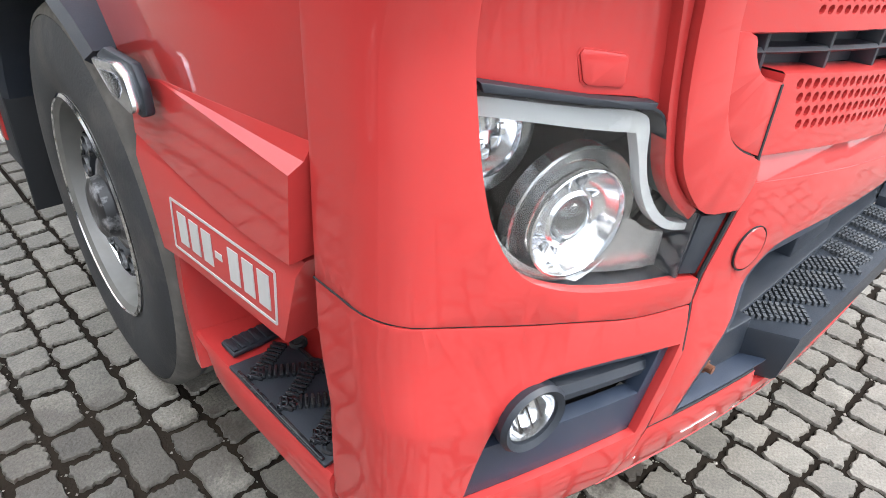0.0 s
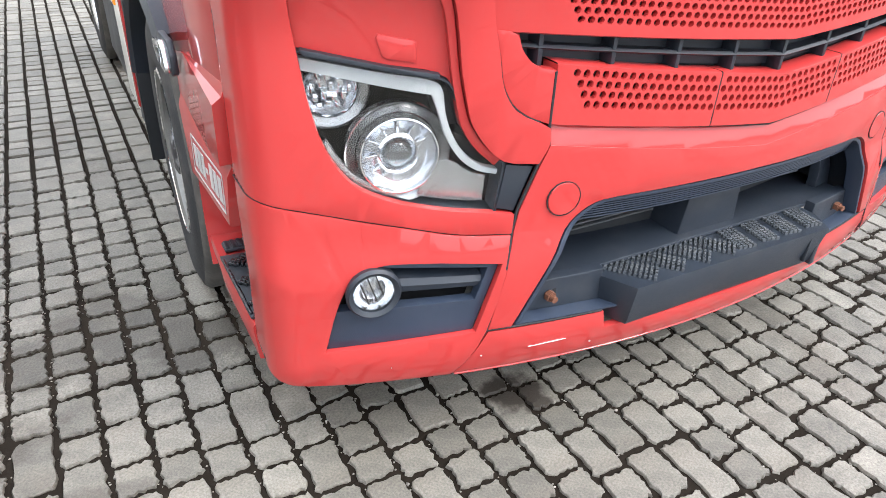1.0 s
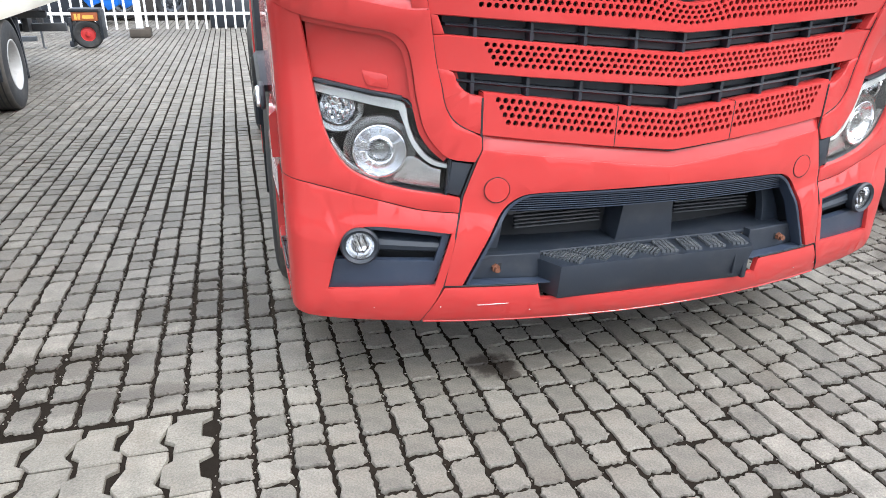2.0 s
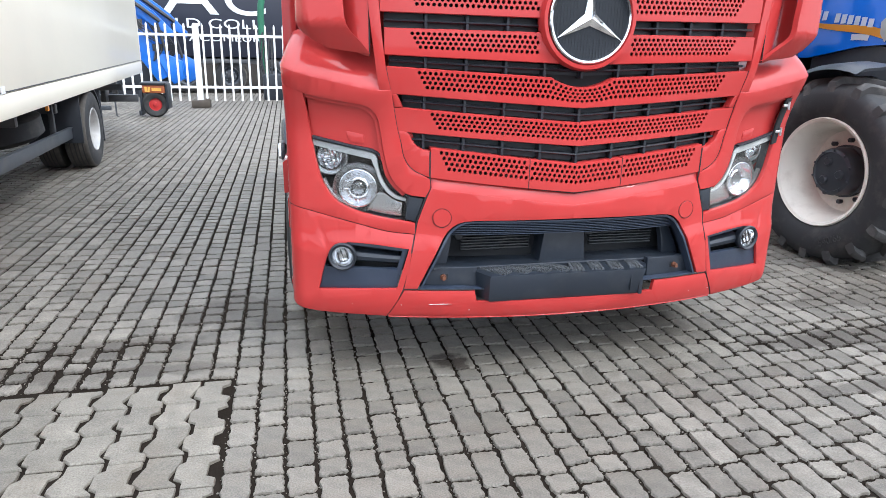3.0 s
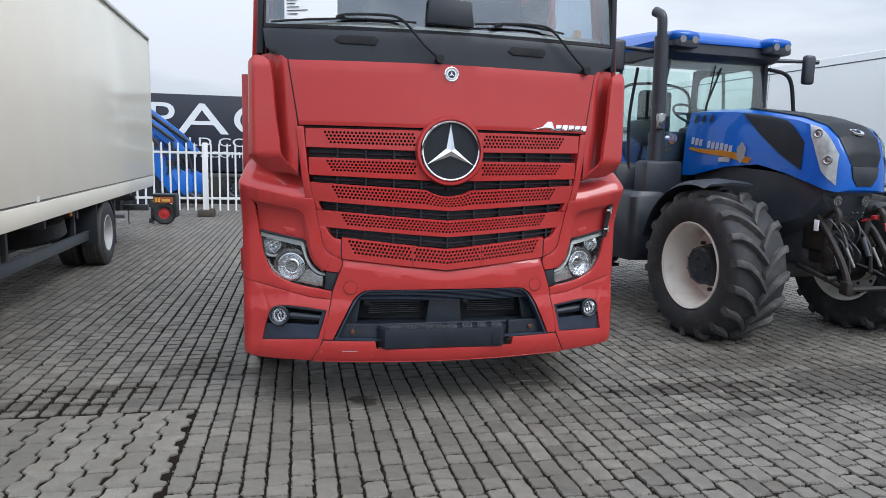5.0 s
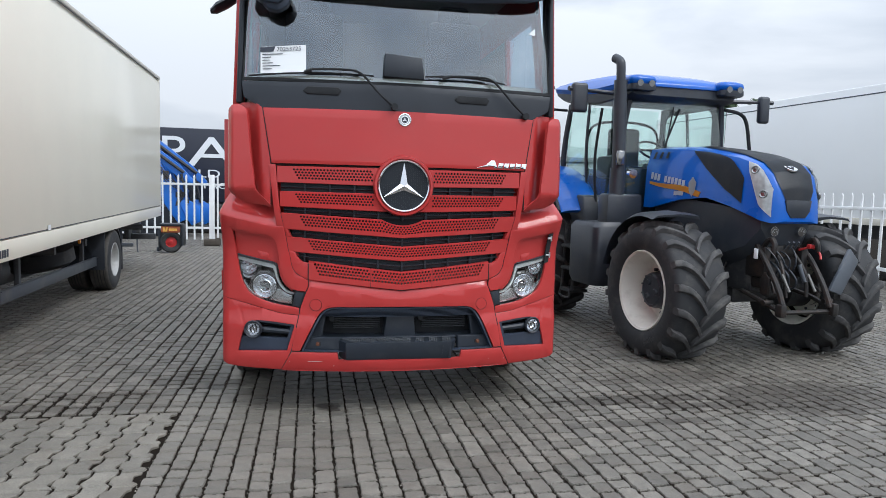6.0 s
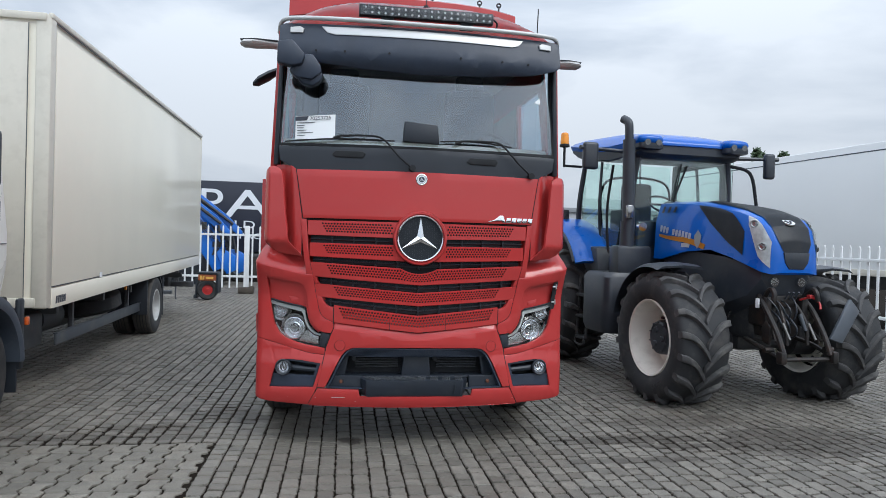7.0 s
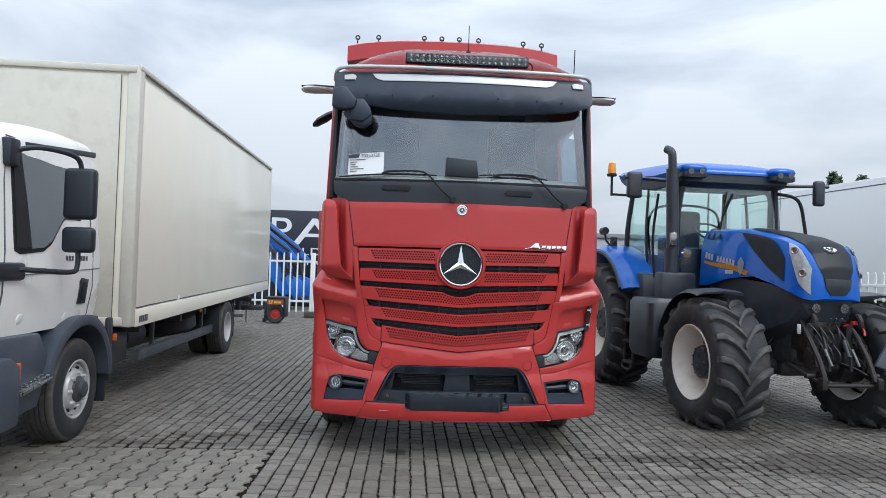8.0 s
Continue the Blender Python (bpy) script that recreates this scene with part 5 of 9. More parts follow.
# mirror cameras on both sides, front mirror on its arm
for sg in (1, -1):
    bm = bmesh.new()
    rings = []
    for t, w, h in ((0, 0.05, 0.03), (0.3, 0.06, 0.035), (0.65, 0.085, 0.04), (0.92, 0.075, 0.03), (1.0, 0.04, 0.012)):
        x = 1.13 + 0.36 * t
        rings.append([Vector((sg * x, 0.60 + w * math.cos(a), 3.255 + 0.012 * math.sin(3 * t) + h * math.sin(a))) for a in np.linspace(0, 2 * math.pi, 13)[:-1]])
    loft(bm, rings)
    cam_arm = part("mirror_camera", bm, SILVER_FILM, truck, "slim wing-shaped mirror camera")
    bm = bmesh.new()
    rings = []
    for t, w, h in ((0.1, 0.062, 0.01), (0.65, 0.087, 0.012), (1.0, 0.05, 0.006)):
        x = 1.13 + 0.36 * t
        rings.append([Vector((sg * x, 0.60 + w * math.cos(a), 3.285 + h * math.sin(a))) for a in np.linspace(0, 2 * math.pi, 11)[:-1]])
    loft(bm, rings)
    part("camera_cap", bm, RAIL_GREY, cam_arm)
bm = bmesh.new()
rings = []
for t, w in ((0, 0.05), (0.4, 0.075), (0.8, 0.07), (1.0, 0.03)):
    rings.append([Vector((-1.20 - 0.22 * t, 0.9 + w * 1.2 * math.cos(a), 3.12 - 0.13 * t + w * 0.6 * math.sin(a))) for a in np.linspace(0, 2 * math.pi, 11)[:-1]])
loft(bm, rings)
part("kerb_mirror", bm, DARK_PLASTIC, truck, "small dark kerb mirror")
bm = prism(bmesh.new(), [(-1.115, 3.10), (-1.01, 3.116), (-0.912, 3.01), (-0.935, 2.94), (-1.01, 2.92), (-1.12, 2.94)], 0.03, 0.13, pose(0, 0, 0, 90, 0, 0), 0.014, 2)
front_mirror = part("front_mirror", bm, BLACK_PLASTIC, truck, "black front mirror hanging from the visor corner")
bm = prism(bmesh.new(), [(-1.035, 2.90), (-0.985, 2.96), (-0.93, 3.03), (-0.86, 3.03), (-0.80, 2.95), (-0.79, 2.90), (-0.86, 2.84), (-0.98, 2.85)], -0.03, 0.07, pose(0, 0, 0, 90, 0, 0), 0.012, 2)
part("mirror_neck", bm, BLACK_PLASTIC, front_mirror)
bm = prism(bmesh.new(), [(-0.975, 2.935), (-0.89, 2.965), (-0.81, 2.945), (-0.782, 2.885), (-0.80, 2.835), (-0.86, 2.798), (-0.93, 2.81), (-0.97, 2.85)], -0.06, 0.04, pose(0, 0, 0, 90, 0, 0), 0.014, 2)
part("mirror_shell", bm, BLACK_PLASTIC, front_mirror)

# inside the cab: dashboard, wheel, seats
bm = bmesh.new()
rings = []
for x in np.linspace(-1.08, 1.08, 9):
    rings.append([Vector((x, 0.10 + 0.06 * x * x + y, z)) for y, z in ((0, 2.18), (0, 2.37), (0.10, 2.43), (0.40, 2.44), (0.48, 2.36), (0.48, 2.18))])
loft(bm, rings)
part("dashboard", bm, CAB_BEIGE, truck)
bm = bmesh.new()
mw = Matrix.Translation((0.62, 0.62, 2.52)) @ pose(0, 0, 0, 35, 0, 0)
tube(bm, [mw @ Vector((0.21 * math.cos(a), 0.21 * math.sin(a), 0)) for a in np.linspace(0, 2 * math.pi, 33)], 0.016, 8)
box(bm, (0, 0, -0.01), (0.16, 0.12, 0.04), 0.02, mw)
box(bm, (0, 0, -0.005), (0.40, 0.035, 0.02), 0.008, mw)
part("steering_wheel", bm, DARK_PLASTIC, truck)
for sg in (1, -1):
    bm = bmesh.new()
    box(bm, (sg * 0.62, 1.05, 2.40), (0.52, 0.52, 0.16), 0.05)
    box(bm, (sg * 0.62, 1.36, 2.78), (0.50, 0.16, 0.72), 0.06)
    box(bm, (sg * 0.62, 1.38, 3.20), (0.28, 0.11, 0.18), 0.04)
    part("cab_seat", bm, SEAT_GREY, truck)

# ---- flank: wheel arch panel, side step, number panel, lamp ----
FLANK_FROM = set(truck.children)
for sg in (1, -1):
    S = lambda y, z, d=0.0: Vector((sg * (1.248 + d), y, z))
    ms2 = Matrix(((0, 0, sg, sg * 1.18), (1, 0, 0, 0), (0, 1, 0, 0), (0, 0, 0, 1)))
    W = lambda y, z, x: Vector((sg * (x - 0.012), y - 0.055, z))
    flank = part("side_panel", prism(bmesh.new(), [(0.250, 1.03), (0.50, 1.00), (0.735, 0.975), (0.875, 0.975), (0.975, 1.10), (1.05, 1.25), (1.10, 2.1), (0.250, 2.1)], 0.0, 0.058, ms2, 0.003), RED, truck, "red side panel and door edge")
    # folded ledge that tapers backwards
    bm = bmesh.new()
    rings = []
    for u in (0.0, 0.06, 0.15, 0.3, 0.45, 0.6, 0.72, 0.8, 0.9, 1.0):
        ax = [lerp_list(u, pts) for pts in ([(0, 0.325), (0.8, 0.783), (1, 0.93)], [(0, 1.05), (0.8, 1.006), (1, 0.975)])]
        tip = [lerp_list(u, pts) for pts in ([(0, 0.343), (0.8, 0.783), (1, 0.93)], [(0, 1.006), (0.8, 1.003), (1, 0.970)], [(0, 1.278), (0.8, 1.2515), (1, 1.2515)])]
        fold = [lerp_list(u, pts) for pts in ([(0, 0.362), (1, 0.948)], [(0, 0.861), (0.25, 0.842), (0.6, 0.845), (1, 0.858)], [(0, 1.276), (0.8, 1.256), (1, 1.252)])]
        a, t, f = W(ax[0], ax[1], 1.2505), W(*tip), W(*fold)
        mid = W(ax[0] + 0.6 * (tip[0] - ax[0]), ax[1] + 0.62 * (tip[1] - ax[1]), 1.2505 + 0.28 * (tip[2] - 1.2505))
        rings.append([W(ax[0], ax[1], 1.20), a, mid, t, f, W(fold[0], fold[1] + 0.004, 1.20)])
    loft(bm, rings)
    part("ledge", bm, RED, flank, smooth=20)
    # lower panel under the fold
    bm = bmesh.new()
    rings = []
    for u in (0.0, 0.25, 0.5, 0.75, 1.0):
        f = [lerp_list(u, pts) for pts in ([(0, 0.362), (1, 0.948)], [(0, 0.856), (0.25, 0.838), (0.6, 0.841), (1, 0.854)])]
        b = [lerp_list(u, pts) for pts in ([(0, 0.42), (0.9, 0.824), (1, 0.882)], [(0, 0.681), (0.9, 0.647), (1, 0.632)])]
        m_ = [f[0] + 0.16 * (b[0] - f[0]), f[1] + 0.16 * (b[1] - f[1])]
        rings.append([W(*f, 1.21), W(*f, 1.250), W(*m_, 1.262), W(*b, 1.262), W(b[0], b[1] - 0.006, 1.256), W(b[0], b[1], 1.19)])
    loft(bm, rings)
    nump = part("lower_panel", bm, RED, flank)
    # silver outline with plain bars on it
    m3 = Matrix(((0, 0, sg, sg * 1.2505), (1, 0, 0, -0.055), (0, 1, 0, 0), (0, 0, 0, 1)))
    bm = bmesh.new()
    q = [(0.437, 0.706), (0.81, 0.671), (0.797, 0.781), (0.429, 0.809)]
    for k in range(4):
        (xa, za), (xb, zb) = q[k], q[(k + 1) % 4]
        d = Vector((xb - xa, zb - za)).normalized() * 0.0022
        n_ = Vector((-d.y, d.x)) * 1.2
        prism(bm, [(xa - n_.x, za - n_.y), (xb - n_.x, zb - n_.y), (xb + n_.x, zb + n_.y), (xa + n_.x, za + n_.y)], 0.0, 0.0015, m3)
    for k in range(7):
        y = 0.778 - 0.0485 * k
        z = 0.694 + 0.085 * (0.79 - y)
        if k == 3:
            prism(bm, [(y, z + 0.026), (y - 0.024, z + 0.028), (y - 0.024, z + 0.042), (y, z + 0.040)], 0, 0.0015, m3)
        else:
            prism(bm, [(y, z), (y - 0.035, z + 0.003), (y - 0.037, z + 0.071), (y - 0.002, z + 0.068)], 0, 0.0015, m3)
    part("number_bar", bm, SILVER_FILM, nump, "silver outlined panel of plain bars")
    # step well
    bm = bmesh.new()
    rings = []
    for y in np.linspace(0.26, 0.80, 7):
        k = max(0, (y - 0.68) / 0.12)
        rings.append([S(y, 0.455 - 0.02 * (y - 0.26), -0.006 - 0.01 * k), S(y, 0.445 - 0.02 * (y - 0.26), 0.0 - 0.01 * k), S(y, 0.345, -0.008 - 0.03 * k), S(y, 0.33, -0.05), S(y, 0.43, -0.06), S(y, 0.44 - 0.02 * (y - 0.26), -0.22), S(y, 0.455 - 0.02 * (y - 0.26), -0.22)])
    loft(bm, rings)
    well = part("side_step", bm, RED, truck, "red side step with black tread plate")
    bm = bmesh.new()
    box(bm, (sg * 1.03, 0.53, 0.64), (0.02, 0.54, 0.42), 0)
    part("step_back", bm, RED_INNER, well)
    bm = bmesh.new()
    rings = []
    for z in np.linspace(0.35, 0.70, 6):
        bow = 0.02 * math.sin((z - 0.35) / 0.35 * math.pi)
        rings.append([S(0.755 + bow, z, -0.002), S(0.79 + bow, z, -0.006), S(0.79 + bow, z, -0.25), S(0.70 + bow, z, -0.25)])
    loft(bm, rings)
    part("step_end", bm, RED, well)
    # tread plate
    bm = bmesh.new()
    mt = Matrix.Translation((sg * 1.172, 0.44, 0.4565)) @ pose(0, 0, 0, -1, 0, 0)
    prism(bm, [(-0.075, -0.165), (0.066, -0.165), (0.066, 0.12), (0.04, 0.155), (-0.075, 0.165)], 0, 0.008, mt, 0.002)
    plate = part("tread_plate", bm, DARK_PLASTIC, well, "black tread plate of ribbed slanted bars")
    bm = bmesh.new()
    for j in range(6):
        ang = 32 if j % 2 else -32
        mj = mt @ Matrix.Translation((0.0, -0.138 + 0.054 * j, 0.011)) @ pose(0, 0, 0, 0, 0, ang)
        for i in range(14):
            if abs(-0.138 + 0.054 * j + math.sin(radians(ang)) * (0.0115 * i - 0.075)) < 0.155 and abs(math.cos(radians(ang)) * (0.0115 * i - 0.075) - 0.004) < 0.062:
                box(bm, (0.0115 * i - 0.075, 0, 0), (0.0068, 0.032, 0.012), 0.0022, mj)
    for x in (-0.070, 0.060):
        box(bm, (x, -0.01, 0.010), (0.008, 0.29, 0.008), 0.002, mt)
    part("tread_rib", bm, TREAD_GLOSS, plate)
    for j in range(5):
        bm = bmesh.new()
        sx_ = (0.032 if j % 2 else -0.036)
        prism(bm, [(sx_ - 0.020, 0.0), (sx_, -0.014), (sx_ + 0.020, 0.0), (sx_, 0.014)], 0.0, 0.0015, mt @ Matrix.Translation((0, -0.111 + 0.054 * j, 0.0078)))
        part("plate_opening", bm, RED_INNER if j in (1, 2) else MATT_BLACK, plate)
    bm = bmesh.new()
    box(bm, (sg * 1.15, 0.655, 0.457), (0.15, 0.055, 0.012), 0.005)
    for i in range(8):
        box(bm, (sg * (1.085 + 0.0186 * i), 0.655, 0.464), (0.010, 0.045, 0.006), 0.001)
    part("tread_strip", bm, DARK_PLASTIC, well)
    for y, x in ((0.30, 1.215), (0.575, 1.105)):
        bm = bmesh.new()
        lathe(bm, [(0, 0.004), (0.008, 0.004), (0.010, 0), (0.016, 0.0), (0.016, 0.006), (0.019, 0.004), (0.019, -0.004)], Matrix.Translation((sg * x, y, 0.466)), 16)
        part("plate_screw", bm, MATT_BLACK, plate)
    # dark gap between bumper corner and step
    bm = bmesh.new()
    box(bm, (sg * 1.10, 0.32, 0.80), (0.16, 0.05, 0.22), 0)
    part("gap_backing", bm, MATT_BLACK, well)
    # side lamp on its black arm at the wheel arch
    mh = Matrix(((0, 0, sg, 0), (1, 0, 0, -0.055), (0, 1, 0, 0), (0, 0, 0, 1)))
    bm = prism(bmesh.new(), [(0.925, 1.032), (0.80, 1.034), (0.775, 1.00), (0.772, 0.952), (0.80, 0.940), (0.878, 0.948), (0.972, 1.008)], 1.256, 1.274, mh, 0.005)
    sl = part("side_lamp", bm, DARK_PLASTIC, truck, "clear side turn lamp")
    bm = prism(bmesh.new(), [(0.962, 1.008), (0.84, 1.028), (0.805, 1.018), (0.785, 0.962), (0.80, 0.948), (0.872, 0.954)], 1.270, 1.290, mh, 0.007)
    part("lamp_lens", bm, REFLECTOR, sl)
    bm = prism(bmesh.new(), [(0.92, 1.00), (0.83, 1.012), (0.815, 0.99), (0.84, 0.966), (0.87, 0.968)], 1.2885, 1.293, mh, 0.002)
    part("lamp_bulge", bm, LAMP_GLASS, sl)
    # grey mudguard arch
    bm = bmesh.new()
    rings = []
    for a in np.linspace(56, 165, 13):
        ca, sa = math.cos(radians(a)), math.sin(radians(a))
        rings.append([Vector((sg * x, 1.31 + r * ca * -1, 0.5 + r * sa)) for x, r in ((1.26, 0.60), (1.275, 0.58), (1.26, 0.565), (0.92, 0.565), (0.92, 0.60))])
    loft(bm, rings)
    part("mudguard", bm, GREY_PLASTIC, truck, "grey wheel-arch mudguard")
    # dark mudflap and chassis cladding behind the wheel
    bm = bmesh.new()
    box(bm, (sg * 1.08, 2.02, 0.55), (0.34, 0.02, 0.70), 0.006)
    part("mudflap", bm, MATT_BLACK, truck)
    bm = bmesh.new()
    box(bm, (sg * 1.19, 2.17, 0.95), (0.10, 0.22, 1.3), 0.03)
    part("rear_pillar", bm, DARK_PLASTIC, truck)
    bm = bmesh.new()
    box(bm, (sg * 1.205, 2.20, 0.95), (0.09, 0.05, 1.1), 0.01)
    part("rear_edge", bm, RED, truck)
    bm = bmesh.new()
    box(bm, (sg * 1.14, 3.05, 0.62), (0.16, 1.15, 0.62), 0.04)
    part("side_skirt", bm, GREY_PLASTIC, truck, "grey plastic side skirt")
    bm = bmesh.new()
    box(bm, (sg * 1.225, 2.55, 0.80), (0.012, 0.36, 0.95), 0.004)
    part("skirt_strip", bm, WHITE_PAINT, truck)
    bm = bmesh.new()
    box(bm, (sg * 1.236, 2.62, 0.80), (0.012, 0.10, 0.04), 0.003)
    part("side_reflector", bm, AMBER, truck)

for ob in set(truck.children) - FLANK_FROM:
    ob.location = (0.012 if ob.data.vertices[0].co.x > 0 else -0.012, 0.055, 0.0)

# under the cab
bm = bmesh.new()
for sg in (1, -1):
    box(bm, (sg * 0.42, 3.0, 0.75), (0.08, 5.4, 0.28), 0.01)
box(bm, (0, 1.33, 0.5), (1.9, 0.14, 0.16), 0.03)
box(bm, (0, 0.9, 0.95), (1.9, 1.2, 0.10), 0)
part("chassis", bm, FRAME_GREY, truck)
bm = bmesh.new()
box(bm, (0, 0.45, 0.66), (1.9, 0.1, 0.46), 0.02)
part("radiator_frame", bm, MATT_BLACK, truck)


# ---- road wheels ----
def road_wheel(parent, m, r, width, rim_r, rim_mat, hub_mat, inset, nuts=10, nut_mat=STEEL, ring=True):
    """A lorry wheel; the z axis of m points outwards."""
    w = width / 2
    bm = bmesh.new()
    prof = [(rim_r, w * 0.86), (rim_r + 0.012, w * 0.93), (rim_r + 0.05, w * 0.99), (r * 0.78, w * 1.02), (r * 0.86, w * 1.0), (r * 0.915, w * 0.95), (r * 0.945, w * 0.90)]
    for k in range(-2, 3):
        c = w * 0.30 * k
        prof += [(r, c + w * 0.12), (r, c + 0.012), (r - 0.014, c + 0.008), (r - 0.014, c - 0.002), (r, c - 0.006)] if abs(k) < 2 else []
    prof += [(r * 0.985, -w * 0.80), (r * 0.965, -w * 0.90), (r * 0.80, -w * 1.02), (rim_r, -w * 0.86)]
    prof = sorted(prof[:7], key=lambda p: -1) + [p for p in prof[7:-4]][::1] + prof[-4:]
    lathe(bm, prof[:7] + sorted(prof[7:-4], key=lambda p: -p[1]) + prof[-4:], m, 56)
    wheel = part("wheel", bm, RUBBER, parent, "black rubber lorry wheel on the paving")
    bm = bmesh.new()
    edges = [w * t for t in (0.90, 0.52, 0.46, 0.17, 0.11, -0.11, -0.17, -0.46, -0.52, -0.84)]
    for a, b in zip(edges[::2], edges[1::2]):
        lathe(bm, [(r - (0.026 if a > w * 0.8 else 0.016), a), (r - (0.012 if a > w * 0.8 else -0.0015), a - 0.004), (r + 0.0015, a - 0.022), (r + 0.0015, b + 0.003), (r - 0.016, b)], m, 56)
    part("tread", bm, TREAD_DUST, wheel, "dusty grey tread ribs")
    bm = bmesh.new()
    lathe(bm, [(rim_r + 0.004, w * 0.84), (rim_r + 0.012, w * 0.94), (rim_r + 0.002, w * 0.97), (rim_r - 0.012, w * 0.90), (rim_r - 0.022, w * 0.5), (rim_r - 0.03, w * inset + 0.02),
               (rim_r * 0.74, w * inset), (rim_r * 0.66, w * inset + 0.035), (rim_r * 0.50, w * inset + 0.05), (0, w * inset + 0.05)], m, 48)
    part("rim", bm, rim_mat, wheel)
    bm = bmesh.new()
    lathe(bm, [(rim_r * 0.46, w * inset + 0.045), (rim_r * 0.44, w * inset + 0.07), (rim_r * 0.30, w * inset + 0.085), (rim_r * 0.28, w * inset + 0.11), (rim_r * 0.22, w * inset + 0.118), (0, w * inset + 0.12)], m, 32)
    part("hub", bm, hub_mat, wheel)
    nut_me = finish(cyl(bmesh.new(), (0, 0, 0), (0, 0, 0.032), 0.018, 0.015, n=6), nut_mat)
    for k in range(nuts):
        a = 2 * math.pi * k / nuts
        piece("wheel_nut", nut_me, wheel, m @ Matrix.Translation((rim_r * 0.585 * math.cos(a), rim_r * 0.585 * math.sin(a), w * inset + 0.04)))
    hole_me = finish(lathe(bmesh.new(), [(0.0, 0.006), (0.027, 0.006), (0.031, -0.004)], Matrix.Identity(4), 16), MATT_BLACK)
    for k in range(nuts):
        a = 2 * math.pi * (k + 0.5) / nuts
        piece("rim_hole", hole_me, wheel, m @ Matrix.Translation((rim_r * 0.80 * math.cos(a), rim_r * 0.80 * math.sin(a), w * inset + 0.006)))
    if ring:
        bm = bmesh.new()
        lathe(bm, [(rim_r * 0.74, w * inset + 0.02), (rim_r * 0.74, w * inset + 0.075), (rim_r * 0.69, w * inset + 0.082), (rim_r * 0.675, w * inset + 0.07), (rim_r * 0.67, w * inset + 0.03)], m, 44)
        part("nut_ring", bm, CHROME, wheel)
        bm = bmesh.new()
        lathe(bm, [(rim_r * 0.675, w * inset + 0.06), (rim_r * 0.66, w * inset + 0.074), (rim_r * 0.50, w * inset + 0.078), (rim_r * 0.45, w * inset + 0.05)], m, 44)
        part("nut_cover", bm, DARK_PLASTIC, wheel, "black nut cover")
        cup = finish(lathe(bmesh.new(), [(0.030, 0.0), (0.030, 0.007), (0.025, 0.008), (0.020, -0.012), (0, -0.012)], Matrix.Identity(4), 16), hub_mat)
        for k in range(nuts):
            a = 2 * math.pi * k / nuts
            piece("nut_cup", cup, wheel, m @ Matrix.Translation((rim_r * 0.585 * math.cos(a), rim_r * 0.585 * math.sin(a), w * inset + 0.076)))
        bm = bmesh.new()
        lathe(bm, [(rim_r - 0.004, w * 0.92), (rim_r + 0.004, w * 0.99), (rim_r + 0.012, w * 0.965), (rim_r + 0.01, w * 0.9)], m, 48)
        part("rim_edge", bm, CHROME, wheel)
    return wheel


def outward(x, y, z, sg):
    return Matrix.Translation((x, y, z)) @ pose(0, 0, 0, 0, 90 * sg, 0)


for sg in (1, -1):
    road_wheel(truck, Matrix.Translation((sg * 1.10, 1.365, 0.505)) @ pose(0, 0, 0, 0, 0, -3) @ outward(0, 0, 0, sg), 0.505, 0.315, 0.286, RIM_DARK, HUB_CHIPPED, 0.22, nut_mat=CAST)
    road_wheel(truck, outward(sg * 1.08, 4.75, 0.505, sg), 0.505, 0.32, 0.286, STEEL, DARK_PLASTIC, -0.4, ring=False)

# ---- white box lorry beside it; its near side is the plane x = 0 ----
lorry = thing("box_truck", "white rigid lorry with glossy white box body on the paving", "truck", pose(-3.43, 1.74, 0, 0, 0, 2.1))
RISE = 0.014
BX0, BX1, BL = -2.48, 0.0, 8.55


def shear(bm):
    for v in bm.verts:
        v.co.z += RISE * v.co.y
    return bm


def lbox(name, c, s, mat, parent=None, bev=0.0, label="", rise=True):
    bm = box(bmesh.new(), c, s, bev)
    if rise:
        shear(bm)
    return part(name, bm, mat, parent or lorry, label)


cargo = lbox("cargo_body", (-1.24, BL / 2, 2.33), (2.44, BL - 0.02, 2.74), BOX_WHITE, label="glossy white box body")
lbox("side_panel", (-0.008, BL / 2 + 0.025, 2.34), (0.020, BL - 0.215, 2.515), BOX_WHITE, cargo, 0.002)
lbox("bottom_rail", (-0.004, BL / 2 + 0.02, 0.965), (0.035, BL - 0.16, 0.20), BOX_WHITE, cargo, 0.006)
lbox("rail_lip", (0.0, BL / 2 + 0.02, 1.078), (0.022, BL - 0.16, 0.005), RAIL_GREY, cargo, 0.002)
lbox("top_rail", (-0.012, BL / 2, 3.712), (0.05, BL + 0.02, 0.065), BOX_TRIM_SHADED, cargo, 0.018)
lbox("rail_shadow_strip", (0.0, BL / 2, 3.672), (0.012, BL - 0.2, 0.006), RAIL_GREY, cargo)
lbox("front_post", (-0.069, 0.06, 2.30), (0.15, 0.15, 2.86), BOX_TRIM_SHADED, cargo, 0.03)
lbox("front_post", (-2.42, 0.06, 2.30), (0.15, 0.14, 2.86), BOX_TRIM_SHADED, cargo, 0.05)
lbox("rear_post", (-0.026, BL - 0.03, 2.30), (0.06, 0.08, 2.86), BOX_TRIM_SHADED, cargo, 0.01)
lbox("front_rail", (-1.24, 0.02, 3.695), (2.40, 0.10, 0.075), BOX_TRIM_SHADED, cargo, 0.012)
# the front panel's duller light is put into its darker trim tone
lbox("front_panel", (-1.335, 0.002, 2.30), (2.26, 0.03, 2.66), BOX_TRIM_SHADED, cargo, 0.004, "cream front panel with shade in its colour")
lbox("front_seam", (-0.20, -0.014, 2.3), (0.006, 0.006, 2.66), RAIL_GREY, cargo)
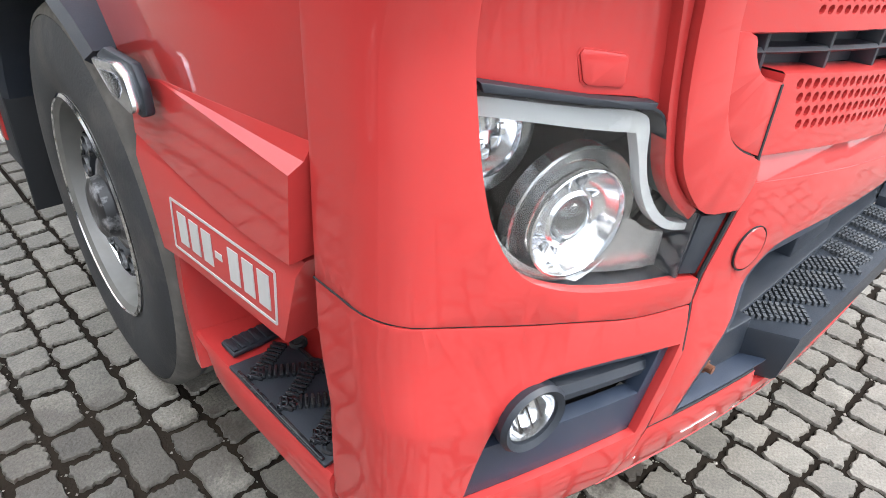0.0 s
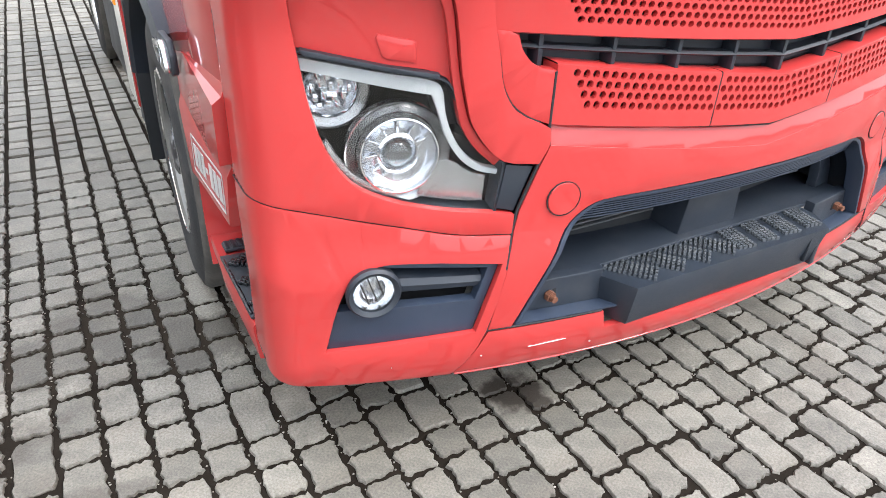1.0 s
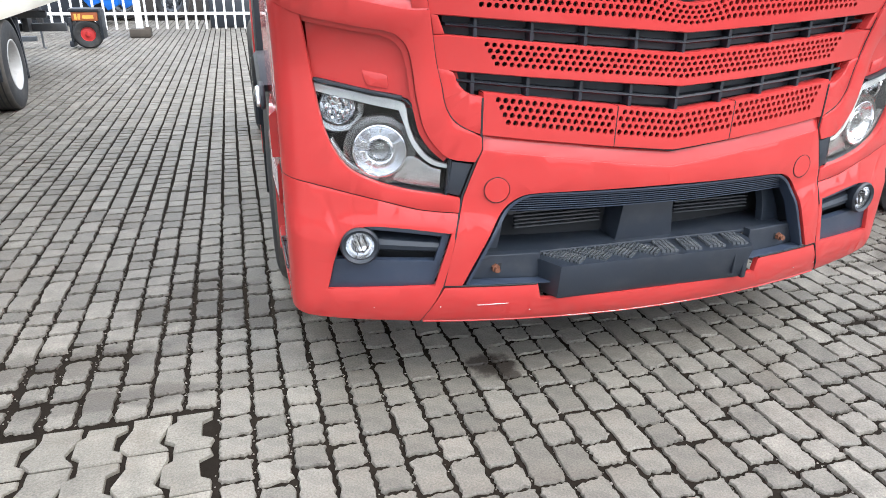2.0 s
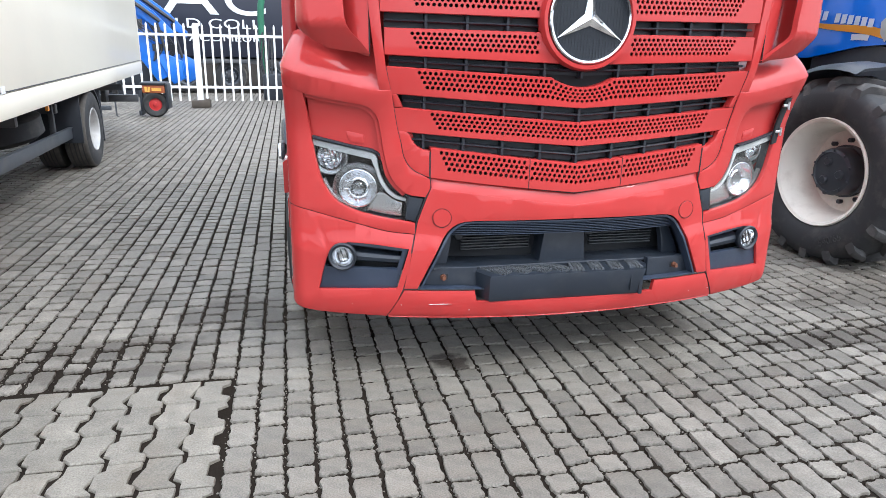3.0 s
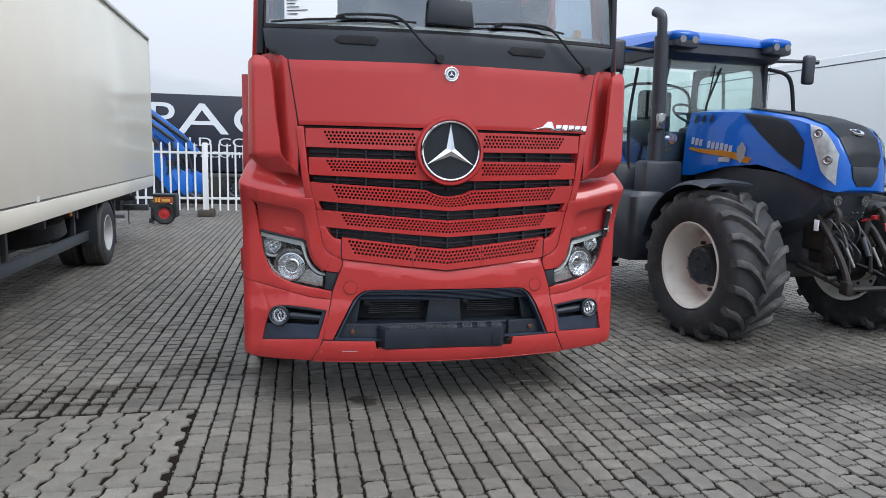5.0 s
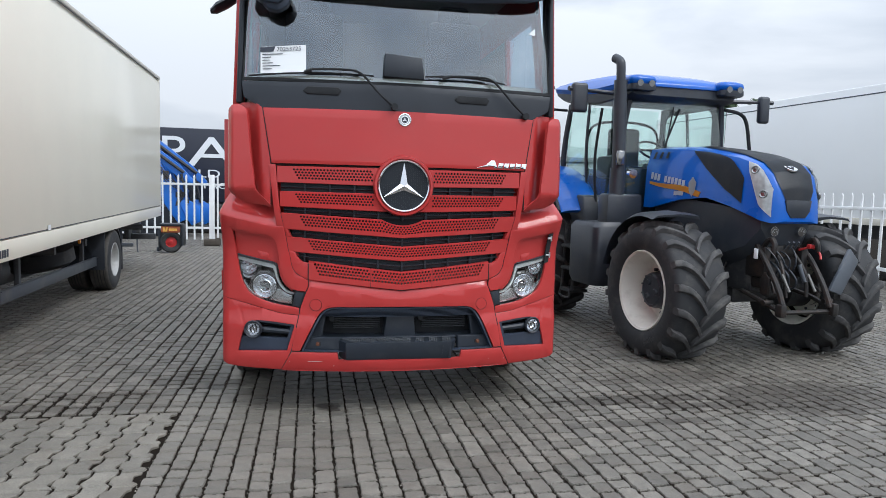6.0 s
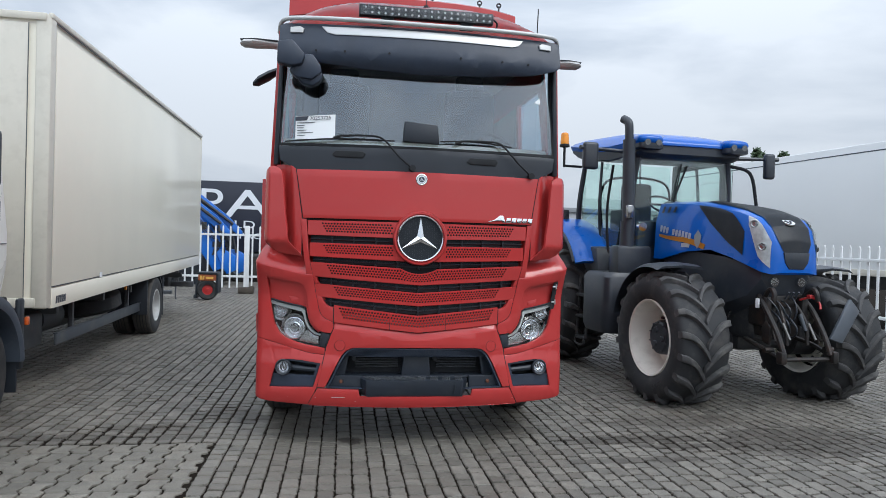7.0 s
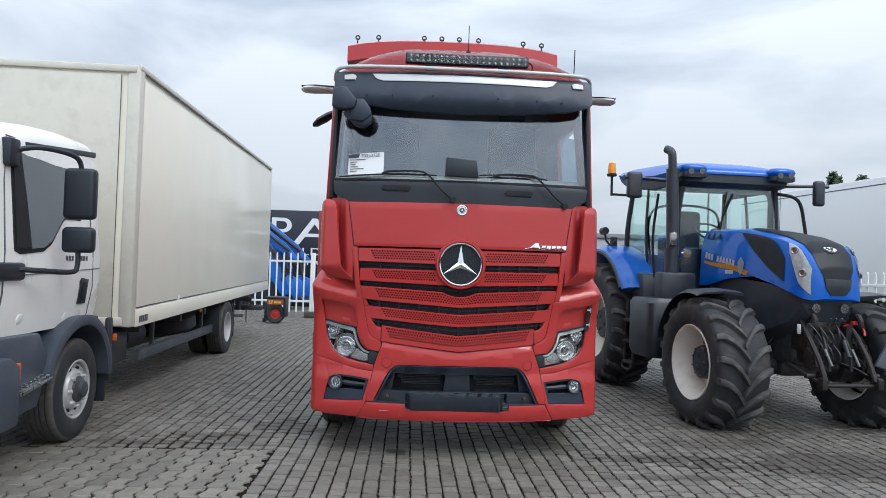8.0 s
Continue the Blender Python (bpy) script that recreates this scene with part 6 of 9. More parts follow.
lbox("front_base", (-1.24, 0.02, 0.93), (2.30, 0.10, 0.10), BOX_TRIM_SHADED, cargo, 0.02)
bm = bmesh.new()
strokes(bm, Matrix(((0, 0, 1, 0.0142), (1, 0, 0, 0.20), (0, 1, 0, 0.905), (0, 0, 0, 1))),
        [(0.056 * k, 0.0, 0.042, 0.075, 0.006) for k in range(5)], 0.002)
part("maker_plate_bar", shear(bm), INK, cargo, "small dark marks on the rail")
bm = bmesh.new()
box(bm, (0.013, 1.62, 1.10), (0.006, 0.09, 0.06), 0)
part("sticker", shear(bm), PAPER, cargo)

# chassis
bm = bmesh.new()
for x in (-0.82, -1.66):
    box(bm, (x, 3.0, 0.70), (0.08, 10.6, 0.24), 0.01)
for y in (0.7, 2.3, 3.6, 5.6, 7.4):
    box(bm, (-1.24, y, 0.80), (2.2, 0.08, 0.10), 0.01)
part("chassis", bm, FRAME_GREY, lorry)
bm = bmesh.new()
box(bm, (-1.24, 2.2, 0.60), (1.0, 3.0, 0.46), 0.04)
box(bm, (-0.45, 0.45, 0.60), (0.34, 0.50, 0.36), 0.03)
cyl(bm, (-0.5, 0.9, 0.66), (-0.5, 1.5, 0.66), 0.16, n=18)
part("tank", bm, FRAME_GREY, lorry)
bm = bmesh.new()
box(bm, (-0.14, 2.35, 0.485), (0.03, 3.40, 0.13), 0.008)
box(bm, (-0.14, 2.35, 0.545), (0.05, 3.40, 0.012), 0.003)
guard = part("side_guard", bm, RAIL_GREY, lorry, "grey side guard rail")
for y in (1.25, 3.55):
    bm = bmesh.new()
    box(bm, (-0.19, y, 0.66), (0.05, 0.06, 0.42), 0.006)
    part("guard_post", bm, FRAME_GREY, guard)
bm = bmesh.new()
lathe(bm, [(0.20, 0.13), (0.24, 0.145), (0.36, 0.13), (0.43, 0.08), (0.43, -0.08), (0.36, -0.13), (0.20, -0.13)], Matrix.Translation((-0.55, 2.95, 0.66)) @ pose(0, 0, 0, 8, -6, 0), 36)
part("spare_wheel", bm, RUBBER, lorry, "spare tyre slung under the body")
bm = bmesh.new()
box(bm, (-0.05, 2.95, 0.84), (0.03, 0.06, 0.09), 0.008)
part("side_marker", shear(bm), AMBER, lorry)
road_wheel(lorry, outward(-0.14, 4.62, 0.46, 1), 0.46, 0.28, 0.25, LORRY_RIM, FRAME_GREY, -0.5, nuts=8, ring=False)
road_wheel(lorry, outward(-0.46, 4.62, 0.46, 1), 0.46, 0.26, 0.25, RAIL_GREY, FRAME_GREY, -0.5, nuts=8, ring=False)
road_wheel(lorry, outward(-2.30, 4.62, 0.46, -1), 0.46, 0.28, 0.25, RAIL_GREY, FRAME_GREY, -0.5, nuts=8, ring=False)
for a0, a1 in ((-20, 120),):
    bm = bmesh.new()
    rings = []
    for a in np.linspace(a0, a1, 12):
        ca, sa = math.cos(radians(a)), math.sin(radians(a))
        rings.append([Vector((x, 4.62 + r * ca, 0.46 + r * sa)) for x, r in ((-0.02, 0.54), (-0.02, 0.52), (-0.6, 0.52), (-0.6, 0.54))])
    loft(bm, rings)
    part("rear_mudguard", bm, DARK_PLASTIC, lorry)
for y, z0, z1 in ((4.07, 0.36, 0.92), (5.17, 0.24, 0.90)):
    part("wheel_flap", box(bmesh.new(), (-0.31, y, (z0 + z1) / 2), (0.58, 0.02, z1 - z0), 0.006), DARK_PLASTIC, lorry, "black mudflap")
# tail: bumper bar and lift frame
bm = bmesh.new()
box(bm, (-1.24, BL - 0.1, 0.55), (2.3, 0.10, 0.12), 0.01)
box(bm, (-0.6, BL - 0.2, 0.75), (0.08, 0.3, 0.5), 0.01)
part("rear_bumper", bm, FRAME_GREY, lorry)

# cab
bm = bmesh.new()
prof = [(-3.06, 2.16, 0.05), (-2.98, 2.32, 0.03), (-2.80, 2.43, 0.02), (-2.5, 2.51, 0.0), (-2.0, 2.58, 0.0), (-1.5, 2.62, 0.0), (-0.98, 2.62, 0.0), (-0.88, 2.51, 0.02)]
rings = []
for y, top, inn in prof:
    ring = [Vector((-0.10 - inn, y, 0.98)), Vector((-0.05 - inn, y, 1.30)), Vector((-0.05 - inn, y, 1.55)), Vector((-0.11 - inn, y, 2.15))]
    for k in range(7):
        a = radians(90 * k / 6)
        ring.append(Vector((-0.30 - inn + 0.18 * math.cos(a), y, top - 0.18 + 0.18 * math.sin(a))))
    full = ring + [Vector((-2.48 - p.x, p.y, p.z)) for p in ring[::-1]]
    rings.append(full)
loft(bm, rings)
lcab = part("cab", bm, WHITE_PAINT, lorry, "white lorry cab")
lcab.location, lcab.scale = (0.055, 0.05, 0.0), (1.0, 1.0, 1.035)
mside = Matrix(((0, 0, 1, 0), (1, 0, 0, 0), (0, 1, 0, 0), (0, 0, 0, 1)))


def on_side(bm, off=0.0):
    """Leans what was drawn on x = 0 on to the cab's tapering side."""
    for v in bm.verts:
        z = v.co.z
        v.co.x += off + lerp_list(z, [(0.98, -0.10), (1.30, -0.05), (1.55, -0.05), (2.15, -0.11), (2.6, -0.16)])
    return bm


DARK_GLASS = surf_mat("dark_window_glass", (0.025, 0.035, 0.04), 0.02, var=0.02, rough_var=0.0)
DARK_GLASS.node_tree.nodes["Principled BSDF"].inputs["IOR"].default_value = 1.8
WIN = [(-2.42, 1.60), (-2.34, 1.575), (-2.0, 1.60), (-1.86, 1.66), (-1.66, 1.84), (-1.60, 1.88), (-1.30, 1.88), (-1.28, 1.95), (-1.34, 2.33), (-1.42, 2.36), (-2.30, 2.40), (-2.40, 2.36)]
bm = on_side(prism(bmesh.new(), WIN, -0.03, 0.008, mside, 0.004))
part("window_seal", bm, MATT_BLACK, lcab)
bm = on_side(prism(bmesh.new(), [(-1.85 + (y + 1.85) * 0.95, 2.0 + (z - 2.0) * 0.92) for y, z in WIN], 0.006, 0.012, mside))
part("side_window", bm, DARK_GLASS, lcab)
bm = on_side(prism(bmesh.new(), [(-2.40, 1.62), (-2.19, 1.63), (-2.225, 2.0), (-2.27, 2.33), (-2.30, 2.34), (-2.38, 2.33)], 0.011, 0.016, mside))
part("window_divider", bm, MATT_BLACK, lcab)
bm = prism(bmesh.new(), [(-2.20, 2.365), (-0.95, 2.485), (-0.95, 2.535), (-2.20, 2.415)], -0.155, -0.118, mside, 0.008)
part("rain_gutter", bm, DARK_PLASTIC, lcab)
# door joint lines and handle
bm = bmesh.new()
tube(bm, [Vector((lerp_list(z, [(0.98, -0.10), (1.30, -0.05), (1.55, -0.05), (2.15, -0.11), (2.6, -0.16)]) + 0.001, y, z)) for y, z in
          ((-2.56, 1.0), (-2.56, 1.3), (-2.54, 1.6), (-2.50, 2.1), (-2.44, 2.42), (-1.30, 2.42), (-1.12, 2.2), (-1.08, 1.6), (-1.08, 1.3), (-1.10, 1.02))], 0.006, 5)
tube(bm, [Vector((-0.045, y, 1.42 + 0.03 * (y + 2.5))) for y in np.linspace(-2.5, -0.95, 6)], 0.004, 5)
part("door_joint", bm, RAIL_GREY, lcab)
bm = on_side(prism(bmesh.new(), [(-1.34, 1.16), (-1.19, 1.16), (-1.18, 1.37), (-1.30, 1.385), (-1.34, 1.36)], -0.01, 0.014, mside, 0.004))
hdl = part("door_handle", bm, DARK_PLASTIC, lcab)
bm = on_side(prism(bmesh.new(), [(-1.30, 1.19), (-1.22, 1.19), (-1.22, 1.35), (-1.30, 1.35)], 0.014, 0.02, mside, 0.003))
part("handle_grip", bm, MATT_BLACK, hdl)
bm = on_side(strokes(bmesh.new(), mside @ Matrix.Translation((-1.62, 1.535, 0.001)), [(0.0 + 0.052 * k, 0, 0.036, 0.04, 0.004) for k in range(3)] + [(0.18 + 0.05 * k, 0, 0.034, 0.04, 0.004) for k in range(5)], 0.003))
part("model_mark", bm, FRAME_GREY, lcab, "small grey model marks")
for y, z in ((-1.55, 1.02), (-2.3, 1.06)):
    bm = on_side(prism(bmesh.new(), [(y, z), (y + 0.08, z + 0.01), (y + 0.085, z + 0.07), (y + 0.02, z + 0.075), (y - 0.005, z + 0.04)], -0.004, 0.004, mside, 0.002))
    part("cover_plate", bm, WHITE_PAINT, lcab)
# mirrors
bm = bmesh.new()
tube(bm, smooth_path([(-0.12, -2.44, 2.30), (0.02, -2.30, 2.36), (0.16, -2.06, 2.35), (0.20, -1.98, 2.28), (0.20, -1.97, 2.12)], 5), 0.02, 8)
arm = part("mirror_arm", bm, DARK_PLASTIC, lcab)
bm = bmesh.new()
tube(bm, smooth_path([(-0.05, -2.44, 1.47), (0.06, -2.30, 1.46), (0.18, -2.02, 1.45), (0.20, -1.97, 1.50), (0.20, -1.97, 1.62)], 5), 0.02, 8)
part("mirror_arm", bm, DARK_PLASTIC, lcab)
for c, s in (((0.20, -1.96, 2.06), (0.24, 0.11, 0.40)), ((0.20, -1.96, 1.70), (0.24, 0.11, 0.20))):
    bm = box(bmesh.new(), c, s, 0.035, seg=3)
    part("mirror_head", bm, DARK_PLASTIC, arm, "black lorry mirror")
bm = bmesh.new()
box(bm, (-0.10, -2.44, 2.30), (0.08, 0.14, 0.20), 0.02)
part("mirror_mount", bm, DARK_PLASTIC, arm)
bm = bmesh.new()
box(bm, (-0.06, -2.56, 1.45), (0.10, 0.50, 0.13), 0.03)
part("mirror_mount", bm, DARK_PLASTIC, arm)
# lower cladding, step and arch
bm = bmesh.new()
prism(bm, [(-3.06, 0.36), (-2.05, 0.42), (-1.93, 0.62), (-1.92, 0.80), (-2.05, 0.98), (-3.06, 1.00)], -0.16, -0.02, mside, 0.02)
clad = part("lower_cladding", bm, LORRY_PLASTIC, lcab)
bm = bmesh.new()
prism(bm, [(-3.06, 0.34), (-2.42, 0.36), (-2.42, 0.78), (-2.55, 0.86), (-3.06, 0.86)], -0.10, 0.04, mside, 0.03)
part("bumper_end", bm, LORRY_PLASTIC, lcab)
bm = bmesh.new()
prism(bm, [(-2.42, 0.56), (-1.96, 0.62), (-1.96, 0.64), (-2.42, 0.59)], -0.14, 0.045, mside, 0.004)
for k in range(7):
    for j in range(3):
        box(bm, (-0.06 + 0.045 * j, -2.38 + 0.06 * k, 0.612 + 0.0075 * k), (0.028, 0.036, 0.012), 0.003)
part("entry_step", bm, STEEL, lcab, "metal entry step")
bm = bmesh.new()
box(bm, (0.0, -2.40, 0.74), (0.03, 0.05, 0.12), 0.008)
part("indicator", bm, ORANGE, lcab)
bm = bmesh.new()
rings = []
for a in np.linspace(14, 176, 20):
    ca, sa = math.cos(radians(a)), math.sin(radians(a))
    r = 0.56
    rings.append([Vector((x, -1.33 - rr_ * ca * (1.12 if ca > 0 else 1.0), 0.44 + rr_ * sa)) for x, rr_ in ((0.02, r + 0.07), (0.035, r + 0.02), (0.02, r - 0.02), (-0.35, r - 0.02), (-0.35, r + 0.03))])
loft(bm, rings)
part("wheel_arch", bm, LORRY_PLASTIC, lcab, "grey plastic wheel arch")
bm = bmesh.new()
box(bm, (-0.2, -0.74, 0.52), (0.34, 0.03, 0.62), 0.008)
box(bm, (-0.03, -0.70, 0.70), (0.05, 0.10, 0.60), 0.02)
part("mudflap", bm, DARK_PLASTIC, lcab)
bm = box(bmesh.new(), (0.0, -0.62, 0.80), (0.03, 0.05, 0.07), 0.008)
part("side_marker", bm, ORANGE, lcab)
bm = box(bmesh.new(), (-1.24, -3.02, 0.62), (2.40, 0.14, 0.55), 0.05)
part("front_bumper", bm, LORRY_PLASTIC, lcab)
bm = bmesh.new()
prism(bm, [(-2.28, 1.62), (-0.20, 1.62), (-0.30, 2.34), (-2.18, 2.34)], 3.055, 3.085, pose(0, 0, 0, 90, 0, 0))
part("windscreen", bm, DARK_PLASTIC, lcab)
bm = box(bmesh.new(), (-0.30, -3.05, 1.02), (0.36, 0.08, 0.34), 0.03)
part("headlight", bm, REFLECTOR, lcab)
road_wheel(lorry, outward(-0.105, -1.29, 0.445, 1), 0.445, 0.27, 0.25, LORRY_RIM, FRAME_GREY, 0.62, nuts=8, ring=False, nut_mat=SILVER_FILM)
road_wheel(lorry, outward(-2.32, -1.33, 0.445, -1), 0.445, 0.27, 0.25, SILVER_FILM, FRAME_GREY, 0.35, nuts=8, ring=False, nut_mat=SILVER_FILM)
bm = box(bmesh.new(), (-1.24, -1.5, 0.8), (1.9, 2.4, 0.36), 0.02)
part("engine_underside", bm, MATT_BLACK, lcab)

# ---- blue farm tractor; front axle at the origin, facing -y ----
tractor = thing("farm_tractor", "blue farm tractor with cream rims and glazed cab on paving", "tractor", pose(3.84, 1.58, 0, 0, 0, 5))


def tpart(name, bm, mat, label="", parent=None, smooth=38.0):
    return part(name, bm, mat, parent or tractor, label, smooth)


def flat(bm):
    """The tyre rests flat on the paving."""
    for v in bm.verts:
        v.co.z = max(v.co.z, 0.003)


def farm_wheel(x, y, r, width, rim_r, n_lug, sg, dish):
    m = Matrix.Translation((x, y, r - 0.035)) @ pose(0, 0, 0, 0, 90 * sg, 0)
    w = width / 2
    core = r - 0.045
    bm = bmesh.new()
    lathe(bm, [(rim_r, w * 0.80), (rim_r + 0.02, w * 0.90), (rim_r + 0.07, w * 1.0), (core * 0.86, w * 1.04), (core * 0.94, w * 0.99), (core * 0.985, w * 0.86), (core, w * 0.5), (core + 0.004, 0),
               (core, -w * 0.5), (core * 0.985, -w * 0.86), (core * 0.94, -w * 0.99), (core * 0.86, -w * 1.04), (rim_r + 0.07, -w), (rim_r + 0.02, -w * 0.9), (rim_r, -w * 0.8)], m, 64)
    flat(bm)
    wheel = tpart("wheel", bm, RUBBER, "large black lugged tyre on a cream rim")
    bm = bmesh.new()
    for side in (1, -1):
        for k in range(n_lug):
            base = 2 * math.pi * (k + (0.5 if side < 0 else 0.0)) / n_lug
            rings = []
            for t in np.linspace(0, 1, 7):
                u = side * w * (-0.06 + 1.06 * t)
                ang = base + (0.40 * t + 0.10 * math.sin(math.pi * t)) * (0.9 * 0.7 / r) * LUG_DIR
                hw = (0.026 + 0.006 * t) / r
                drop = 0.0 if t < 0.8 else 0.03 * ((t - 0.8) / 0.2) ** 1.5
                rr0, rr1 = core - 0.02 - drop * 1.8, r - drop * 1.4
                ring = []
                for a, rad in ((-hw * 1.5, rr0), (-hw, rr1 - 0.004), (-hw * 0.8, rr1), (hw * 0.8, rr1), (hw, rr1 - 0.004), (hw * 1.5, rr0)):
                    ring.append(m @ Vector((rad * math.cos(ang + a), rad * math.sin(ang + a), u)))
                rings.append(ring)
            # shoulder block running down the sidewall
            u = side * w * 1.02
            ring = []
            for a, rad in ((-hw * 1.5, core * 0.86), (-hw, core * 0.87), (-hw * 0.8, core * 0.88), (hw * 0.8, core * 0.88), (hw, core * 0.87), (hw * 1.5, core * 0.86)):
                ring.append(m @ Vector((rad * math.cos(ang + a), rad * math.sin(ang + a), u)))
            rings.append(ring)
            loft(bm, rings)
    flat(bm)
    tpart("tread_lug", bm, LUG_RUBBER, "worn rubber lugs", wheel)
    bm = bmesh.new()
    lathe(bm, [(rim_r + 0.004, w * 0.78), (rim_r + 0.016, w * 0.90), (rim_r + 0.008, w * 0.94), (rim_r - 0.012, w * 0.90), (rim_r - 0.02, w * 0.80), (rim_r - 0.05, w * 0.55), (rim_r - 0.06, dish + 0.03),
               (rim_r - 0.085, dish), (0, dish - 0.01)], m, 56)
    lathe(bm, [(rim_r - 0.02, -w * 0.86), (rim_r + 0.008, -w * 0.92), (rim_r - 0.04, -w * 0.7), (rim_r - 0.06, dish - 0.04)], m, 56)
    rim = tpart("rim", bm, CREAM, "cream painted rim", wheel)
    bm = bmesh.new()
    hub_r = rim_r * 0.47
    lathe(bm, [(hub_r * 1.08, dish - 0.02), (hub_r * 1.08, dish + 0.03), (hub_r, dish + 0.035), (hub_r * 0.98, dish + 0.13), (hub_r * 0.92, dish + 0.155), (hub_r * 0.80, dish + 0.165), (hub_r * 0.78, dish + 0.158), (hub_r * 0.3, dish + 0.162), (0, dish + 0.162)], m, 40)
    hub = tpart("hub", bm, TRACTOR_BLACK, "black hub", wheel)
    boss_me = finish(lathe(bmesh.new(), [(0, 0.022), (0.026, 0.022), (0.032, 0.016), (0.034, 0.0)], Matrix.Identity(4), 18), TRACTOR_BLACK)
    nut_me = finish(cyl(bmesh.new(), (0, 0, 0), (0, 0, 0.012), 0.009, n=6), TRACTOR_BLACK)
    bolt_me = finish(cyl(bmesh.new(), (0, 0, 0), (0, 0, 0.045), 0.018, n=6), TRACTOR_BLACK)
    for k in range(3):
        a = 2 * math.pi * (k + 0.2) / 3
        piece("hub_boss", boss_me, wheel, m @ Matrix.Translation((hub_r * 0.45 * math.cos(a), hub_r * 0.45 * math.sin(a), dish + 0.16)))
    for k in range(10):
        a = 2 * math.pi * k / 10
        piece("hub_nut", nut_me, wheel, m @ Matrix.Translation((hub_r * 0.87 * math.cos(a), hub_r * 0.87 * math.sin(a), dish + 0.158)))
        piece("wheel_bolt", bolt_me, wheel, m @ Matrix.Translation((hub_r * 1.28 * math.cos(a), hub_r * 1.28 * math.sin(a), dish - 0.01)))
    # raised size writing on the near sidewall
    if sg < 0 and r < 0.8:
        cu = bpy.data.curves.new("size", "FONT")
        cu.body, cu.size, cu.extrude = "540/65", 0.075, 0.002
        tx = new("tyre_size", cu)
        tx.data.materials.append(LUG_RUBBER)
        tx.parent = wheel
        tx.matrix_basis = m @ Matrix.Rotation(radians(-60), 4, "Z") @ Matrix.Translation((-0.14, -core * 0.82, w * 1.035))
    return wheel


LUG_DIR = 1.0
FR, FWD, FRIM = 0.71, 0.56, 0.395
RR, RW, RRIM = 0.90, 0.62, 0.50
farm_wheel(-0.93, 0, FR, FWD, FRIM, 18, -1, -0.02)
LUG_DIR = -1.0
farm_wheel(0.93, 0, FR, FWD, FRIM, 18, 1, -0.02)
LUG_DIR = 1.0
farm_wheel(-0.95, 2.80, RR, RW, RRIM, 20, -1, 0.0)
LUG_DIR = -1.0
farm_wheel(0.95, 2.80, RR, RW, RRIM, 20, 1, 0.0)

# axle, chassis and belly
bm = bmesh.new()
cyl(bm, (-0.75, 0, 0.66), (0.75, 0, 0.66), 0.11, n=16)
box(bm, (0, 0, 0.72), (0.46, 0.36, 0.34), 0.06)
for sg in (-1, 1):
    cyl(bm, (sg * 0.52, 0, 0.66), (sg * 0.80, 0, 0.66), 0.19, n=20)
    box(bm, (sg * 0.55, 0.08, 0.70), (0.16, 0.2, 0.36), 0.04)
tpart("front_axle", bm, CAST)
bm = bmesh.new()
box(bm, (0, 0.55, 0.95), (0.50, 2.0, 0.50), 0.05)
box(bm, (0, 2.0, 0.95), (0.62, 1.7, 0.70), 0.08)
cyl(bm, (-0.7, 2.79, 0.90), (0.7, 2.79, 0.90), 0.20, n=18)
tpart("transmission", bm, CAST)
bm = bmesh.new()
rings = []
for y, hx, zt, zb in ((-0.58, 0.28, 1.44, 1.20), (-0.45, 0.34, 1.50, 1.02), (-0.1, 0.37, 1.56, 0.90), (0.6, 0.37, 1.62, 0.80), (1.05, 0.37, 1.62, 0.75)):
    rings.append([Vector((x, y, z)) for x, z in ((-hx * 0.6, zb), (-hx, zb + 0.15), (-hx, zt), (hx, zt), (hx, zb + 0.15), (hx * 0.6, zb))])
loft(bm, rings)
tpart("engine_side", bm, TRACTOR_BLACK, "black engine panel below the bonnet")

# bonnet: blue shell with a black top and nose insert
def hood_ring(y, hx, zt, zb, crown=0.05, n=13):
    out = []
    for t in np.linspace(-1, 1, n):
        s = abs(t)
        if s < 0.72:
            x, z = t / 0.72 * hx * 0.86, zt + crown * (1 - (s / 0.72) ** 2) - crown
        else:
            q = (s - 0.72) / 0.28
            x, z = math.copysign(hx * (0.86 + 0.14 * math.sin(q * math.pi / 2)), t), zt - crown - (zt - crown - zb) * q ** 1.35
        out.append(Vector((x, y, z)))
    return out


HOOD = [(y + 0.20, hx, zt, zb) for y, hx, zt, zb in ((-0.93, 0.16, 1.60, 1.42), (-0.905, 0.27, 1.74, 1.40), (-0.83, 0.33, 1.89, 1.42), (-0.70, 0.36, 2.00, 1.47), (-0.45, 0.385, 2.08, 1.55), (-0.1, 0.40, 2.14, 1.63), (0.35, 0.41, 2.20, 1.60), (0.85, 0.42, 2.23, 1.50), (1.02, 0.42, 2.23, 1.50))]
bm = bmesh.new()
rings = [hood_ring(*h) for h in HOOD]
loft(bm, rings, closed=True)
bonnet = tpart("bonnet", bm, BLUE, "glossy blue bonnet with black insert")


def hood_at(y, t, lift=0.004):
    """A place on the bonnet's skin: y along, t from -1 to 1 round it."""
    y += 0.20
    for a, b in zip(HOOD, HOOD[1:]):
        if a[0] <= y <= b[0]:
            k = (y - a[0]) / (b[0] - a[0])
            h = [p + (q - p) * k for p, q in zip(a, b)]
            break
    ring = hood_ring(*h, n=41)
    f = (t + 1) / 2 * 40
    i = min(39, int(f))
    p = ring[i].lerp(ring[i + 1], f - i)
    q = ring[min(40, i + 1)] - ring[max(0, i - 1)]
    nrm = Vector((-q.z, 0, q.x)).normalized()
    if nrm.dot(p - Vector((0, y, 1.4))) < 0:
        nrm = -nrm
    if y < -0.3:
        nrm = (nrm + Vector((0, -0.5, 0))).normalized()
    return p + nrm * lift


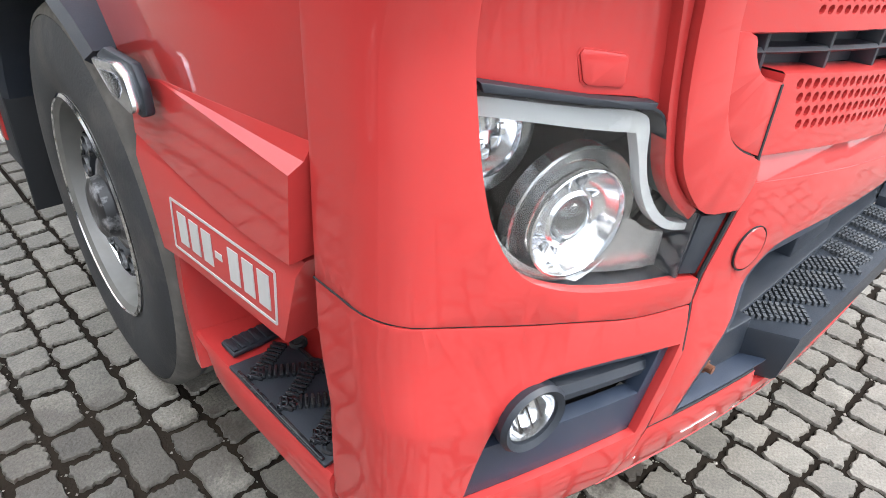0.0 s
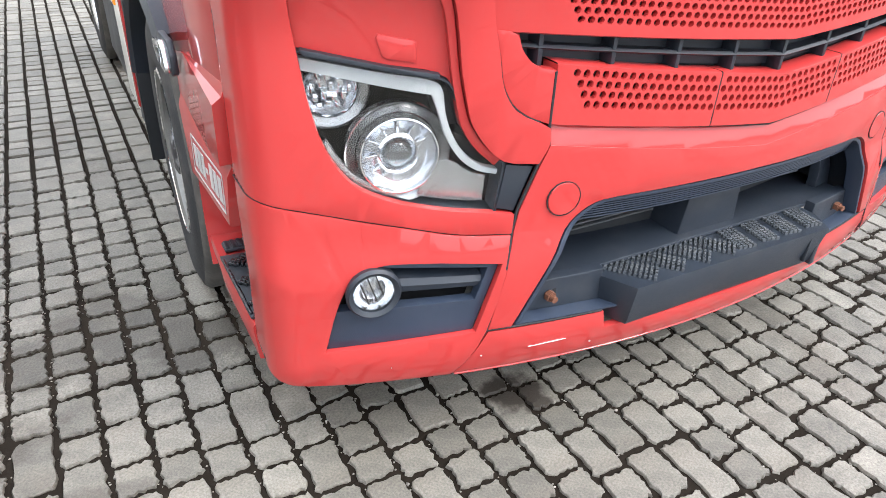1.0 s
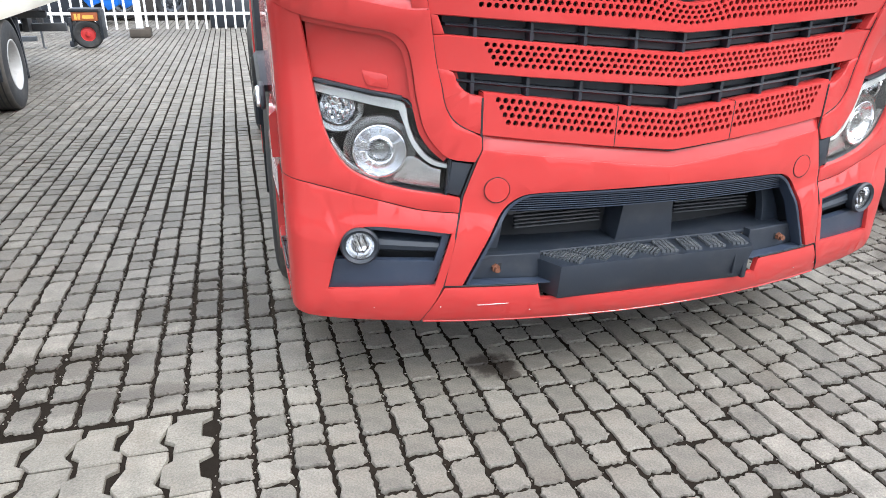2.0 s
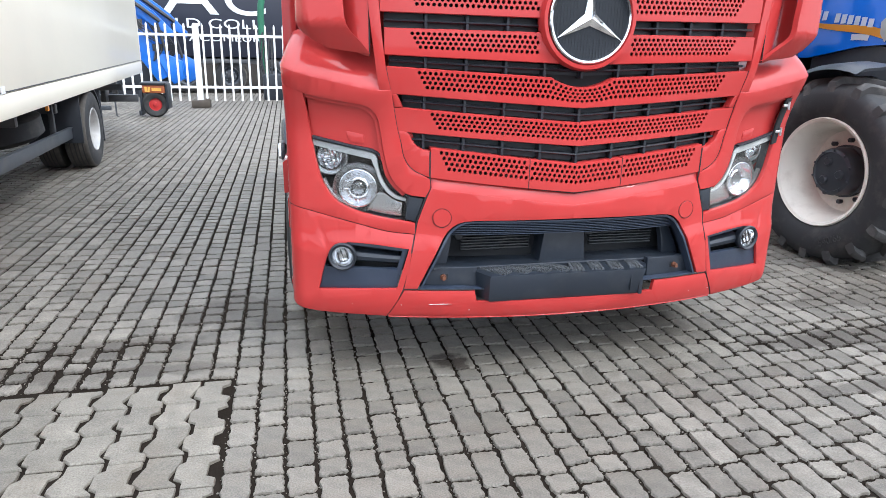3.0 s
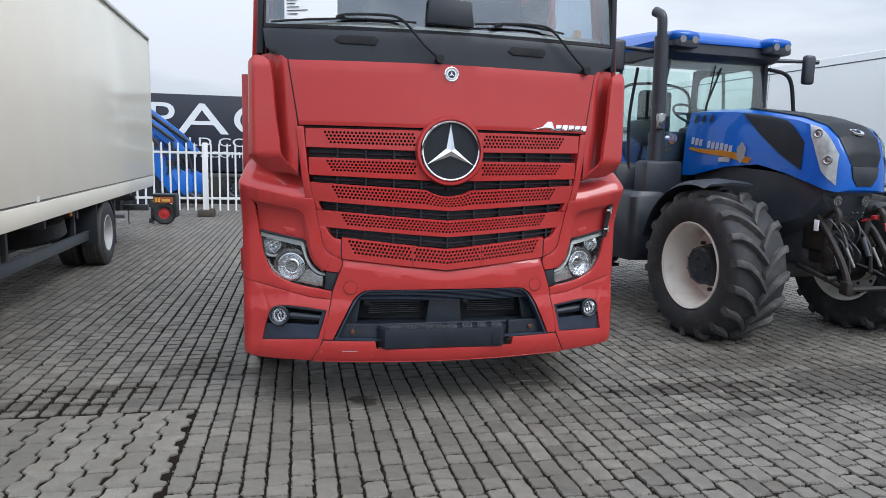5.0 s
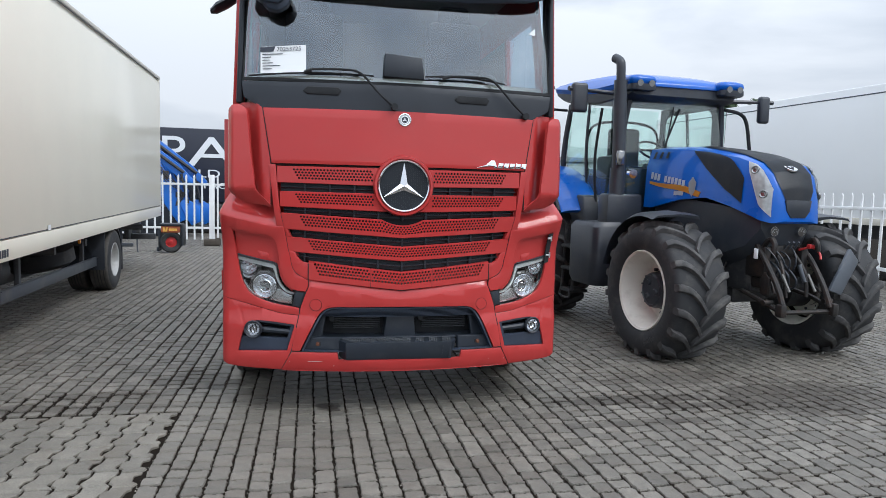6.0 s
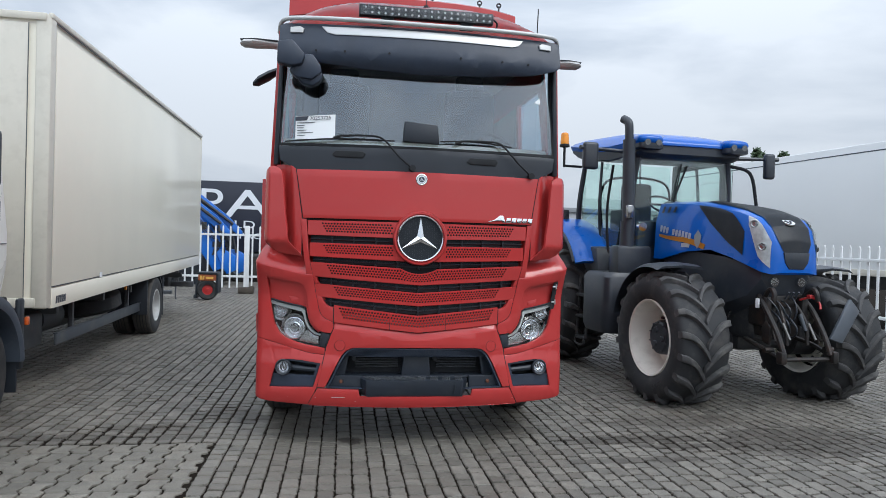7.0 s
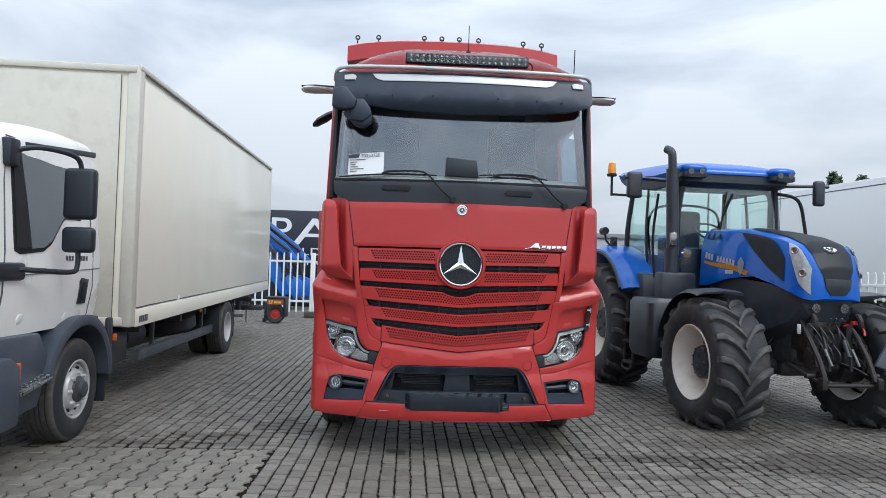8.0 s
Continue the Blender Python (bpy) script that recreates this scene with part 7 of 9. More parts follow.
def hood_patch(name, outline, mat, lift=0.006, label="", nu=10, nv=6):
    """A patch on the bonnet between two runs of (y, t)."""
    (lo, hi) = outline
    bm = bmesh.new()
    grid = []
    for i in range(nu + 1):
        u = i / nu
        ya, ta = lerp_list(u, [(k / (len(lo) - 1), p[0]) for k, p in enumerate(lo)]), lerp_list(u, [(k / (len(lo) - 1), p[1]) for k, p in enumerate(lo)])
        yb, tb = lerp_list(u, [(k / (len(hi) - 1), p[0]) for k, p in enumerate(hi)]), lerp_list(u, [(k / (len(hi) - 1), p[1]) for k, p in enumerate(hi)])
        grid.append([bm.verts.new(hood_at(ya + (yb - ya) * j / nv, ta + (tb - ta) * j / nv, lift)) for j in range(nv + 1)])
    for a, b in zip(grid, grid[1:]):
        for j in range(nv):
            bm.faces.new((a[j], a[j + 1], b[j + 1], b[j]))
    bmesh.ops.solidify(bm, geom=bm.faces[:], thickness=-0.006)
    return tpart(name, bm, mat, label, bonnet)


hood_patch("bonnet_top", ([(-0.929, -0.60), (-0.905, -0.57), (-0.80, -0.53), (-0.5, -0.47), (0.1, -0.35), (0.55, -0.14)], [(-0.929, 0.60), (-0.905, 0.57), (-0.80, 0.53), (-0.5, 0.47), (0.1, 0.35), (0.55, 0.14)]), TRACTOR_BLACK, 0.010, "matt black bonnet top", 48, 16)
for sg in (-1, 1):
    hood_patch("side_grille", ([(-0.60, sg * 0.84), (-0.36, sg * 0.725), (0.0, sg * 0.665), (0.20, sg * 0.70)], [(-0.60, sg * 0.965), (-0.36, sg * 0.93), (-0.08, sg * 0.855), (0.16, sg * 0.745)]), TRACTOR_BLACK, 0.006, "black mesh side grille")
    hood_patch("headlight", ([(-0.885, sg * 0.74), (-0.76, sg * 0.685), (-0.60, sg * 0.69)], [(-0.90, sg * 0.96), (-0.79, sg * 0.93), (-0.645, sg * 0.79)]), LENS_PALE, 0.012, "long clear headlight", 12, 6)
    for y, t in ((-0.71, sg * 0.76), (-0.83, sg * 0.86)):
        bm = bmesh.new()
        p = hood_at(y, t, 0.006)
        q = hood_at(y, t, 0.02)
        mk = frame_of(p, q)[0]
        lathe(bm, [(0.040, 0.0), (0.040, 0.012), (0.034, 0.016), (0.026, 0.013), (0.022, 0.008), (0, 0.012)], mk, 20)
        tpart("headlamp_eye", bm, LAMP_GREY, "", bonnet)
    for k in range(3):
        y = 0.60 + 0.12 * k
        hood_patch("vent_slot", ([(y, sg * 0.745), (y + 0.02, sg * 0.79)], [(y + 0.045, sg * 0.745), (y + 0.075, sg * 0.79)]), TRACTOR_BLACK, 0.004, "", 2, 2)
    for k in range(10):
        if k == 3:
            continue
        y, q = 0.90 - 0.066 * k, 0.006 * k
        hood_patch("name_bar", ([(y, sg * (0.858 + q)), (y - 0.050, sg * (0.859 + q))], [(y + 0.004, sg * (0.887 + q)), (y - 0.046, sg * (0.888 + q))]), LETTER_WHITE, 0.004, "white bars in place of lettering", 1, 2)
    hood_patch("yellow_flash", ([(-0.02, sg * 0.972), (0.25, sg * 0.940), (0.92, sg * 0.898)], [(0.02, sg * 0.996), (0.25, sg * 0.968), (0.92, sg * 0.908)]), surf_mat("yellow_flash", (0.80, 0.34, 0.03), 0.4, var=0.05), 0.004, "orange yellow stripe", 8, 2)
    hood_patch("leaf_mark", ([(0.06, sg * 0.925), (0.125, sg * 0.895), (0.19, sg * 0.925)], [(0.075, sg * 0.965), (0.125, sg * 0.992), (0.175, sg * 0.965)]), SILVER_FILM, 0.008, "silver shield shape", 6, 3)
    hood_patch("model_bar", ([(0.27, sg * 0.966), (0.44, sg * 0.957)], [(0.28, sg * 0.984), (0.44, sg * 0.975)]), LETTER_WHITE, 0.004, "", 4, 2)
bm = prism(bmesh.new(), [(-0.150, 1.62), (0.150, 1.62), (0.135, 1.52), (0.085, 1.455), (-0.085, 1.455), (-0.135, 1.52)], 0.715, 0.740, pose(0, 0, 0, 90, 0, 0), 0.004)
tpart("nose_insert", bm, TRACTOR_BLACK, "", bonnet)
bm = bmesh.new()
p, q = hood_at(-0.80, 0.0, 0.004), hood_at(-0.80, 0.0, 0.02)
cyl(bm, p, q, 0.062, n=26)
tpart("nose_badge", bm, CHROME, "round silver nose badge", bonnet)
bm = bmesh.new()
for sg in (-1, 1):
    prism(bm, [(sg * 0.004, -0.04), (sg * 0.045, 0.02), (sg * 0.02, 0.03)], 0, 0.004, frame_of(q, q + (q - p))[0])
tpart("badge_shape", bm, INK, "", bonnet)
for sg in (-1, 1):
    bm = bmesh.new()
    cyl(bm, (sg * 0.16, -0.56, 1.32), (sg * 0.16, -0.63, 1.32), 0.042, 0.047, n=20)
    tpart("work_lamp", bm, CHROME, "small round work lamp")

# front linkage and hitch
def rod(name, pts, r, mat, parent, label="", k=5):
    return tpart(name, tube(bmesh.new(), smooth_path(pts, k) if len(pts) > 2 else pts, r, 8), mat, label, parent)


bm = bmesh.new()
box(bm, (0, -0.44, 0.92), (0.46, 0.26, 0.34), 0.04)
box(bm, (0, -0.52, 1.12), (0.28, 0.16, 0.12), 0.02)
box(bm, (-0.22, -0.50, 1.02), (0.08, 0.26, 0.30), 0.02)
box(bm, (0.22, -0.50, 1.02), (0.08, 0.26, 0.30), 0.02)
link = tpart("front_linkage", bm, LINK_IRON, "black front lifting linkage")
for sg in (-1, 1):
    rod("lift_arm", [(sg * 0.24, -0.50, 1.18), (sg * 0.27, -0.64, 1.06), (sg * 0.27, -0.82, 0.82), (sg * 0.27, -0.92, 0.62)], 0.027, LINK_IRON, link)
    rod("lower_arm", [(sg * 0.30, -0.40, 0.72), (sg * 0.33, -0.62, 0.68), (sg * 0.31, -0.90, 0.60)], 0.024, LINK_IRON, link)
    rod("hook", [(sg * 0.22, -0.56, 1.14), (sg * 0.25, -0.64, 1.22), (sg * 0.25, -0.70, 1.25), (sg * 0.25, -0.74, 1.20), (sg * 0.26, -0.74, 1.14)], 0.026, LINK_IRON, link)
    rod("ram_rod", [(sg * 0.17, -0.54, 1.02), (sg * 0.27, -0.80, 0.74)], 0.011, LINK_IRON, link)
    bm = box(bmesh.new(), (sg * 0.30, -0.92, 0.60), (0.07, 0.09, 0.12), 0.020)
    tpart("hook_end", bm, LINK_IRON, "", link)
    bm = bmesh.new()
    cyl(bm, (sg * 0.30, -0.80, 0.66), (sg * 0.40, -0.80, 0.66), 0.026, n=14)
    tpart("link_pin", bm, LINK_IRON, "", link)
rod("cross_bar", [(-0.30, -0.90, 0.58), (0.30, -0.90, 0.58)], 0.022, LINK_IRON, link)
for x in (0.0, 0.055, 0.12):
    rod("coupling", [(x, -0.58, 1.13), (x - 0.012, -0.66, 1.22)], 0.010, RAIL_GREY, link)
for x in (-0.16, 0.14):
    rod("silver_ram", [(x, -0.76, 0.92), (x + 0.02, -0.84, 0.76)], 0.013, RIM_DARK, link, "short grey ram")
tpart("white_tag", box(bmesh.new(), (-0.30, -0.56, 1.10), (0.012, 0.05, 0.10), 0.004), PAPER, "small white tag", link)
rod("red_lever", [(0.17, -0.60, 1.14), (0.23, -0.70, 1.17), (0.28, -0.74, 1.12), (0.27, -0.77, 1.06)], 0.011, RED_PLASTIC, link, "red coupling lever")
bm = box(bmesh.new(), (0.22, -0.69, 1.18), (0.06, 0.05, 0.04), 0.01)
tpart("red_cap", bm, RED_PLASTIC, "", link)
for k in range(3):
    rod("hose", [(-0.14 + 0.07 * k, -0.54, 1.04), (-0.18 + 0.10 * k, -0.74, 0.95 - 0.04 * k), (-0.08 + 0.06 * k, -0.66, 0.76), (0.08 * k - 0.14, -0.46, 0.80)], 0.010, TRACTOR_BLACK, link, k=6)
rod("wire", [(-0.34, -0.2, 0.98), (-0.52, -0.35, 0.92), (-0.62, -0.25, 0.98)], 0.008, LINK_IRON, link)
bm = prism(bmesh.new(), [(0.0, 0.0), (0.17, -0.05), (0.52, 0.27), (0.40, 0.40)], -0.018, 0.018, Matrix.Translation((0.36, -0.80, 0.76)) @ pose(0, 0, 0, 80, 0, 12), 0.008)
for sg in (-1, 1):
    rod("turnbuckle", [(sg * 0.10, -0.62, 1.10), (sg * 0.13, -0.74, 0.92), (sg * 0.12, -0.78, 0.70)], 0.017, LINK_IRON, link)
    tpart("buckle_sleeve", cyl(bmesh.new(), (sg * 0.115, -0.68, 1.00), (sg * 0.13, -0.75, 0.84), 0.028, n=12), RAIL_GREY if sg > 0 else LINK_IRON, "", link)
    tpart("arm_bracket", prism(bmesh.new(), [(0.0, 0.0), (0.09, 0.02), (0.11, 0.16), (0.05, 0.24), (-0.02, 0.18)], -0.015, 0.015, Matrix.Translation((sg * 0.29, -0.74, 0.70)) @ pose(0, 0, 0, 90, 0, 90), 0.006), LINK_IRON, "", link)
for k in range(4):
    rod("hydraulic_hose", [(-0.20 + 0.08 * k, -0.50, 1.10), (-0.24 + 0.10 * k, -0.62, 1.16 - 0.02 * (k % 3)), (-0.16 + 0.07 * k, -0.70, 1.02), (-0.10 + 0.05 * k, -0.60, 0.86)], 0.008, TRACTOR_BLACK, link)
tpart("grey_plate", bm, RAIL_GREY, "", link)

# front fenders
for sg in (-1, 1):
    bm = bmesh.new()
    rings = []
    for a in np.linspace(74, 168, 14):
        ca, sa = math.cos(radians(a)), math.sin(radians(a))
        r = 0.76
        rings.append([Vector((sg * x, -(r + d) * ca + 0.0, FR + (r + d) * sa)) for x, d in ((0.68, -0.03), (0.70, 0.0), (0.93, 0.02), (1.17, 0.0), (1.23, -0.04), (1.17, -0.02), (0.93, -0.005))])
    loft(bm, rings)
    tpart("front_fender", bm, TRACTOR_BLACK, "black plastic front mudguard")
    bm = bmesh.new()
    tube(bm, [(sg * 0.5, 0.2, 0.9), (sg * 0.66, 0.3, 1.25), (sg * 0.84, 0.25, 1.42)], 0.03, 8)
    tpart("fender_stay", bm, CAST)

# cab: pillars, glass, roof
CY0, CY1 = 1.28, 2.72
CZ0, CZ1 = 1.45, 2.86
cab_w = lambda z: 0.62 + 0.16 * min(1, max(0, (z - 1.2) / 1.0))
frame_ob = None
for sg in (-1, 1):
    for y0, y1, r, nm in ((CY0 + 0.05, CY0 - 0.02, 0.035, "pillar"), (CY0 + 0.78, CY0 + 0.80, 0.022, "pillar"), (CY1, CY1 - 0.12, 0.04, "pillar")):
        bm = bmesh.new()
        tube(bm, smooth_path([(sg * (0.64 if y0 < 1.5 else 0.66), y0 + 0.05, CZ0 - 0.1), (sg * (0.71 if y0 < 1.5 else 0.77), y0, 2.1), (sg * (0.64 if y0 < 1.5 else 0.73), y1, CZ1)], 5), r, 8)
        tpart(nm, bm, TRACTOR_BLACK)
    bm = bmesh.new()
    prism(bm, [(CY0 + 0.05, CZ0 - 0.12), (CY0 + 0.52, CZ0 - 0.10), (CY1 - 0.42, CZ0 + 0.25), (CY1 - 0.05, CZ0 + 0.62), (CY1 - 0.1, CZ1), (CY0, CZ1)], 0.742, 0.748, Matrix(((0, 0, sg, 0), (1, 0, 0, 0), (0, 1, 0, 0), (0, 0, 0, 1))))
    ob = tpart("side_glass", bm, TRACTOR_GLASS)
    ob.visible_shadow = False
bm = bmesh.new()
prism(bm, [(-0.68, 1.65), (0.68, 1.65), (0.66, CZ1), (-0.66, CZ1)], -CY0 - 0.006, -CY0, pose(0, 0, 0, 90, 0, 0))
ob = tpart("front_glass", bm, TRACTOR_GLASS)
ob.visible_shadow = False
bm = bmesh.new()
prism(bm, [(-0.70, 1.9), (0.70, 1.9), (0.72, CZ1), (-0.72, CZ1)], -CY1 - 0.006, -CY1, pose(0, 0, 0, 90, 0, 0))
ob = tpart("rear_glass", bm, TRACTOR_GLASS)
ob.visible_shadow = False
bm = bmesh.new()
rings = []
for y, zt, w, zb in ((1.10, 2.955, 0.72, 2.925), (1.13, 3.00, 0.76, 2.915), (1.24, 3.06, 0.78, 2.905), (1.45, 3.12, 0.80, 2.90), (1.75, 3.165, 0.82, 2.90), (2.2, 3.19, 0.85, 2.94), (2.6, 3.205, 0.87, 3.00), (2.86, 3.195, 0.86, 3.04), (2.97, 3.15, 0.82, 3.07)):
    ring = [Vector((w * t, y, zt - (zt - zb - 0.06) * (0.35 * abs(t) ** 3 + 0.65 * abs(t) ** 14))) for t in np.linspace(-1, 1, 27)]
    ring += [Vector((w * 0.97 * t, y, zb)) for t in np.linspace(1, -1, 7)]
    rings.append(ring)
loft(bm, rings)
roof = tpart("cab_roof", bm, BLUE, "blue cab roof", smooth=55)
bm = bmesh.new()
rings = []
for y, w, zb, zt in ((1.12, 0.72, 2.82, 2.925), (1.20, 0.75, 2.77, 2.925), (1.8, 0.79, 2.76, 2.93), (2.3, 0.81, 2.83, 2.98), (2.7, 0.82, 2.90, 3.04), (2.92, 0.80, 2.99, 3.08)):
    rings.append([Vector((x, y, z)) for x, z in ((-w * 0.9, zb), (-w, zb + 0.03), (-w - 0.01, zt), (w + 0.01, zt), (w, zb + 0.03), (w * 0.9, zb))])
loft(bm, rings)
tpart("roof_lining", bm, TRACTOR_BLACK, "", roof)
for sg in (-1, 1):
    bm = bmesh.new()
    rings = []
    for k, (hx, hy, z) in enumerate(((0.13, 0.10, 2.90), (0.17, 0.15, 2.925), (0.18, 0.17, 2.97), (0.17, 0.16, 3.01), (0.12, 0.11, 3.035))):
        rings.append(rect_ring(sg * 0.61, 1.16, hx, hy, 0.09, z, 5))
    loft(bm, rings)
    pod = tpart("lamp_pod", bm, BLUE, "", roof, smooth=60)
    bm = bmesh.new()
    rings = [rect_ring(sg * 0.61, 1.14, hx, 0.15, 0.07, z, 4) for hx, z in ((0.14, 2.855), (0.165, 2.87), (0.165, 2.925))]
    loft(bm, rings)
    tpart("pod_base", bm, TRACTOR_BLACK, "", pod)
    for x in (0.535, 0.685):
        bm = bmesh.new()
        cyl(bm, (sg * x, 1.04, 2.935), (sg * x, 0.985, 2.93), 0.034, 0.038, n=20)
        tpart("roof_lamp", bm, LAMP_GREY, "round roof work lamp", pod)
# seat, wheel, console inside
bm = bmesh.new()
box(bm, (0, 2.2, 1.95), (0.5, 0.5, 0.14), 0.05)
box(bm, (0, 2.44, 2.26), (0.46, 0.14, 0.60), 0.06)
tpart("tractor_seat", bm, SEAT_GREY)
bm = bmesh.new()
mw = Matrix.Translation((0, 1.72, 2.22)) @ pose(0, 0, 0, 38, 0, 0)
tube(bm, [mw @ Vector((0.20 * math.cos(a), 0.20 * math.sin(a), 0)) for a in np.linspace(0, 2 * math.pi, 29)], 0.015, 8)
cyl(bm, mw @ Vector((0, 0, 0)), (0, 1.56, 1.7), 0.04, n=10)
box(bm, (0, 0, 0), (0.38, 0.03, 0.015), 0, mw)
tpart("steering_wheel", bm, TRACTOR_BLACK)
bm = bmesh.new()
box(bm, (0, 1.46, 1.80), (0.5, 0.3, 0.5), 0.06)
box(bm, (0.42, 2.0, 2.0), (0.2, 0.5, 0.3), 0.05)
box(bm, (-0.42, 2.0, 2.0), (0.2, 0.5, 0.3), 0.05)
box(bm, (0, 2.05, 1.42), (1.24, 1.4, 0.2), 0.02)
box(bm, (-0.44, 1.33, 1.66), (0.34, 0.06, 0.62), 0.02)
box(bm, (0.14, 1.33, 1.60), (0.84, 0.06, 0.50), 0.02)
box(bm, (0.06, 1.40, 2.12), (0.50, 0.16, 0.26), 0.07)
box(bm, (0, 2.66, 1.66), (1.2, 0.08, 0.5), 0.02)
tpart("console", bm, TRACTOR_BLACK)
bm = bmesh.new()
tube(bm, smooth_path([(-0.5, 2.5, 1.9), (-0.55, 2.45, 2.4), (-0.35, 2.45, 2.62), (0.35, 2.45, 2.62), (0.55, 2.45, 2.4), (0.5, 2.5, 1.9)], 6), 0.018, 8)
tpart("inner_rail", bm, MATT_BLACK)
bm = bmesh.new()
tube(bm, [(0.05, CY0 - 0.01, 2.70), (-0.12, CY0 - 0.02, 2.30), (-0.16, CY0 - 0.02, 2.05)], 0.012, 6)
tube(bm, [(-0.04, CY0 - 0.02, 2.72), (-0.16, CY0 - 0.02, 2.02)], 0.009, 6)
tpart("wiper", bm, MATT_BLACK)
# dark frame of the far door, with rounded corners
bm = bmesh.new()
outer = rect_ring(1.98, 2.24, 0.64, 0.64, 0.10, 0.0, 4)
inner_ = rect_ring(2.02, 2.26, 0.52, 0.50, 0.12, 0.0, 4)
md = Matrix(((0, 0, 1, 0.70), (1, 0, 0, 0), (0, 1, 0, 0), (0, 0, 0, 1)))
va = [[bm.verts.new(md @ (p + Vector((0, 0, d)))) for p in ring] for ring in (outer, inner_) for d in (0.0, 0.03)]
for a, b in ((0, 2), (2, 3), (3, 1), (1, 0)):
    for k in range(len(outer)):
        q = (k + 1) % len(outer)
        bm.faces.new((va[a][k], va[a][q], va[b][q], va[b][k]))
tpart("door_frame", bm, TRACTOR_BLACK, "dark rounded door frame")

# cab flanks, steps, tanks
for sg in (-1, 1):
    bm = bmesh.new()
    prism(bm, [(1.10, 1.15), (1.65, 1.10), (1.70, 1.36), (1.50, 1.44), (1.10, 1.44)], 0.50, 0.74, Matrix(((0, 0, sg, 0), (1, 0, 0, 0), (0, 1, 0, 0), (0, 0, 0, 1))), 0.04)
    tpart("cab_base", bm, TRACTOR_BLACK)
    bm = bmesh.new()
    rings = [rect_ring(sg * 0.98, 1.26, 0.25, 0.34, 0.12, z, 5) for z in (0.62, 0.66, 1.26, 1.34)]
    rings[0] = rect_ring(sg * 0.98, 1.26, 0.22, 0.31, 0.12, 0.58, 5)
    rings[3] = rect_ring(sg * 0.98, 1.26, 0.21, 0.30, 0.12, 1.32, 5)
    loft(bm, rings)
    tpart("fuel_tank", bm, TRACTOR_BLACK, "black rounded tank")
    bm = bmesh.new()
    for z in (0.42, 0.70, 0.98):
        box(bm, (sg * 1.02, 1.78, z), (0.26, 0.28, 0.04), 0.012)
    for dy in (-0.14, 0.14):
        tube(bm, [(sg * 1.12, 1.78 + dy, 0.42), (sg * 1.08, 1.78 + dy, 1.25)], 0.018, 6)
    tube(bm, smooth_path([(sg * 1.14, 1.66, 0.42), (sg * 1.15, 1.66, 0.34), (sg * 1.15, 1.90, 0.34), (sg * 1.14, 1.90, 0.42)], 5), 0.014, 6)
    tpart("access_step", bm, CAST, "black cab steps")
    # rear fender
    bm = bmesh.new()
    rings = []
    for a in np.linspace(27, 150, 20):
        ca, sa = math.cos(radians(a)), math.sin(radians(a))
        r = 1.09 + 0.05 * max(0.0, math.cos(radians(a)))
        rings.append([Vector((sg * x, 2.80 - (r + d) * ca, RR + (r + d) * sa)) for x, d in ((0.66, -0.22), (0.68, 0.0), (0.76, 0.035), (0.95, 0.045), (1.14, 0.025), (1.22, -0.025), (1.21, -0.06), (1.08, -0.03), (0.70, -0.04))])
    loft(bm, rings)
    fender = tpart("rear_fender", bm, BLUE, "blue rear mudguard", smooth=60)
    bm = bmesh.new()
    rings = []
    for a in np.linspace(29, 140, 18):
        ca, sa = math.cos(radians(a)), math.sin(radians(a))
        r = 1.09 + 0.05 * max(0.0, math.cos(radians(a)))
        rings.append([Vector((sg * x, 2.80 - (r + d) * ca, RR + (r + d) * sa)) for x, d in ((1.215, -0.03), (1.235, -0.045), (1.235, -0.08), (1.205, -0.07))])
    loft(bm, rings)
    tpart("fender_lip", bm, TRACTOR_BLACK, "black rubber edge", fender)
    bm = bmesh.new()
    prism(bm, [(1.75, 1.05), (2.05, 1.35), (2.2, 1.65), (1.70, 1.62), (1.60, 1.2)], 0.60, 0.98, Matrix(((0, 0, sg, 0), (1, 0, 0, 0), (0, 1, 0, 0), (0, 0, 0, 1))), 0.03)
    tpart("fender_base", bm, TRACTOR_BLACK)

# exhaust stack beside the cab
bm = bmesh.new()
tube(bm, smooth_path([(-0.88, 1.06, 1.30), (-0.88, 1.06, 1.9), (-0.90, 1.06, 2.95)], 6), 0.075, 14)
tube(bm, smooth_path([(-0.90, 1.06, 2.93), (-0.905, 1.06, 3.10), (-0.91, 1.08, 3.17), (-0.93, 1.16, 3.22)], 6), 0.052, 14)
exh = tpart("exhaust_pipe", bm, TRACTOR_BLACK, "tall black exhaust stack")
bm = bmesh.new()
box(bm, (-0.83, 1.08, 1.42), (0.46, 0.24, 0.46), 0.04)
cyl(bm, (-0.89, 1.06, 1.40), (-0.89, 1.06, 1.95), 0.092, 0.085, n=18)
tpart("exhaust_base", bm, TRACTOR_BLACK, "", exh)
bm = bmesh.new()
box(bm, (-0.92, 0.96, 2.06), (0.09, 0.06, 0.17), 0.02)
tpart("side_lamp", bm, LAMP_GREY, "clear side lamp", exh)
bm = bmesh.new()
cyl(bm, (-0.66, 1.16, 1.90), (-0.66, 1.09, 1.89), 0.05, 0.055, n=18)
tpart("work_lamp", bm, CHROME)

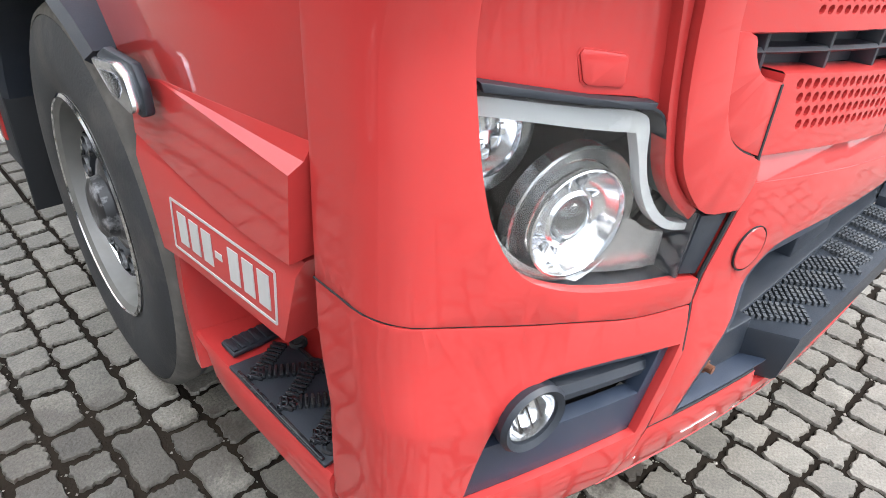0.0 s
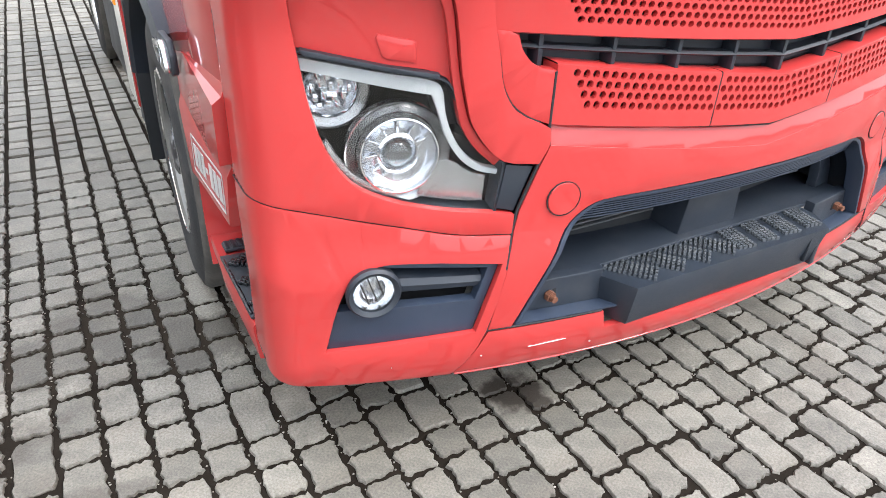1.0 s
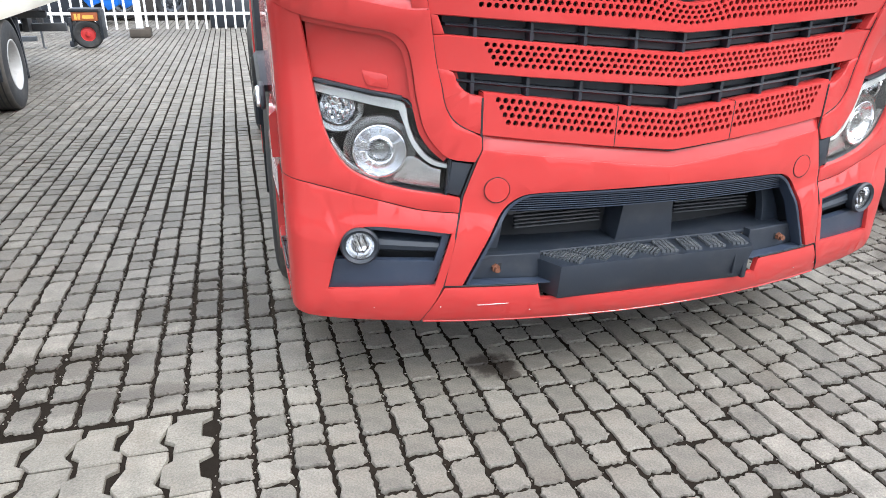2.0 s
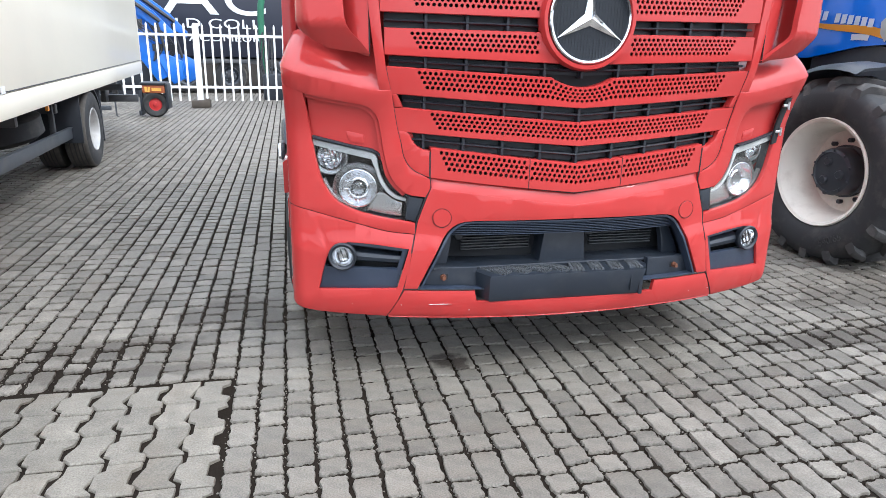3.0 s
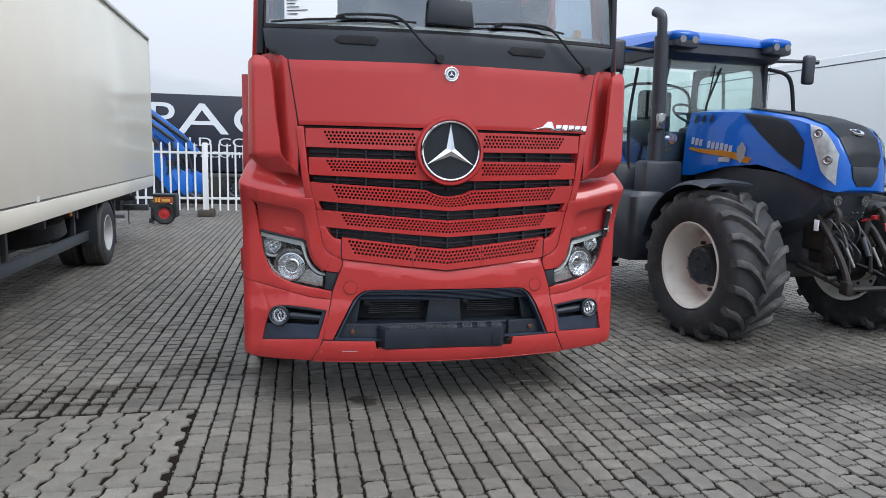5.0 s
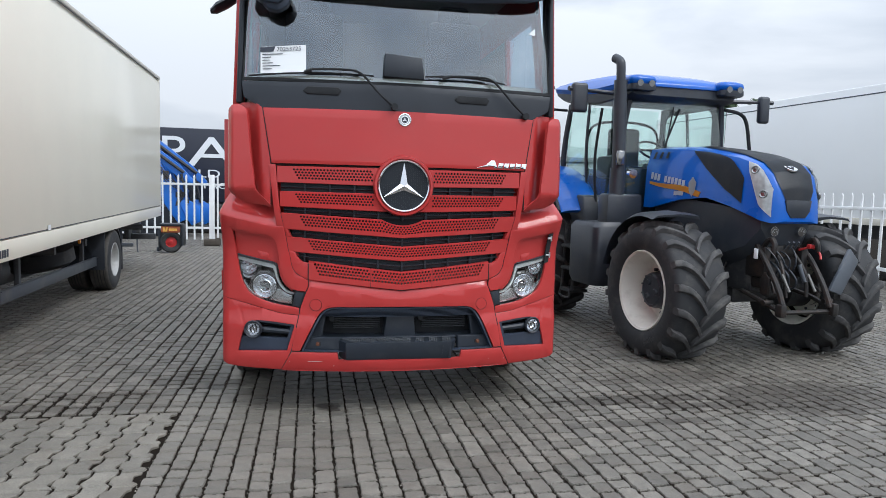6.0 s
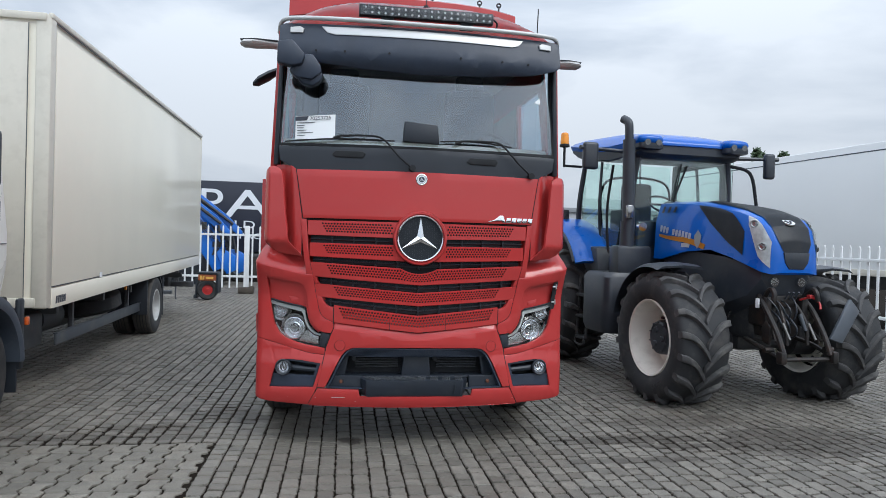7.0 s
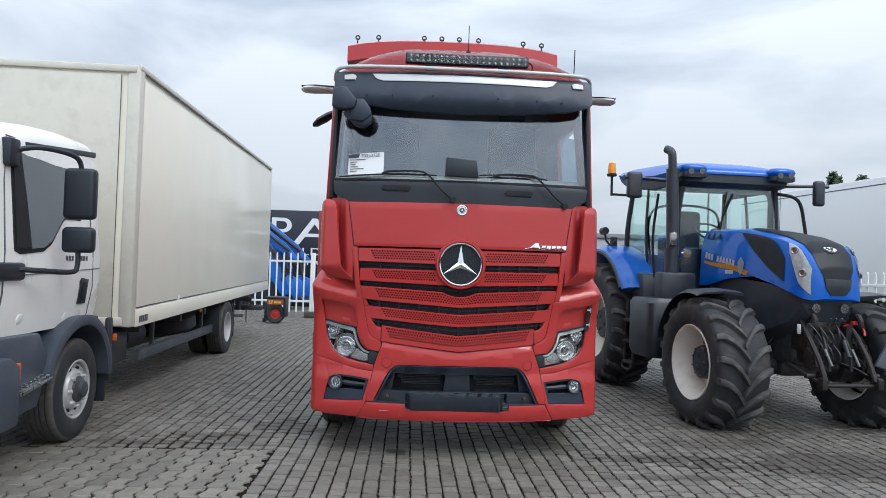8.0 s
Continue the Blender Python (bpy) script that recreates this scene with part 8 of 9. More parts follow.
# mirrors, beacon, grab rails
for sg in (-1, 1):
    ext = 1.30
    bm = bmesh.new()
    tube(bm, [(sg * 0.64, 1.34, 2.84), (sg * (ext + 0.1), 1.30, 2.86)], [0.03, 0.018], 8)
    tube(bm, [(sg * (ext + 0.08), 1.30, 2.86), (sg * (ext + 0.14), 1.29, 2.86)], 0.028, 8)
    marm = tpart("mirror_arm", bm, TRACTOR_BLACK)
    bm = box(bmesh.new(), (sg * ext, 1.29, 2.76), (0.20 if sg < 0 else 0.15, 0.09, 0.34), 0.035, seg=3)
    tpart("mirror_head", bm, TRACTOR_BLACK, "black mirror", marm)
bm = bmesh.new()
tube(bm, smooth_path([(0.66, 1.22, 2.72), (0.92, 1.18, 2.64), (1.02, 1.18, 2.3), (1.06, 1.18, 1.95)], 6), 0.022, 8)
tpart("grab_rail", bm, MATT_BLACK)
bm = bmesh.new()
tube(bm, smooth_path([(-0.80, 1.70, 1.5), (-0.86, 1.66, 2.1), (-0.82, 1.60, 2.7)], 6), 0.018, 8)
tpart("grab_rail", bm, MATT_BLACK)
bm = bmesh.new()
tube(bm, [(-0.80, 2.60, 2.78), (-1.10, 2.57, 2.78)], 0.018, 6)
tube(bm, [(-1.09, 2.57, 2.76), (-1.09, 2.57, 3.05)], 0.018, 6)
bea = tpart("beacon_arm", bm, MATT_BLACK)
bm = bmesh.new()
lathe(bm, [(0.07, 0), (0.07, 0.03), (0.062, 0.04)], Matrix.Translation((-1.09, 2.57, 3.05)), 20)
tpart("beacon_base", bm, MATT_BLACK, "", bea)
bm = bmesh.new()
lathe(bm, [(0.060, 0.0), (0.062, 0.04), (0.052, 0.15), (0.03, 0.165), (0, 0.168)], Matrix.Translation((-1.09, 2.57, 3.09)), 24)
tpart("beacon_dome", bm, AMBER, "orange beacon", bea)
bm = bmesh.new()
tube(bm, [(-0.95, 2.75, 1.95), (-1.10, 2.72, 2.10), (-1.12, 2.72, 2.22)], 0.016, 6)
cyl(bm, (-1.14, 2.64, 2.24), (-1.14, 2.76, 2.24), 0.055, n=16)
box(bm, (-1.02, 2.62, 2.06), (0.10, 0.06, 0.18), 0.02)
tpart("rear_lamp_bracket", bm, CAST)

# ---- yard beyond: fence, machines, trailers ----
def picket_fence(m, length, height, gap, posts, label):
    f = thing("fence", label, "fence", m, kind="structure")
    bm = bmesh.new()
    prism(bm, [(-0.022, 0.16), (0.022, 0.16), (0.022, height - 0.05), (0, height), (-0.022, height - 0.05)], -0.012, 0.012, pose(0, 0, 0, 90, 0, 0))
    pk = finish(bm, FENCE_WHITE)
    n = int(length / gap)
    for k in range(n + 1):
        piece("picket", pk, f, Matrix.Translation((k * gap, -0.04, 0)))
    for z in (0.48, height - 0.27):
        bm = box(bmesh.new(), (length / 2, 0, z), (length, 0.05, 0.06), 0.006)
        part("rail", bm, FENCE_WHITE, f)
    bm = box(bmesh.new(), (0, 0, height / 2), (0.11, 0.09, height), 0.008)
    pm = finish(bm, FENCE_WHITE)
    bm = bmesh.new()
    box(bm, (0, -0.05, 0.09), (0.42, 0.40, 0.18), 0.03)
    box(bm, (0.16, -0.16, 0.14), (0.12, 0.14, 0.16), 0.03)
    fm = finish(bm, STONE_BLOCK)
    for x in posts:
        piece("post", pm, f, Matrix.Translation((x, 0.0, 0)))
        piece("post_foot", fm, f, Matrix.Translation((x, 0, 0)))
    return f


picket_fence(pose(-12.34, 14.6, 0), 21.6, 1.94, 0.2043, (1.73, 5.39, 9.05, 12.71, 16.35, 19.98), "white painted steel picket fence across the yard")
picket_fence(pose(9.0, -2.0, 0, 0, 0, 90), 18.0, 1.78, 0.23, (1.0, 5.0, 10.05, 14.0), "white painted picket fence in front of a pale trailer")

# dark lettered trailer behind the fence
tr = thing("dark_trailer", "dark navy curtain trailer with large white lettering behind the fence", "trailer", pose(-6.5, 20.0, 0))
bm = box(bmesh.new(), (0.75, 1.25, 2.345), (10.5, 2.5, 2.55), 0.03)
part("trailer_body", bm, NAVY, tr)
bm = bmesh.new()
box(bm, (0.75, 1.25, 0.95), (10.3, 2.2, 0.16), 0.01)
box(bm, (2.6, -0.02, 0.95), (3.0, 0.04, 0.12), 0.01)
part("trailer_chassis", bm, FRAME_GREY, tr)
for x in (2.2, 3.5, 4.8):
    road_wheel(tr, Matrix.Translation((x, 0.2, 0.5)) @ pose(0, 0, 0, 90, 0, 0), 0.5, 0.32, 0.28, RAIL_GREY, FRAME_GREY, 0.1, nuts=8, ring=False)
for text, x, z, size, wide in (("P", 0.70, 2.33, 1.46, 1.2), ("A", 1.62, 2.33, 1.46, 1.72), ("C", 3.38, 2.33, 1.46, 1.35), ("LD COLL", 1.96, 1.93, 0.40, 1.6), ("TACOMEUR", 2.08, 1.55, 0.29, 1.55)):
    cu = bpy.data.curves.new("letters", "FONT")
    cu.body, cu.size, cu.extrude = text, size, 0.01
    ob = new("lettering", cu)
    ob.data.materials.append(LETTER_WHITE)
    ob.parent = tr
    ob.matrix_basis = Matrix.Translation((x, -0.012, z)) @ pose(0, 0, 0, 90, 0, 0) @ Matrix.Diagonal((wide, 1, 1, 1))

# blue loader arms standing behind the fence
ld = thing("blue_loader", "blue steel loader machine with folded arms behind the fence", "loader", pose(-4.86, 17.6, 0) @ Matrix.Scale(0.83, 4))
for dx, dy in ((0.0, 0.0), (0.35, 0.7)):
    bm = bmesh.new()
    mm = pose(dx, dy, 0, 90, 0, 0)
    prism(bm, [(-1.4, 3.6), (-1.2, 3.85), (0.2, 2.75), (0.75, 2.15), (0.72, 1.95), (0.1, 2.35)], -0.12, 0.12, mm, 0.02)
    part("loader_arm", bm, BLUE_DARK, ld)
    bm = bmesh.new()
    prism(bm, [(-0.9, 2.9), (-0.5, 2.95), (0.15, 1.55), (0.50, 0.70), (0.15, 0.55), (-0.35, 1.3)], -0.12, 0.12, mm, 0.02)
    part("loader_strut", bm, BLUE_DARK, ld)
    bm = bmesh.new()
    prism(bm, [(0.15, 1.45), (0.55, 1.40), (0.95, 1.20), (0.98, 0.62), (0.65, 0.45), (0.50, 0.70)], -0.16, 0.16, mm, 0.02)
    part("loader_bracket", bm, BLUE_DARK, ld)
    bm = bmesh.new()
    tube(bm, [(-1.0 + dx, dy - 0.2, 3.5), (0.4 + dx, dy - 0.2, 2.45)], 0.06, 8)
    tube(bm, [(0.3 + dx, dy - 0.2, 2.4), (0.55 + dx, dy - 0.2, 1.3)], 0.045, 8)
    part("loader_ram", bm, CAST, ld)
    bm = bmesh.new()
    for q in range(4):
        tube(bm, smooth_path([(-0.9 + dx + 0.05 * q, dy - 0.16, 3.3), (-0.3 + dx, dy - 0.26 - 0.02 * q, 2.5 - 0.1 * q), (0.2 + dx + 0.06 * q, dy - 0.2, 1.9 - 0.08 * q), (0.1 + dx, dy - 0.18, 1.2)], 6), 0.022, 6)
    box(bm, (0.25 + dx, dy - 0.15, 1.62), (0.32, 0.08, 0.22), 0.02)
    box(bm, (-0.25 + dx, dy - 0.14, 2.35), (0.20, 0.06, 0.30), 0.02)
    part("loader_hose", bm, CAST, ld)
bm = bmesh.new()
box(bm, (-0.8, 0.9, 0.7), (2.6, 1.4, 0.9), 0.05)
box(bm, (-1.2, 0.5, 0.25), (3.0, 0.5, 0.5), 0.04)
part("loader_base", bm, DARK_PLASTIC, ld)

# small wheeled machine with a red hub
gen = thing("wheeled_generator", "small wheeled machine with red hub and orange housing by the fence", "generator", pose(-3.95, 12.4, 0) @ Matrix.Scale(0.843, 4))
bm = bmesh.new()
lathe(bm, [(0.15, 0.07), (0.19, 0.10), (0.27, 0.10), (0.305, 0.05), (0.305, -0.05), (0.27, -0.10), (0.15, -0.08)], Matrix.Translation((0, 0, 0.305)) @ pose(0, 0, 0, 90, 0, 12), 36)
part("tyre", bm, RUBBER, gen)
bm = bmesh.new()
lathe(bm, [(0.16, 0.06), (0.14, 0.03), (0.05, 0.04), (0.04, 0.08), (0, 0.085)], Matrix.Translation((0, 0, 0.305)) @ pose(0, 0, 0, 90, 0, 12), 28)
part("hub", bm, RED_PLASTIC, gen)
bm = box(bmesh.new(), (0, 0.15, 0.68), (0.52, 0.5, 0.20), 0.02)
part("housing", bm, ORANGE_DULL, gen, "orange red housing")
bm = bmesh.new()
box(bm, (0, 0.15, 0.80), (0.60, 0.55, 0.07), 0.02)
box(bm, (0.30, 0.15, 0.50), (0.06, 0.5, 0.6), 0.01)
box(bm, (-0.30, 0.15, 0.40), (0.06, 0.5, 0.5), 0.01)
box(bm, (-0.34, 0.1, 0.10), (0.08, 0.4, 0.12), 0.01)
part("frame", bm, DARK_PLASTIC, gen)
bm = bmesh.new()
strokes(bm, Matrix.Translation((-0.2, -0.102, 0.61)) @ pose(0, 0, 0, 90, 0, 0), [(0, 0, 0.05, 0.12, 0), (0.06, 0, 0.05, 0.12, 0.02), (0.16, 0.02, 0.22, 0.07, 0)], 0.003)
part("decal", bm, surf_mat("decal_yellow", (0.7, 0.4, 0.08), 0.5), gen)
# black attachment frame on a thin stand
fr = thing("attachment_frame", "black metal attachment frame on a thin stand", "machine part", pose(-5.11, 12.5, 0) @ Matrix.Scale(0.870, 4))
bm = bmesh.new()
box(bm, (0.0, 0, 0.85), (1.0, 0.12, 0.22), 0.02)
box(bm, (0.0, 0, 0.60), (1.0, 0.06, 0.05), 0.01)
for x in (-0.45, -0.15, 0.2, 0.46):
    box(bm, (x, -0.05, 0.72), (0.10, 0.16, 0.42), 0.02)
part("frame_body", bm, CAST, fr)
bm = bmesh.new()
tube(bm, [(-0.38, 0, 0.6), (-0.38, 0, 0.02)], 0.022, 6)
tube(bm, [(0.42, 0, 0.6), (0.42, 0, 0.02), (0.46, 0, 0.0)], 0.022, 6)
box(bm, (0.0, 0, 0.20), (0.62, 0.14, 0.10), 0.01)
tube(bm, [(-0.38, 0, 0.42), (0.42, 0, 0.42)], 0.02, 6)
part("stand", bm, RAIL_GREY, fr)

# green-painted implement and hoses by the fence
gh = thing("green_implement", "green implement with hanging hoses by the fence", "machine", pose(-1.75, 17.2, 0))
bm = bmesh.new()
tube(bm, smooth_path([(0, 0, 0.4), (-0.12, 0, 1.6), (-0.1, 0, 2.6), (0.2, 0, 3.3), (0.7, 0, 3.5)], 6), 0.09, 10)
tube(bm, smooth_path([(0.2, -0.1, 3.2), (-0.1, -0.1, 2.9), (-0.3, -0.1, 3.1)], 5), 0.03, 8)
part("boom", bm, GREEN, gh)
bm = box(bmesh.new(), (0.35, 0, 0.35), (1.0, 0.8, 0.7), 0.05)
part("base", bm, DARK_PLASTIC, gh)
bm = bmesh.new()
for k in range(5):
    tube(bm, smooth_path([(-0.1 + 0.06 * k, -0.2, 1.8), (-0.25 + 0.09 * k, -0.25, 1.1), (-0.1 + 0.05 * k, -0.3, 0.5)], 5), 0.025, 6)
part("hose", bm, CAST, gh)

# long pale trailer on the far side of the tractor
lt = thing("white_trailer", "long pale grey white box trailer behind the fence", "trailer", pose(11.43, 1.0, 0, 0, 0, 6.33))
bm = box(bmesh.new(), (1.25, 6.0, 2.60), (2.5, 15.6, 2.88), 0.03)
body = part("trailer_body", bm, TRAILER_WHITE, lt)
bm = box(bmesh.new(), (0.0, 6.0, 3.86), (0.012, 15.62, 0.025), 0.004)
part("top_rail", bm, RAIL_GREY, body)
bm = box(bmesh.new(), (0.0, 6.0, 1.22), (0.06, 15.6, 0.14), 0.01)
part("bottom_rail", bm, BOX_TRIM_SHADED, body)
bm = box(bmesh.new(), (1.25, 6.0, 0.98), (1.2, 15.0, 0.3), 0.02)
part("trailer_chassis", bm, FRAME_GREY, lt)
for y in (8.6, 9.9, 11.2):
    road_wheel(lt, outward(0.2, y, 0.5, -1), 0.5, 0.32, 0.28, RAIL_GREY, FRAME_GREY, 0.1, nuts=8, ring=False)

# pale storage halls far behind the yard
HALL_WALL = surf_mat("pale_hall_cladding", (0.36, 0.37, 0.38), 0.6, var=0.06, scale=0.4, bump=0.05, bump_scale=3)
HALL_ROOF = surf_mat("grey_hall_roof", (0.24, 0.25, 0.26), 0.7, var=0.08, scale=0.5)


def hall(x0, x1, y, height, doors, label):
    h = thing("storage_hall", label, "building", pose(x0, y, 0), group="storage halls")
    w = x1 - x0
    part("wall", box(bmesh.new(), (w / 2, 8.0, height / 2 - 0.2), (w, 16.0, height - 0.4), 0.02), HALL_WALL, h)
    part("roof", box(bmesh.new(), (w / 2, 8.0, height - 0.2), (w + 0.3, 16.3, 0.4), 0.05), HALL_ROOF, h)
    door_me = finish(box(bmesh.new(), (0, -0.04, 1.9), (3.0, 0.08, 3.8), 0.02), RAIL_GREY)
    for x in doors:
        piece("door", door_me, h, Matrix.Translation((x, 0, 0)))


hall(1.0, 12.6, 46.0, 7.0, (2.0, 6.0, 10.0), "tall pale grey storage hall beyond the yard")
hall(12.8, 34.0, 47.0, 4.7, (4.0, 10.0, 16.0), "low pale grey storage hall beyond the yard")

# far trees and a street lamp over the trailer
def far_tree(x, y, h, w, seed):
    rng = random.Random(seed)
    t = thing("tree", "distant dark green tree above the yard", "tree", pose(x, y, 0), group="distant trees")
    bm = bmesh.new()
    tube(bm, [(0, 0, 0), (0.05, 0.02, h * 0.4), (0.0, 0.05, h * 0.8)], [0.3, 0.2, 0.06], 8)
    for k in range(7):
        a, z = rng.uniform(0, 6.28), h * rng.uniform(0.35, 0.7)
        tube(bm, [(0.03, 0.02, z), (math.cos(a) * w * 0.6, math.sin(a) * w * 0.6, z + h * 0.2)], [0.1, 0.02], 6)
    part("trunk", bm, BARK, t)
    verts, faces = [], []
    for k in range(1800):
        a, u, v = rng.uniform(0, 6.283), rng.random() ** 0.5, rng.random()
        lump = 0.75 + 0.25 * math.sin(3 * a + seed) * math.cos(5 * v + seed)
        r = w * u * lump * math.sin(math.pi * (0.12 + 0.82 * v)) ** 0.7
        c = Vector((r * math.cos(a), r * math.sin(a), h * (0.28 + 0.72 * v) + rng.uniform(-0.2, 0.2)))
        d1 = Vector((rng.uniform(-1, 1), rng.uniform(-1, 1), rng.uniform(-1, 1))).normalized() * 0.22
        d2 = d1.orthogonal().normalized() * 0.13
        i = len(verts)
        verts += [c - d1, c + d2, c + d1, c - d2]
        faces.append((i, i + 1, i + 2, i + 3))
    me = bpy.data.meshes.new("crown")
    me.from_pydata(verts, [], faces)
    me.materials.append(LEAF)
    ob = new("crown", me)
    ob.parent = t


for k, (x, y, h, w) in enumerate(((30.6, 42, 9.35, 0.9), (31.7, 43, 9.2, 1.0), (32.9, 42, 9.15, 1.1), (36, 43, 9.1, 2.2), (41, 44, 9.2, 2.4))):
    far_tree(x, y, h, w, k + 3)
sl = thing("street_lamp", "tall thin street lamp behind the tractor", "street lamp", pose(24.0, 48.0, 0))
bm = bmesh.new()
tube(bm, [(0, 0, 0), (0, 0, 10.2), (0.3, 0, 10.6)], [0.12, 0.07, 0.06], 8)
part("pole", bm, RAIL_GREY, sl)
bm = box(bmesh.new(), (0.55, 0, 10.65), (0.7, 0.25, 0.12), 0.04)
part("lamp_head", bm, RAIL_GREY, sl)

# ---- paving blocks, laid in rows along the lorry ----
rng = random.Random(11)


def block_outline(w, l, fine, rg):
    """A worn rectangular block: outline points, middle at the origin."""
    if not fine:
        e = 0.006
        return [(-w / 2 + rg.uniform(0, e), -l / 2 + rg.uniform(0, e)), (w / 2 - rg.uniform(0, e), -l / 2 + rg.uniform(0, e)),
                (w / 2 - rg.uniform(0, e), l / 2 - rg.uniform(0, e)), (-w / 2 + rg.uniform(0, e), l / 2 - rg.uniform(0, e))]
    a, b = rg.uniform(-0.006, 0.006), rg.uniform(-0.006, 0.006)
    c = [(-w / 2, -l / 2 - a), (w / 2, -l / 2 + a), (w / 2, l / 2 + b), (-w / 2, l / 2 - b)]
    out = []
    for k in range(4):
        (xa, ya), (xb, yb) = c[k], c[(k + 1) % 4]
        for t in (0.07, 0.16, 0.27, 0.39, 0.51, 0.63, 0.74, 0.84, 0.93):
            jx, jy = (0.002, 0.0056) if k % 2 == 0 else (0.0056, 0.002)
            out.append((xa + (xb - xa) * t + rg.uniform(-jx, jx), ya + (yb - ya) * t + rg.uniform(-jy, jy)))
    return out


def block_mesh(out, verts, faces, cx=0.0, cy=0.0, cz=0.0, tilt=(0.0, 0.0)):
    n, i = len(out), len(verts)
    for k, z in ((0.955, 0.0), (1.0, -0.007), (1.0, -0.03)):
        kk = k if k < 1 else 1.0
        for x, y in out:
            verts.append((cx + x * kk, cy + y * kk, cz + z + tilt[0] * x + tilt[1] * y))
    faces.append(tuple(range(i, i + n)))
    for a in (0, n):
        for k in range(n):
            q = (k + 1) % n
            faces.append((i + a + k, i + a + n + k, i + a + n + q, i + a + q))


def data_mesh(verts, faces, mat):
    me = bpy.data.meshes.new("blocks")
    me.from_pydata(verts, [], faces)
    me.materials.append(mat)
    return me


PITCH, GAP = 0.117, 0.0160
LENGTHS = (0.114, 0.118, 0.176, 0.228)
variants = {}
for L in LENGTHS:
    variants[L] = []
    for k in range(7):
        v, f = [], []
        block_mesh(block_outline(PITCH - GAP, L - GAP * 1.12, True, rng), v, f)
        variants[L].append(data_mesh(v, f, PAVER))
near_v, near_f, far_v, far_f, zig_v, zig_f = [], [], [], [], [], []
# patches where soil lies over the joints: middle, half widths, extra joint width
SOIL = [(-1.55, 1.10, 0.33, 0.30, 0.006), (-2.25, 0.62, 0.55, 0.16, 0.014), (-2.55, 0.34, 0.95, 0.12, 0.016), (1.75, 0.15, 0.9, 0.16, 0.010), (2.6, -0.15, 0.7, 0.12, 0.010)]
paver_count = 0


def zig_zone(x, y):
    return x < -1.60 and y < 0.23


for col in range(-120, 108):
    x = -1.545 + PITCH * (col + 0.5)
    y = -10.5 + rng.uniform(0, 0.2)
    if x < -1.60 and x > -9:
        y = 0.224 + rng.uniform(0, 0.008)
    while y < 19.5:
        L = rng.choices(LENGTHS, (5, 4, 4.0, 1.5))[0]
        yc = y + L / 2
        y += L
        if zig_zone(x, yc):
            continue
        if x < -9 and yc < 9:
            continue
        near = -2.9 < x < 3.2 and -3.2 < yc < 2.6
        dz = rng.uniform(-0.003, 0.002)
        tl = (rng.uniform(-0.02, 0.02), rng.uniform(-0.02, 0.02))
        if -2.0 < x < 0.1 and -1.15 < yc < 0.62 and paver_count < 300 and (x < -1.3 or yc < 0.35):
            piece("paving_block", rng.choice(variants[L]), g_ob, Matrix.Translation((x, yc, dz)) @ pose(0, 0, 0, math.degrees(tl[1]), math.degrees(-tl[0]), rng.choice((0, 180)) + rng.uniform(-0.8, 0.8)))
            paver_count += 1
        elif near:
            # loose soil covers the edges of the blocks in the spilt patches
            gap = GAP + max([0.0] + [extra for sx_, sy_, ax_, ay_, extra in SOIL if ((x - sx_) / ax_) ** 2 + ((yc - sy_) / ay_) ** 2 < 1])
            block_mesh(block_outline(PITCH - gap, L - gap * 1.12, True, rng), near_v, near_f, x + rng.uniform(-0.0025, 0.0025), yc, dz, tl)
        else:
            block_mesh(block_outline(PITCH - GAP * 0.88, L - GAP * 1.15, False, rng), far_v, far_f, x, yc, dz, tl)

# wider interlocking blocks in front of the white lorry
ZP, ZL, ZA = 0.142, 0.202, 0.0155


def zig(i, y):
    t = (y / ZL) % 1.0
    w = lerp_list(t, [(0.0, 1), (0.20, 1), (0.30, -1), (0.70, -1), (0.80, 1), (1.0, 1)])
    return -1.562 - ZP * i + ZA * w


